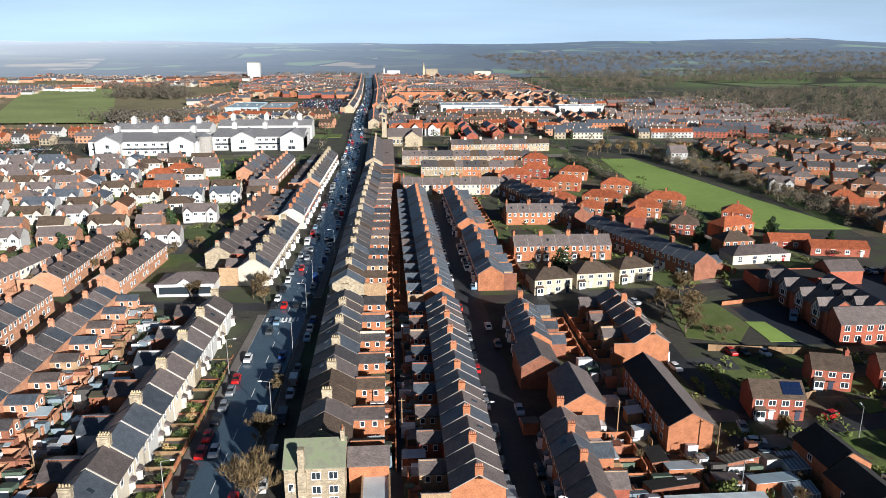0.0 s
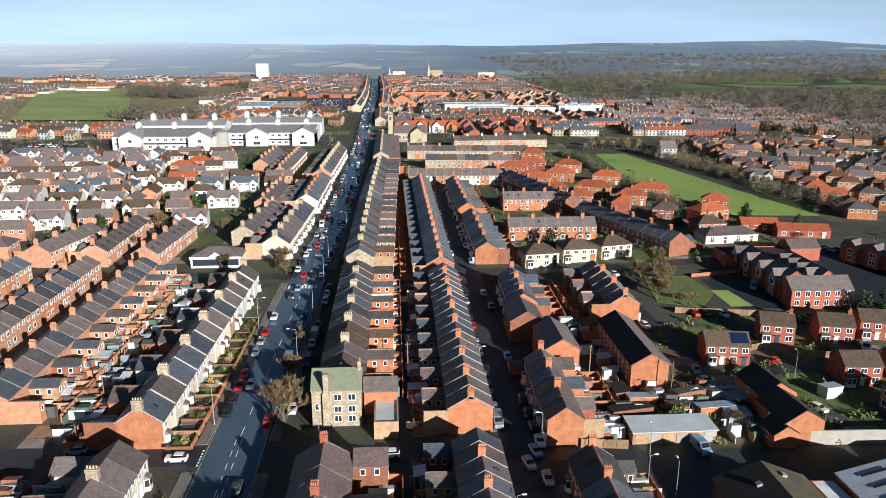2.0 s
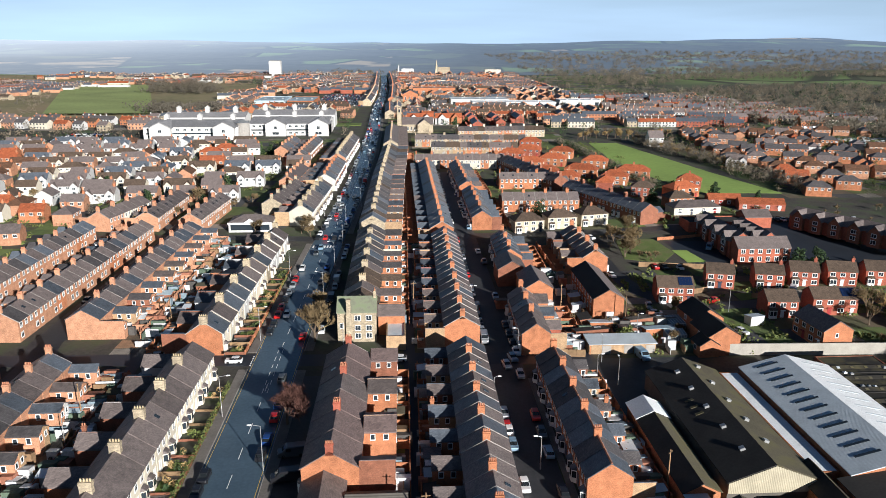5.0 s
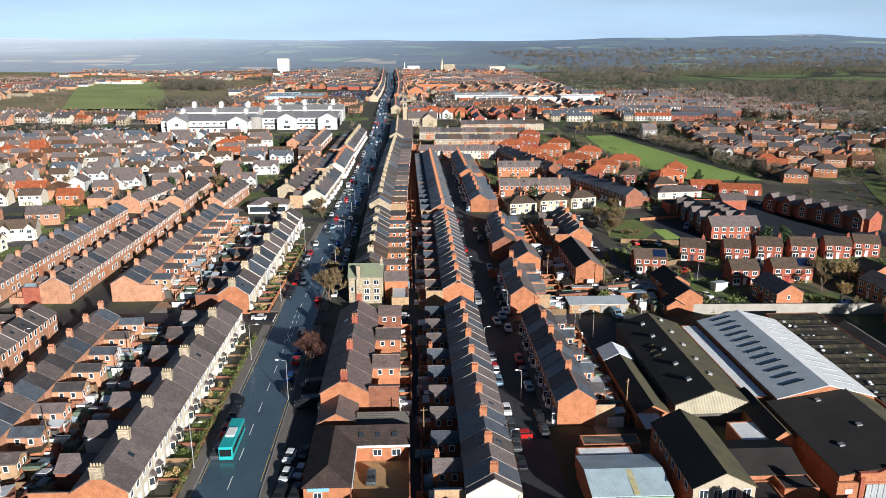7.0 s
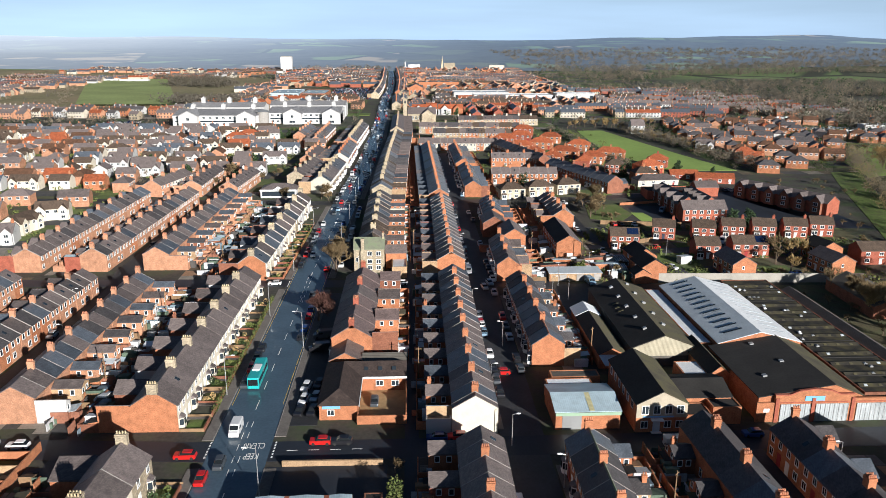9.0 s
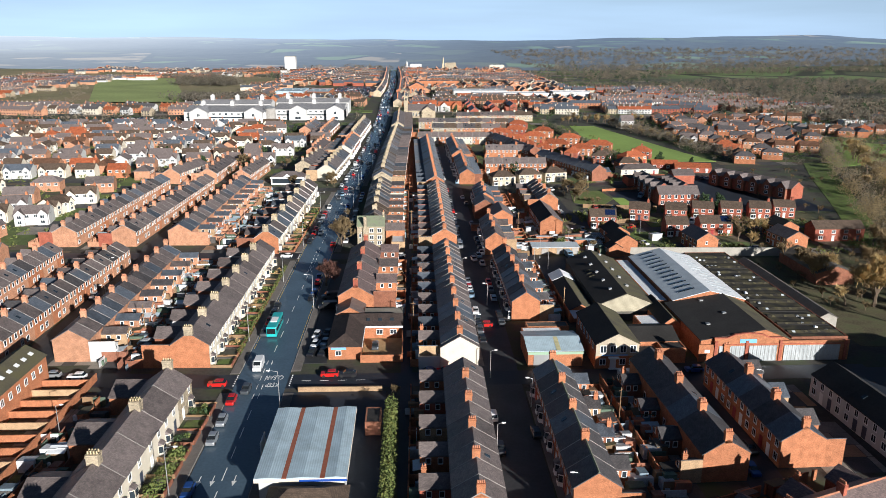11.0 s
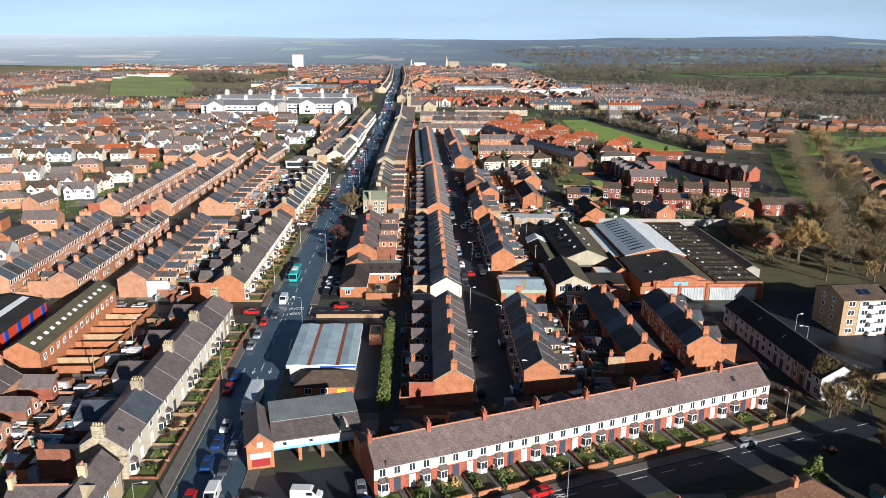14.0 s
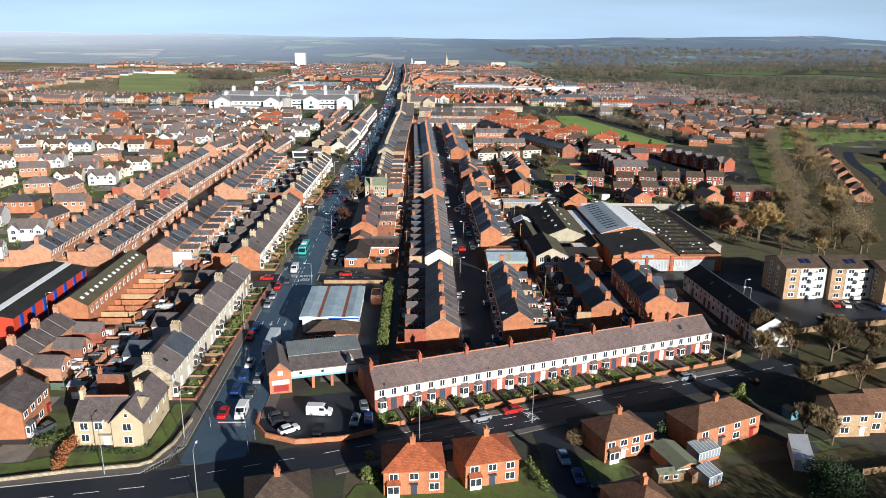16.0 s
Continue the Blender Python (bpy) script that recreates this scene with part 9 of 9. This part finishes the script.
def wheels(t, xs, hw, r):
    for x in xs:
        for sy in (-1, 1):
            part("wheel", Shape().tube((x, sy * (hw - 0.2), r), (x, sy * (hw + 0.01), r), r, r, 10), TYRE, t)


def car(kind, colour, x, y, yaw, label=None, z=0.03):
    m = pose(x, y, z, 0, 0, yaw)
    if (kind, colour) in CARS:
        return copy_thing(CARS[kind, colour], m)
    mt = PAINTS[colour]
    cname = colour.replace("_", " ")
    if kind == "car":
        t = thing("car", f"{cname} hatchback car on the road", "car", "cars", m)
        part("body", loft([(-2.05, 0.72, 0.35, 0.72), (-1.95, 0.84, 0.22, 0.92), (-0.9, 0.87, 0.2, 0.95), (1.0, 0.87, 0.2, 0.98), (1.85, 0.84, 0.22, 1.0), (2.0, 0.74, 0.3, 0.85)]), mt, t)
        part("cabin_glass", loft([(-0.95, 0.72, 0.9, 0.98), (-0.35, 0.66, 0.9, 1.42), (1.25, 0.66, 0.9, 1.42), (1.85, 0.68, 0.9, 1.0)]), CAR_GLASS, t)
        part("roof", loft([(-0.38, 0.58, 1.38, 1.45), (-0.1, 0.64, 1.38, 1.49), (1.0, 0.64, 1.38, 1.49), (1.35, 0.58, 1.36, 1.45)]), mt, t)
        wheels(t, (-1.3, 1.3), 0.86, 0.31)
    elif kind == "van":
        t = thing("van", f"{cname} panel van on the road", "van", "vans", m)
        part("body", loft([(-2.6, 0.85, 0.4, 0.95), (-2.45, 0.95, 0.28, 1.15), (-1.75, 0.97, 0.25, 1.3), (-1.1, 0.97, 0.25, 2.05), (-0.8, 0.97, 0.25, 2.2), (2.4, 0.97, 0.25, 2.2), (2.5, 0.93, 0.35, 2.1)]), mt, t)
        part("windscreen", Shape().box(-0.03, -0.78, -0.42, 0.03, 0.78, 0.42).moved(pose(-1.47, 0, 1.74, 0, 41, 0)), CAR_GLASS, t)
        for sy in (-1, 1):
            part("side_window", Shape().box(-1.15, sy * 0.97 - 0.015, 1.3, -0.2, sy * 0.97 + 0.015, 1.85), CAR_GLASS, t)
            part("headlight", Shape().box(-2.63, sy * 0.65 - 0.15, 0.75, -2.5, sy * 0.65 + 0.15, 0.95), LAMP_CLEAR, t)
            part("tail_light", Shape().box(2.46, sy * 0.82 - 0.08, 0.8, 2.52, sy * 0.82 + 0.08, 1.4), LAMP_RED, t)
        wheels(t, (-1.6, 1.5), 0.96, 0.35)
    elif kind == "lorry":
        t = thing("lorry", "white box lorry with a grey trailer roof", "lorry", "", m)
        part("cab", loft([(-5.6, 1.15, 0.5, 2.6), (-5.45, 1.22, 0.45, 2.9), (-3.6, 1.22, 0.45, 3.2)]), mt, t)
        part("windscreen", Shape().box(-5.66, -1.0, 1.6, -5.5, 1.0, 2.4), CAR_GLASS, t)
        part("trailer", Shape().box(-3.4, -1.25, 0.95, 6.0, 1.25, 3.7), PAINTS["white"], t)
        part("trailer_roof", Shape().box(-3.3, -1.15, 3.7, 5.9, 1.15, 3.76), SHEET_GREY, t)
        part("chassis", Shape().box(-5.2, -0.5, 0.5, 5.6, 0.5, 0.95), TYRE, t)
        wheels(t, (-4.6, 3.0, 4.2, 5.3), 1.2, 0.48)
    else:
        t = thing("bus", "turquoise single-deck bus on the main road", "bus", "", m)
        part("body", loft([(-5.4, 1.15, 0.4, 2.7), (-5.3, 1.25, 0.3, 2.9), (5.3, 1.25, 0.3, 2.9), (5.4, 1.2, 0.4, 2.8)]), mt, t)
        for sy in (-1, 1):
            part("window_band", Shape().box(-4.9, sy * 1.26 - 0.02, 1.3, 4.9, sy * 1.26 + 0.02, 2.3), CAR_GLASS, t)
        part("windscreen", Shape().box(-5.44, -1.05, 1.1, -5.34, 1.05, 2.5), CAR_GLASS, t)
        part("roof_unit", Shape().box(-1.5, -0.8, 2.9, 1.5, 0.8, 3.1), WOODWORK, t)
        wheels(t, (-3.4, 3.2), 1.22, 0.46)
    CARS[kind, colour] = t
    return t


# queue at the lights, then cars up the main road; front of each vehicle towards its travel
for kind, col, x, y, yaw in (("car", "red", -32.2, -94.6, 90), ("van", "white", -28.6, -94.4, 90), ("car", "blue", -32.0, -84.5, 90), ("car", "blue", -32.0, -77.5, 90), ("car", "grey", -28.6, -86, 90), ("car", "silver", -28.4, -79.5, 90), ("car", "white", -31.9, -71.5, 90), ("lorry", "white", -28.4, -63.8, 90),
                             ("car", "red", -35.2, -55.5, 90), ("car", "blue", -35.0, -49.5, 90), ("car", "silver", -35.2, -33.0, 90), ("car", "silver", -35.1, -26.0, 90), ("car", "red", -35.2, -17.4, 90), ("van", "white", -32.8, -1.0, 90), ("car", "grey", -33.2, -12.6, 90), ("bus", "turquoise", -33.0, 22, 90),
                             ("car", "red", -35.3, 27, 90), ("car", "black", -35.2, 38, 90), ("car", "black", -35.3, 33, 90), ("car", "grey", -35.2, 19, 90), ("car", "blue", -26.4, 50, -90), ("car", "red", -26.4, 58.5, -90), ("car", "blue", -26.5, 64, -90), ("car", "black", -26.6, 44.5, -90), ("car", "grey", -27.6, 76, -90),
                             ("car", "red", -26.0, 100, -90), ("car", "black", -35, 103.5, 90), ("car", "black", -34.9, 109, 90), ("car", "red", -34.8, 115.5, 90), ("car", "white", -32.4, 116, 90), ("car", "red", -34.8, 121.5, 90), ("car", "black", -34.6, 128, 90), ("car", "silver", -34.4, 134, 90), ("car", "silver", -34.3, 141, 90), ("car", "red", -34.2, 147, 90),
                             ("car", "white", -33.6, 158.5, 90), ("van", "pale_blue", -25.8, 130, -90), ("car", "black", -26, 144, -90), ("car", "grey", -25.8, 152, -90), ("car", "blue", -25.5, 160, -90), ("car", "pale_blue", -30, 183, 90), ("car", "grey", -31, 176, 90)):
    car(kind, col, x, y, yaw)
rnd = random.Random(8)
COLS = ("white", "silver", "black", "grey", "red", "blue", "silver", "black", "white", "pale_blue")
far_cars = {}
queue = []


def far_car(kind, colour, x, y, yaw):
    key = (kind, colour)
    if key not in far_cars:
        known = CARS.pop(key, None)
        h = car(kind, colour, 0, 0, 0)
        h.matrix_basis = Matrix()
        far_cars[key] = flatten(h)
        drop_thing(h)
        CARS.pop(key)
        if known:
            CARS[key] = known
    queue.append((far_cars[key], pose(x, y, 0.4 if x < -40 and y > 780 else 0.12, 0, 0, yaw), {}))


for side, x0, yaw in ((0, -4.4, 90), (1, 4.4, -90), (2, -1.7, 90), (3, 1.9, -90)):
    y = 196.0
    while y < 1300:
        if rnd.random() < (0.8 if side < 2 else 0.5):
            far_car("van" if rnd.random() < 0.1 else "car", rnd.choice(COLS), road_x(y) + x0 + rnd.uniform(-0.2, 0.2), y, yaw)
        y += rnd.uniform(6, 10) if side < 2 else rnd.uniform(10, 26)
for k in range(300):
    far_car("car", rnd.choice(COLS), -102 + (k % 15) * 4.1 + rnd.uniform(-1, 1), 796 + (k // 15) * 9.6, rnd.choice((88, 92)))
for k in range(60):
    far_car("car", rnd.choice(COLS), -264 + (k % 10) * 3.0, 476 + (k // 10) * 11, 90)
for k in range(70):
    far_car("van" if k % 5 == 0 else "car", rnd.choice(("white", "silver", "white", "pale_blue")), 340 + (k % 14) * 5 + rnd.uniform(-1, 1), 440 + (k // 14) * 9 + rnd.uniform(-1, 1), 10)
for k in range(40):
    far_car("car", rnd.choice(COLS), rnd.choice((20.8, 20.6, 27.0)), rnd.uniform(190, 340), 90)
join(queue, "distant_traffic", "distant parked and queuing cars along the road", "cars")
# parked along the terrace street
for x0, x1, y0, y1, pch in ((-21.6, -20.4, 104, 186, 0.75), (20.4, 21.2, 96, 184, 0.95), (27.4, 27.0, 88, 112, 0.85), (27.4, 27.2, 122, 180, 0.6), (20.2, 20.2, 6, 78, 0.55), (26.4, 26.4, 6, 78, 0.4), (18.6, 18.6, -58, -16, 0.5), (26.0, 26.2, -58, -16, 0.3)):
    y = y0
    while y < y1:
        if rnd.random() < pch:
            f = (y - y0) / (y1 - y0)
            car("van" if rnd.random() < 0.06 else "car", rnd.choice(COLS), x0 + (x1 - x0) * f, y, rnd.choice((90, -90)))
        y += rnd.uniform(5.2, 7.2)
for kind, col, x, y, yaw in (("car", "white", -1.5, 85.2, 0), ("car", "black", -6.5, 85.0, 0), ("car", "white", -40.5, 86.2, 0), ("car", "pale_blue", 26, 84.5, 100), ("car", "silver", 7, 86, 0), ("car", "red", -16.0, -5.8, 0), ("car", "black", -12.0, -5.9, 0), ("car", "red", 10.0, -5.2, 0), ("car", "blue", 6.0, -5.4, 0),
                             ("car", "white", 33, -10.2, 180), ("van", "white", 51, -9.6, 180), ("car", "blue", 67, -6.4, 0), ("van", "white", 76, -11.0, 200), ("car", "black", -21.5, 6, 80), ("car", "white", -21.3, 11, 80), ("car", "silver", -19.0, 12, 80), ("car", "black", -18.9, 6, 80), ("car", "grey", -6.5, 9.5, 90), ("car", "white", -21.6, 17, 80), ("car", "black", -19, 18, 80), ("van", "grey", -21, 45, 10), ("van", "black", -21, 37, 10),
                             ("van", "white", -13.2, -94.5, 175), ("car", "silver", -5.8, -98, 85), ("car", "blue", -3.2, -97.5, 95), ("car", "silver", -4.4, -92.5, 100), ("car", "white", -18.2, -101.2, 215), ("car", "black", -20.2, -98.0, 200), ("car", "grey", -21.0, -96.2, 195), ("car", "black", -12.5, -101.5, 85),
                             ("car", "silver", 19.0, -97.3, 20), ("car", "red", 25.6, -94.4, 20), ("car", "silver", 66.5, -80.0, 200), ("car", "pale_blue", 32.6, -112, 95), ("car", "silver", 40.5, -107, 95), ("car", "blue", 34, -118, 90), ("car", "black", 37.5, -121, 0),
                             ("van", "pale_blue", 57.5, 83.8, 100), ("car", "silver", 70.6, 117.5, 80), ("car", "white", 70.5, 112, 170), ("car", "black", 71.5, 108.6, 170), ("car", "grey", 72.5, 106, 170), ("car", "white", 88.6, 97.5, 115), ("van", "white", 118.5, 127.5, 60), ("car", "white", 67.8, 146, 100), ("car", "silver", 66.5, 152, 95), ("car", "red", 90.8, 121, 20), ("car", "white", 112, 100, 10), ("van", "white", 113.2, 101.5, 8), ("car", "blue", 126.5, 90, 10), ("car", "black", 88, 153.5, 95), ("car", "red", 85, 154, 95), ("car", "white", 93, 153, 95), ("van", "pale_blue", 113, 176, 60), ("car", "white", 103, 216, 20), ("car", "white", 73, 192, 110), ("car", "grey", 28, 163, 90),
                             ("car", "red", 126, -34.5, 75), ("car", "white", 129, -34.8, 75), ("car", "black", 132, -36, 75), ("car", "blue", 138, -37, 75), ("car", "black", 117, -45, 10), ("car", "grey", 121, -45.5, 10), ("car", "red", 62.0, -42, 90), ("car", "blue", 62, -47, 90), ("car", "black", 64.8, -40, 90), ("car", "pale_blue", 62.2, -22, 90), ("car", "silver", 77.0, -38, 95), ("car", "red", 20.0, 52, 90), ("car", "red", 21.8, 22.5, 0), ("car", "black", 19.5, 22, 0), ("car", "silver", 24, 80.5, 98),
                             ("car", "white", -84, 14, 90), ("car", "blue", -84.2, 27, 90), ("car", "silver", -90, 48, 90), ("car", "grey", -84.4, 60, 90), ("car", "blue", -87, 118, 90), ("car", "black", -92.4, 130, 90), ("car", "silver", -87, 146, 90), ("car", "red", -87.2, 170, 90), ("car", "silver", -60, 90, 5), ("car", "white", -72, -5, 0), ("car", "silver", -78, -4, 0), ("car", "grey", -64.5, -100, 60), ("car", "red", -40, -9.8, 0)):
    car(kind, col, x, y, yaw)
for i in range(14):
    car("car", rnd.choice(COLS), 160 + i * 2.6, 216 + rnd.uniform(-0.5, 0.5), 90)
for kx in range(2):
    t = thing("coach", "white coach parked in the school yard", "bus", "", pose(166 + kx * 4, 200 + kx * 3, 0.03, 0, 0, 120))
    part("body", loft([(-5.8, 1.15, 0.4, 3.0), (-5.6, 1.25, 0.3, 3.2), (5.6, 1.25, 0.3, 3.2), (5.8, 1.2, 0.4, 3.1)]), PAINTS["white"], t)
    for sy in (-1, 1):
        part("window_band", Shape().box(-5.2, sy * 1.26 - 0.02, 1.5, 5.2, sy * 1.26 + 0.02, 2.5), CAR_GLASS, t)
    wheels(t, (-3.6, 3.4), 1.22, 0.48)

# ---- street lamps, poles and signs ----
def street_lamp(x, y, yaw, h=9.0, arm=1.6):
    key = ("lamp", h)
    m = pose(x, y, 0, 0, 0, yaw)
    if key in CARS:
        return copy_thing(CARS[key], m)
    t = thing("street_lamp", "tall grey steel street lamp with a short arm", "street lamp", "street lamps", m)
    part("post", Shape().tube((0, 0, -0.3), (0, 0, 1.4), 0.12, 0.11, 8).tube((0, 0, 1.4), (0, 0, h), 0.085, 0.06, 8), STEEL, t)
    part("arm", Shape().tube((0, 0, h - 0.05), (arm, 0, h + 0.25), 0.05, 0.04, 6), STEEL, t)
    part("lantern", loft([(arm - 0.1, 0.1, h + 0.15, h + 0.3), (arm + 0.15, 0.17, h + 0.13, h + 0.36), (arm + 0.65, 0.12, h + 0.17, h + 0.3)]), WOODWORK, t)
    CARS[key] = t
    return t


for x, y, yaw in ((-25.4, 40, 180), (-23.4, 127.3, 180), (-23.0, 160, 180), (-36.6, 99, 0), (-38.2, 14.7, 0), (-24.4, -22.0, 180), (-38.0, -50, 0), (-37.4, -103, 0), (-23.0, 214, 180), (-18.8, 252, 180), (-34.0, 235, 0), (-33.2, 290, 0), (-18.2, 330, 180), (-29.6, -122.0, 90), (6.8, -105.6, 110), (-47.4, -114.9, 90), (29.0, -98.6, 110), (96.2, -44, 180), (-37.2, 60, 0), (-36.4, 150, 0), (-22.6, 190, 180)):
    street_lamp(x, y, yaw)
for x, y, yaw in ((18.6, 62, 0), (24.0, 38, 180), (27.8, 88, 180), (18.4, 14, 0), (20, -8, 0), (27.0, -22, 180), (19.4, 120, 0), (43.2, 72, 0), (47.5, 70, 90), (47, 82, 90), (29, -56, 180), (17.8, -40, 0), (76.0, -20, 180), (-15, 92.0, 90), (60, 96, 0), (92, 113, 90), (78, -72, 110), (-83, 40, 180), (-92, 66, 0), (-87, 156, 180), (-64, 50, 0), (-64.6, -30, 0), (-64.4, 130, 0), (-92, -40, 0), (101, -30, 0)):
    street_lamp(x, y, yaw, 6.5, 0.8)
for x, y in ((44.5, 116), (44.2, 30), (2.9, 20), (2.8, 120), (-65.5, 20), (-65, 60), (-65.5, -50), (43, -30), (60, 106), (-62, 110)):
    t = thing("telegraph_pole", "weathered wooden telegraph pole", "pole", "telegraph poles", pose(x, y, 0, 0, 0, x))
    part("post", Shape().tube((0, 0, -0.3), (0, 0, 8.2), 0.14, 0.1, 7), WOOD, t)
    part("crossbar", Shape().box(-0.7, -0.05, 7.6, 0.7, 0.05, 7.72), WOOD, t)
for x, y in ((-26.8, -99.5), (-33.6, -99), (-24.4, -108), (-24, -104)):
    t = thing("traffic_light", "black traffic light on a grey post", "traffic light", "traffic lights", pose(x, y, 0))
    part("post", Shape().tube((0, 0, -0.2), (0, 0, 3.0), 0.06, 0.05, 6), STEEL, t)
    part("signal_head", Shape().box(-0.16, -0.14, 2.2, 0.16, 0.14, 3.2), TYRE, t)
rl = thing("guard_rail", "galvanised guard rail round the corner", "railing")
pts = [(-40.5, -115), (-37.8, -111.5), (-36.8, -107.0), (-36.6, -101)]
for (ax, ay), (bx, by) in zip(pts, pts[1:]):
    part("top_rail", Shape().tube((ax, ay, 1.1), (bx, by, 1.1), 0.03, 0.03, 5).tube((ax, ay, 0.35), (bx, by, 0.35), 0.025, 0.025, 5), STEEL, rl)
    for i in range(8):
        f = i / 8
        part("baluster", Shape().tube((ax + (bx - ax) * f, ay + (by - ay) * f, 0), (ax + (bx - ax) * f, ay + (by - ay) * f, 1.1), 0.02, 0.02, 4), STEEL, rl)

# ---- the rising ground ----
# The plan above is drawn on the level. The town climbs gently northwards from the side street, by about seven metres, and
# levels out beyond the park. Everything is laid on that slope, shrinking evenly towards the point from which the plan was drawn.
RISE = ((30.0, 0.0), (75.0, 0.9), (105.0, 1.8), (133.0, 2.6), (160.0, 3.5), (185.0, 4.8), (212.0, 6.6), (228.0, 7.0))
DRAWN_FROM = np.array((0.0, -37.0, 74.3))
RISE_Y, RISE_Z = np.array(RISE).T


def settle_points(co):
    k = 1.0 - np.interp(co[:, 1], RISE_Y, RISE_Z) / DRAWN_FROM[2]
    return DRAWN_FROM + k[:, None] * (co - DRAWN_FROM)


def settle_mesh(ob):
    """Lays a mesh drawn in the world's own coordinates on the slope, cut where the slope changes."""
    me = ob.data
    co = np.empty(len(me.vertices) * 3)
    me.vertices.foreach_get("co", co)
    co = co.reshape(-1, 3)
    if co[:, 1].max() < RISE_Y[0]:
        return
    if ob.get("kind") == "structure" or ob.name.startswith("ground_plots"):
        bm = bmesh.new()
        bm.from_mesh(me)
        for y in RISE_Y:
            if co[:, 1].min() < y < co[:, 1].max():
                bmesh.ops.bisect_plane(bm, geom=bm.verts[:] + bm.edges[:] + bm.faces[:], plane_co=(0, y, 0), plane_no=(0, 1, 0))
        bm.to_mesh(me)
        bm.free()
        co = np.empty(len(me.vertices) * 3)
        me.vertices.foreach_get("co", co)
        co = co.reshape(-1, 3)
    me.vertices.foreach_set("co", settle_points(co).reshape(-1))
    me.update()


def settle():
    for ob in [o for o in scene.objects if o.parent is None and o.type in ('MESH', 'EMPTY')]:
        flat = ob.matrix_basis.to_3x3() == Matrix.Identity(3) and ob.matrix_basis.translation.xy.length == 0
        if flat and ob.type == 'MESH':
            settle_mesh(ob)
        elif flat and ob.get("kind") == "stuff":
            for c in ob.children:
                settle_mesh(c)
        else:
            at = ob.matrix_basis.translation.y
            if flat:
                ys = [(c.matrix_basis @ Vector(b)).y for c in ob.children if c.type == 'MESH' for b in c.bound_box]
                at = (min(ys) + max(ys)) / 2 if ys else 0.0
            if at > RISE_Y[0]:
                k = 1.0 - float(np.interp(at, RISE_Y, RISE_Z)) / DRAWN_FROM[2]
                eye = Vector(DRAWN_FROM)
                ob.matrix_basis = Matrix.Translation(eye) @ Matrix.Scale(k, 4) @ Matrix.Translation(-eye) @ ob.matrix_basis


settle()
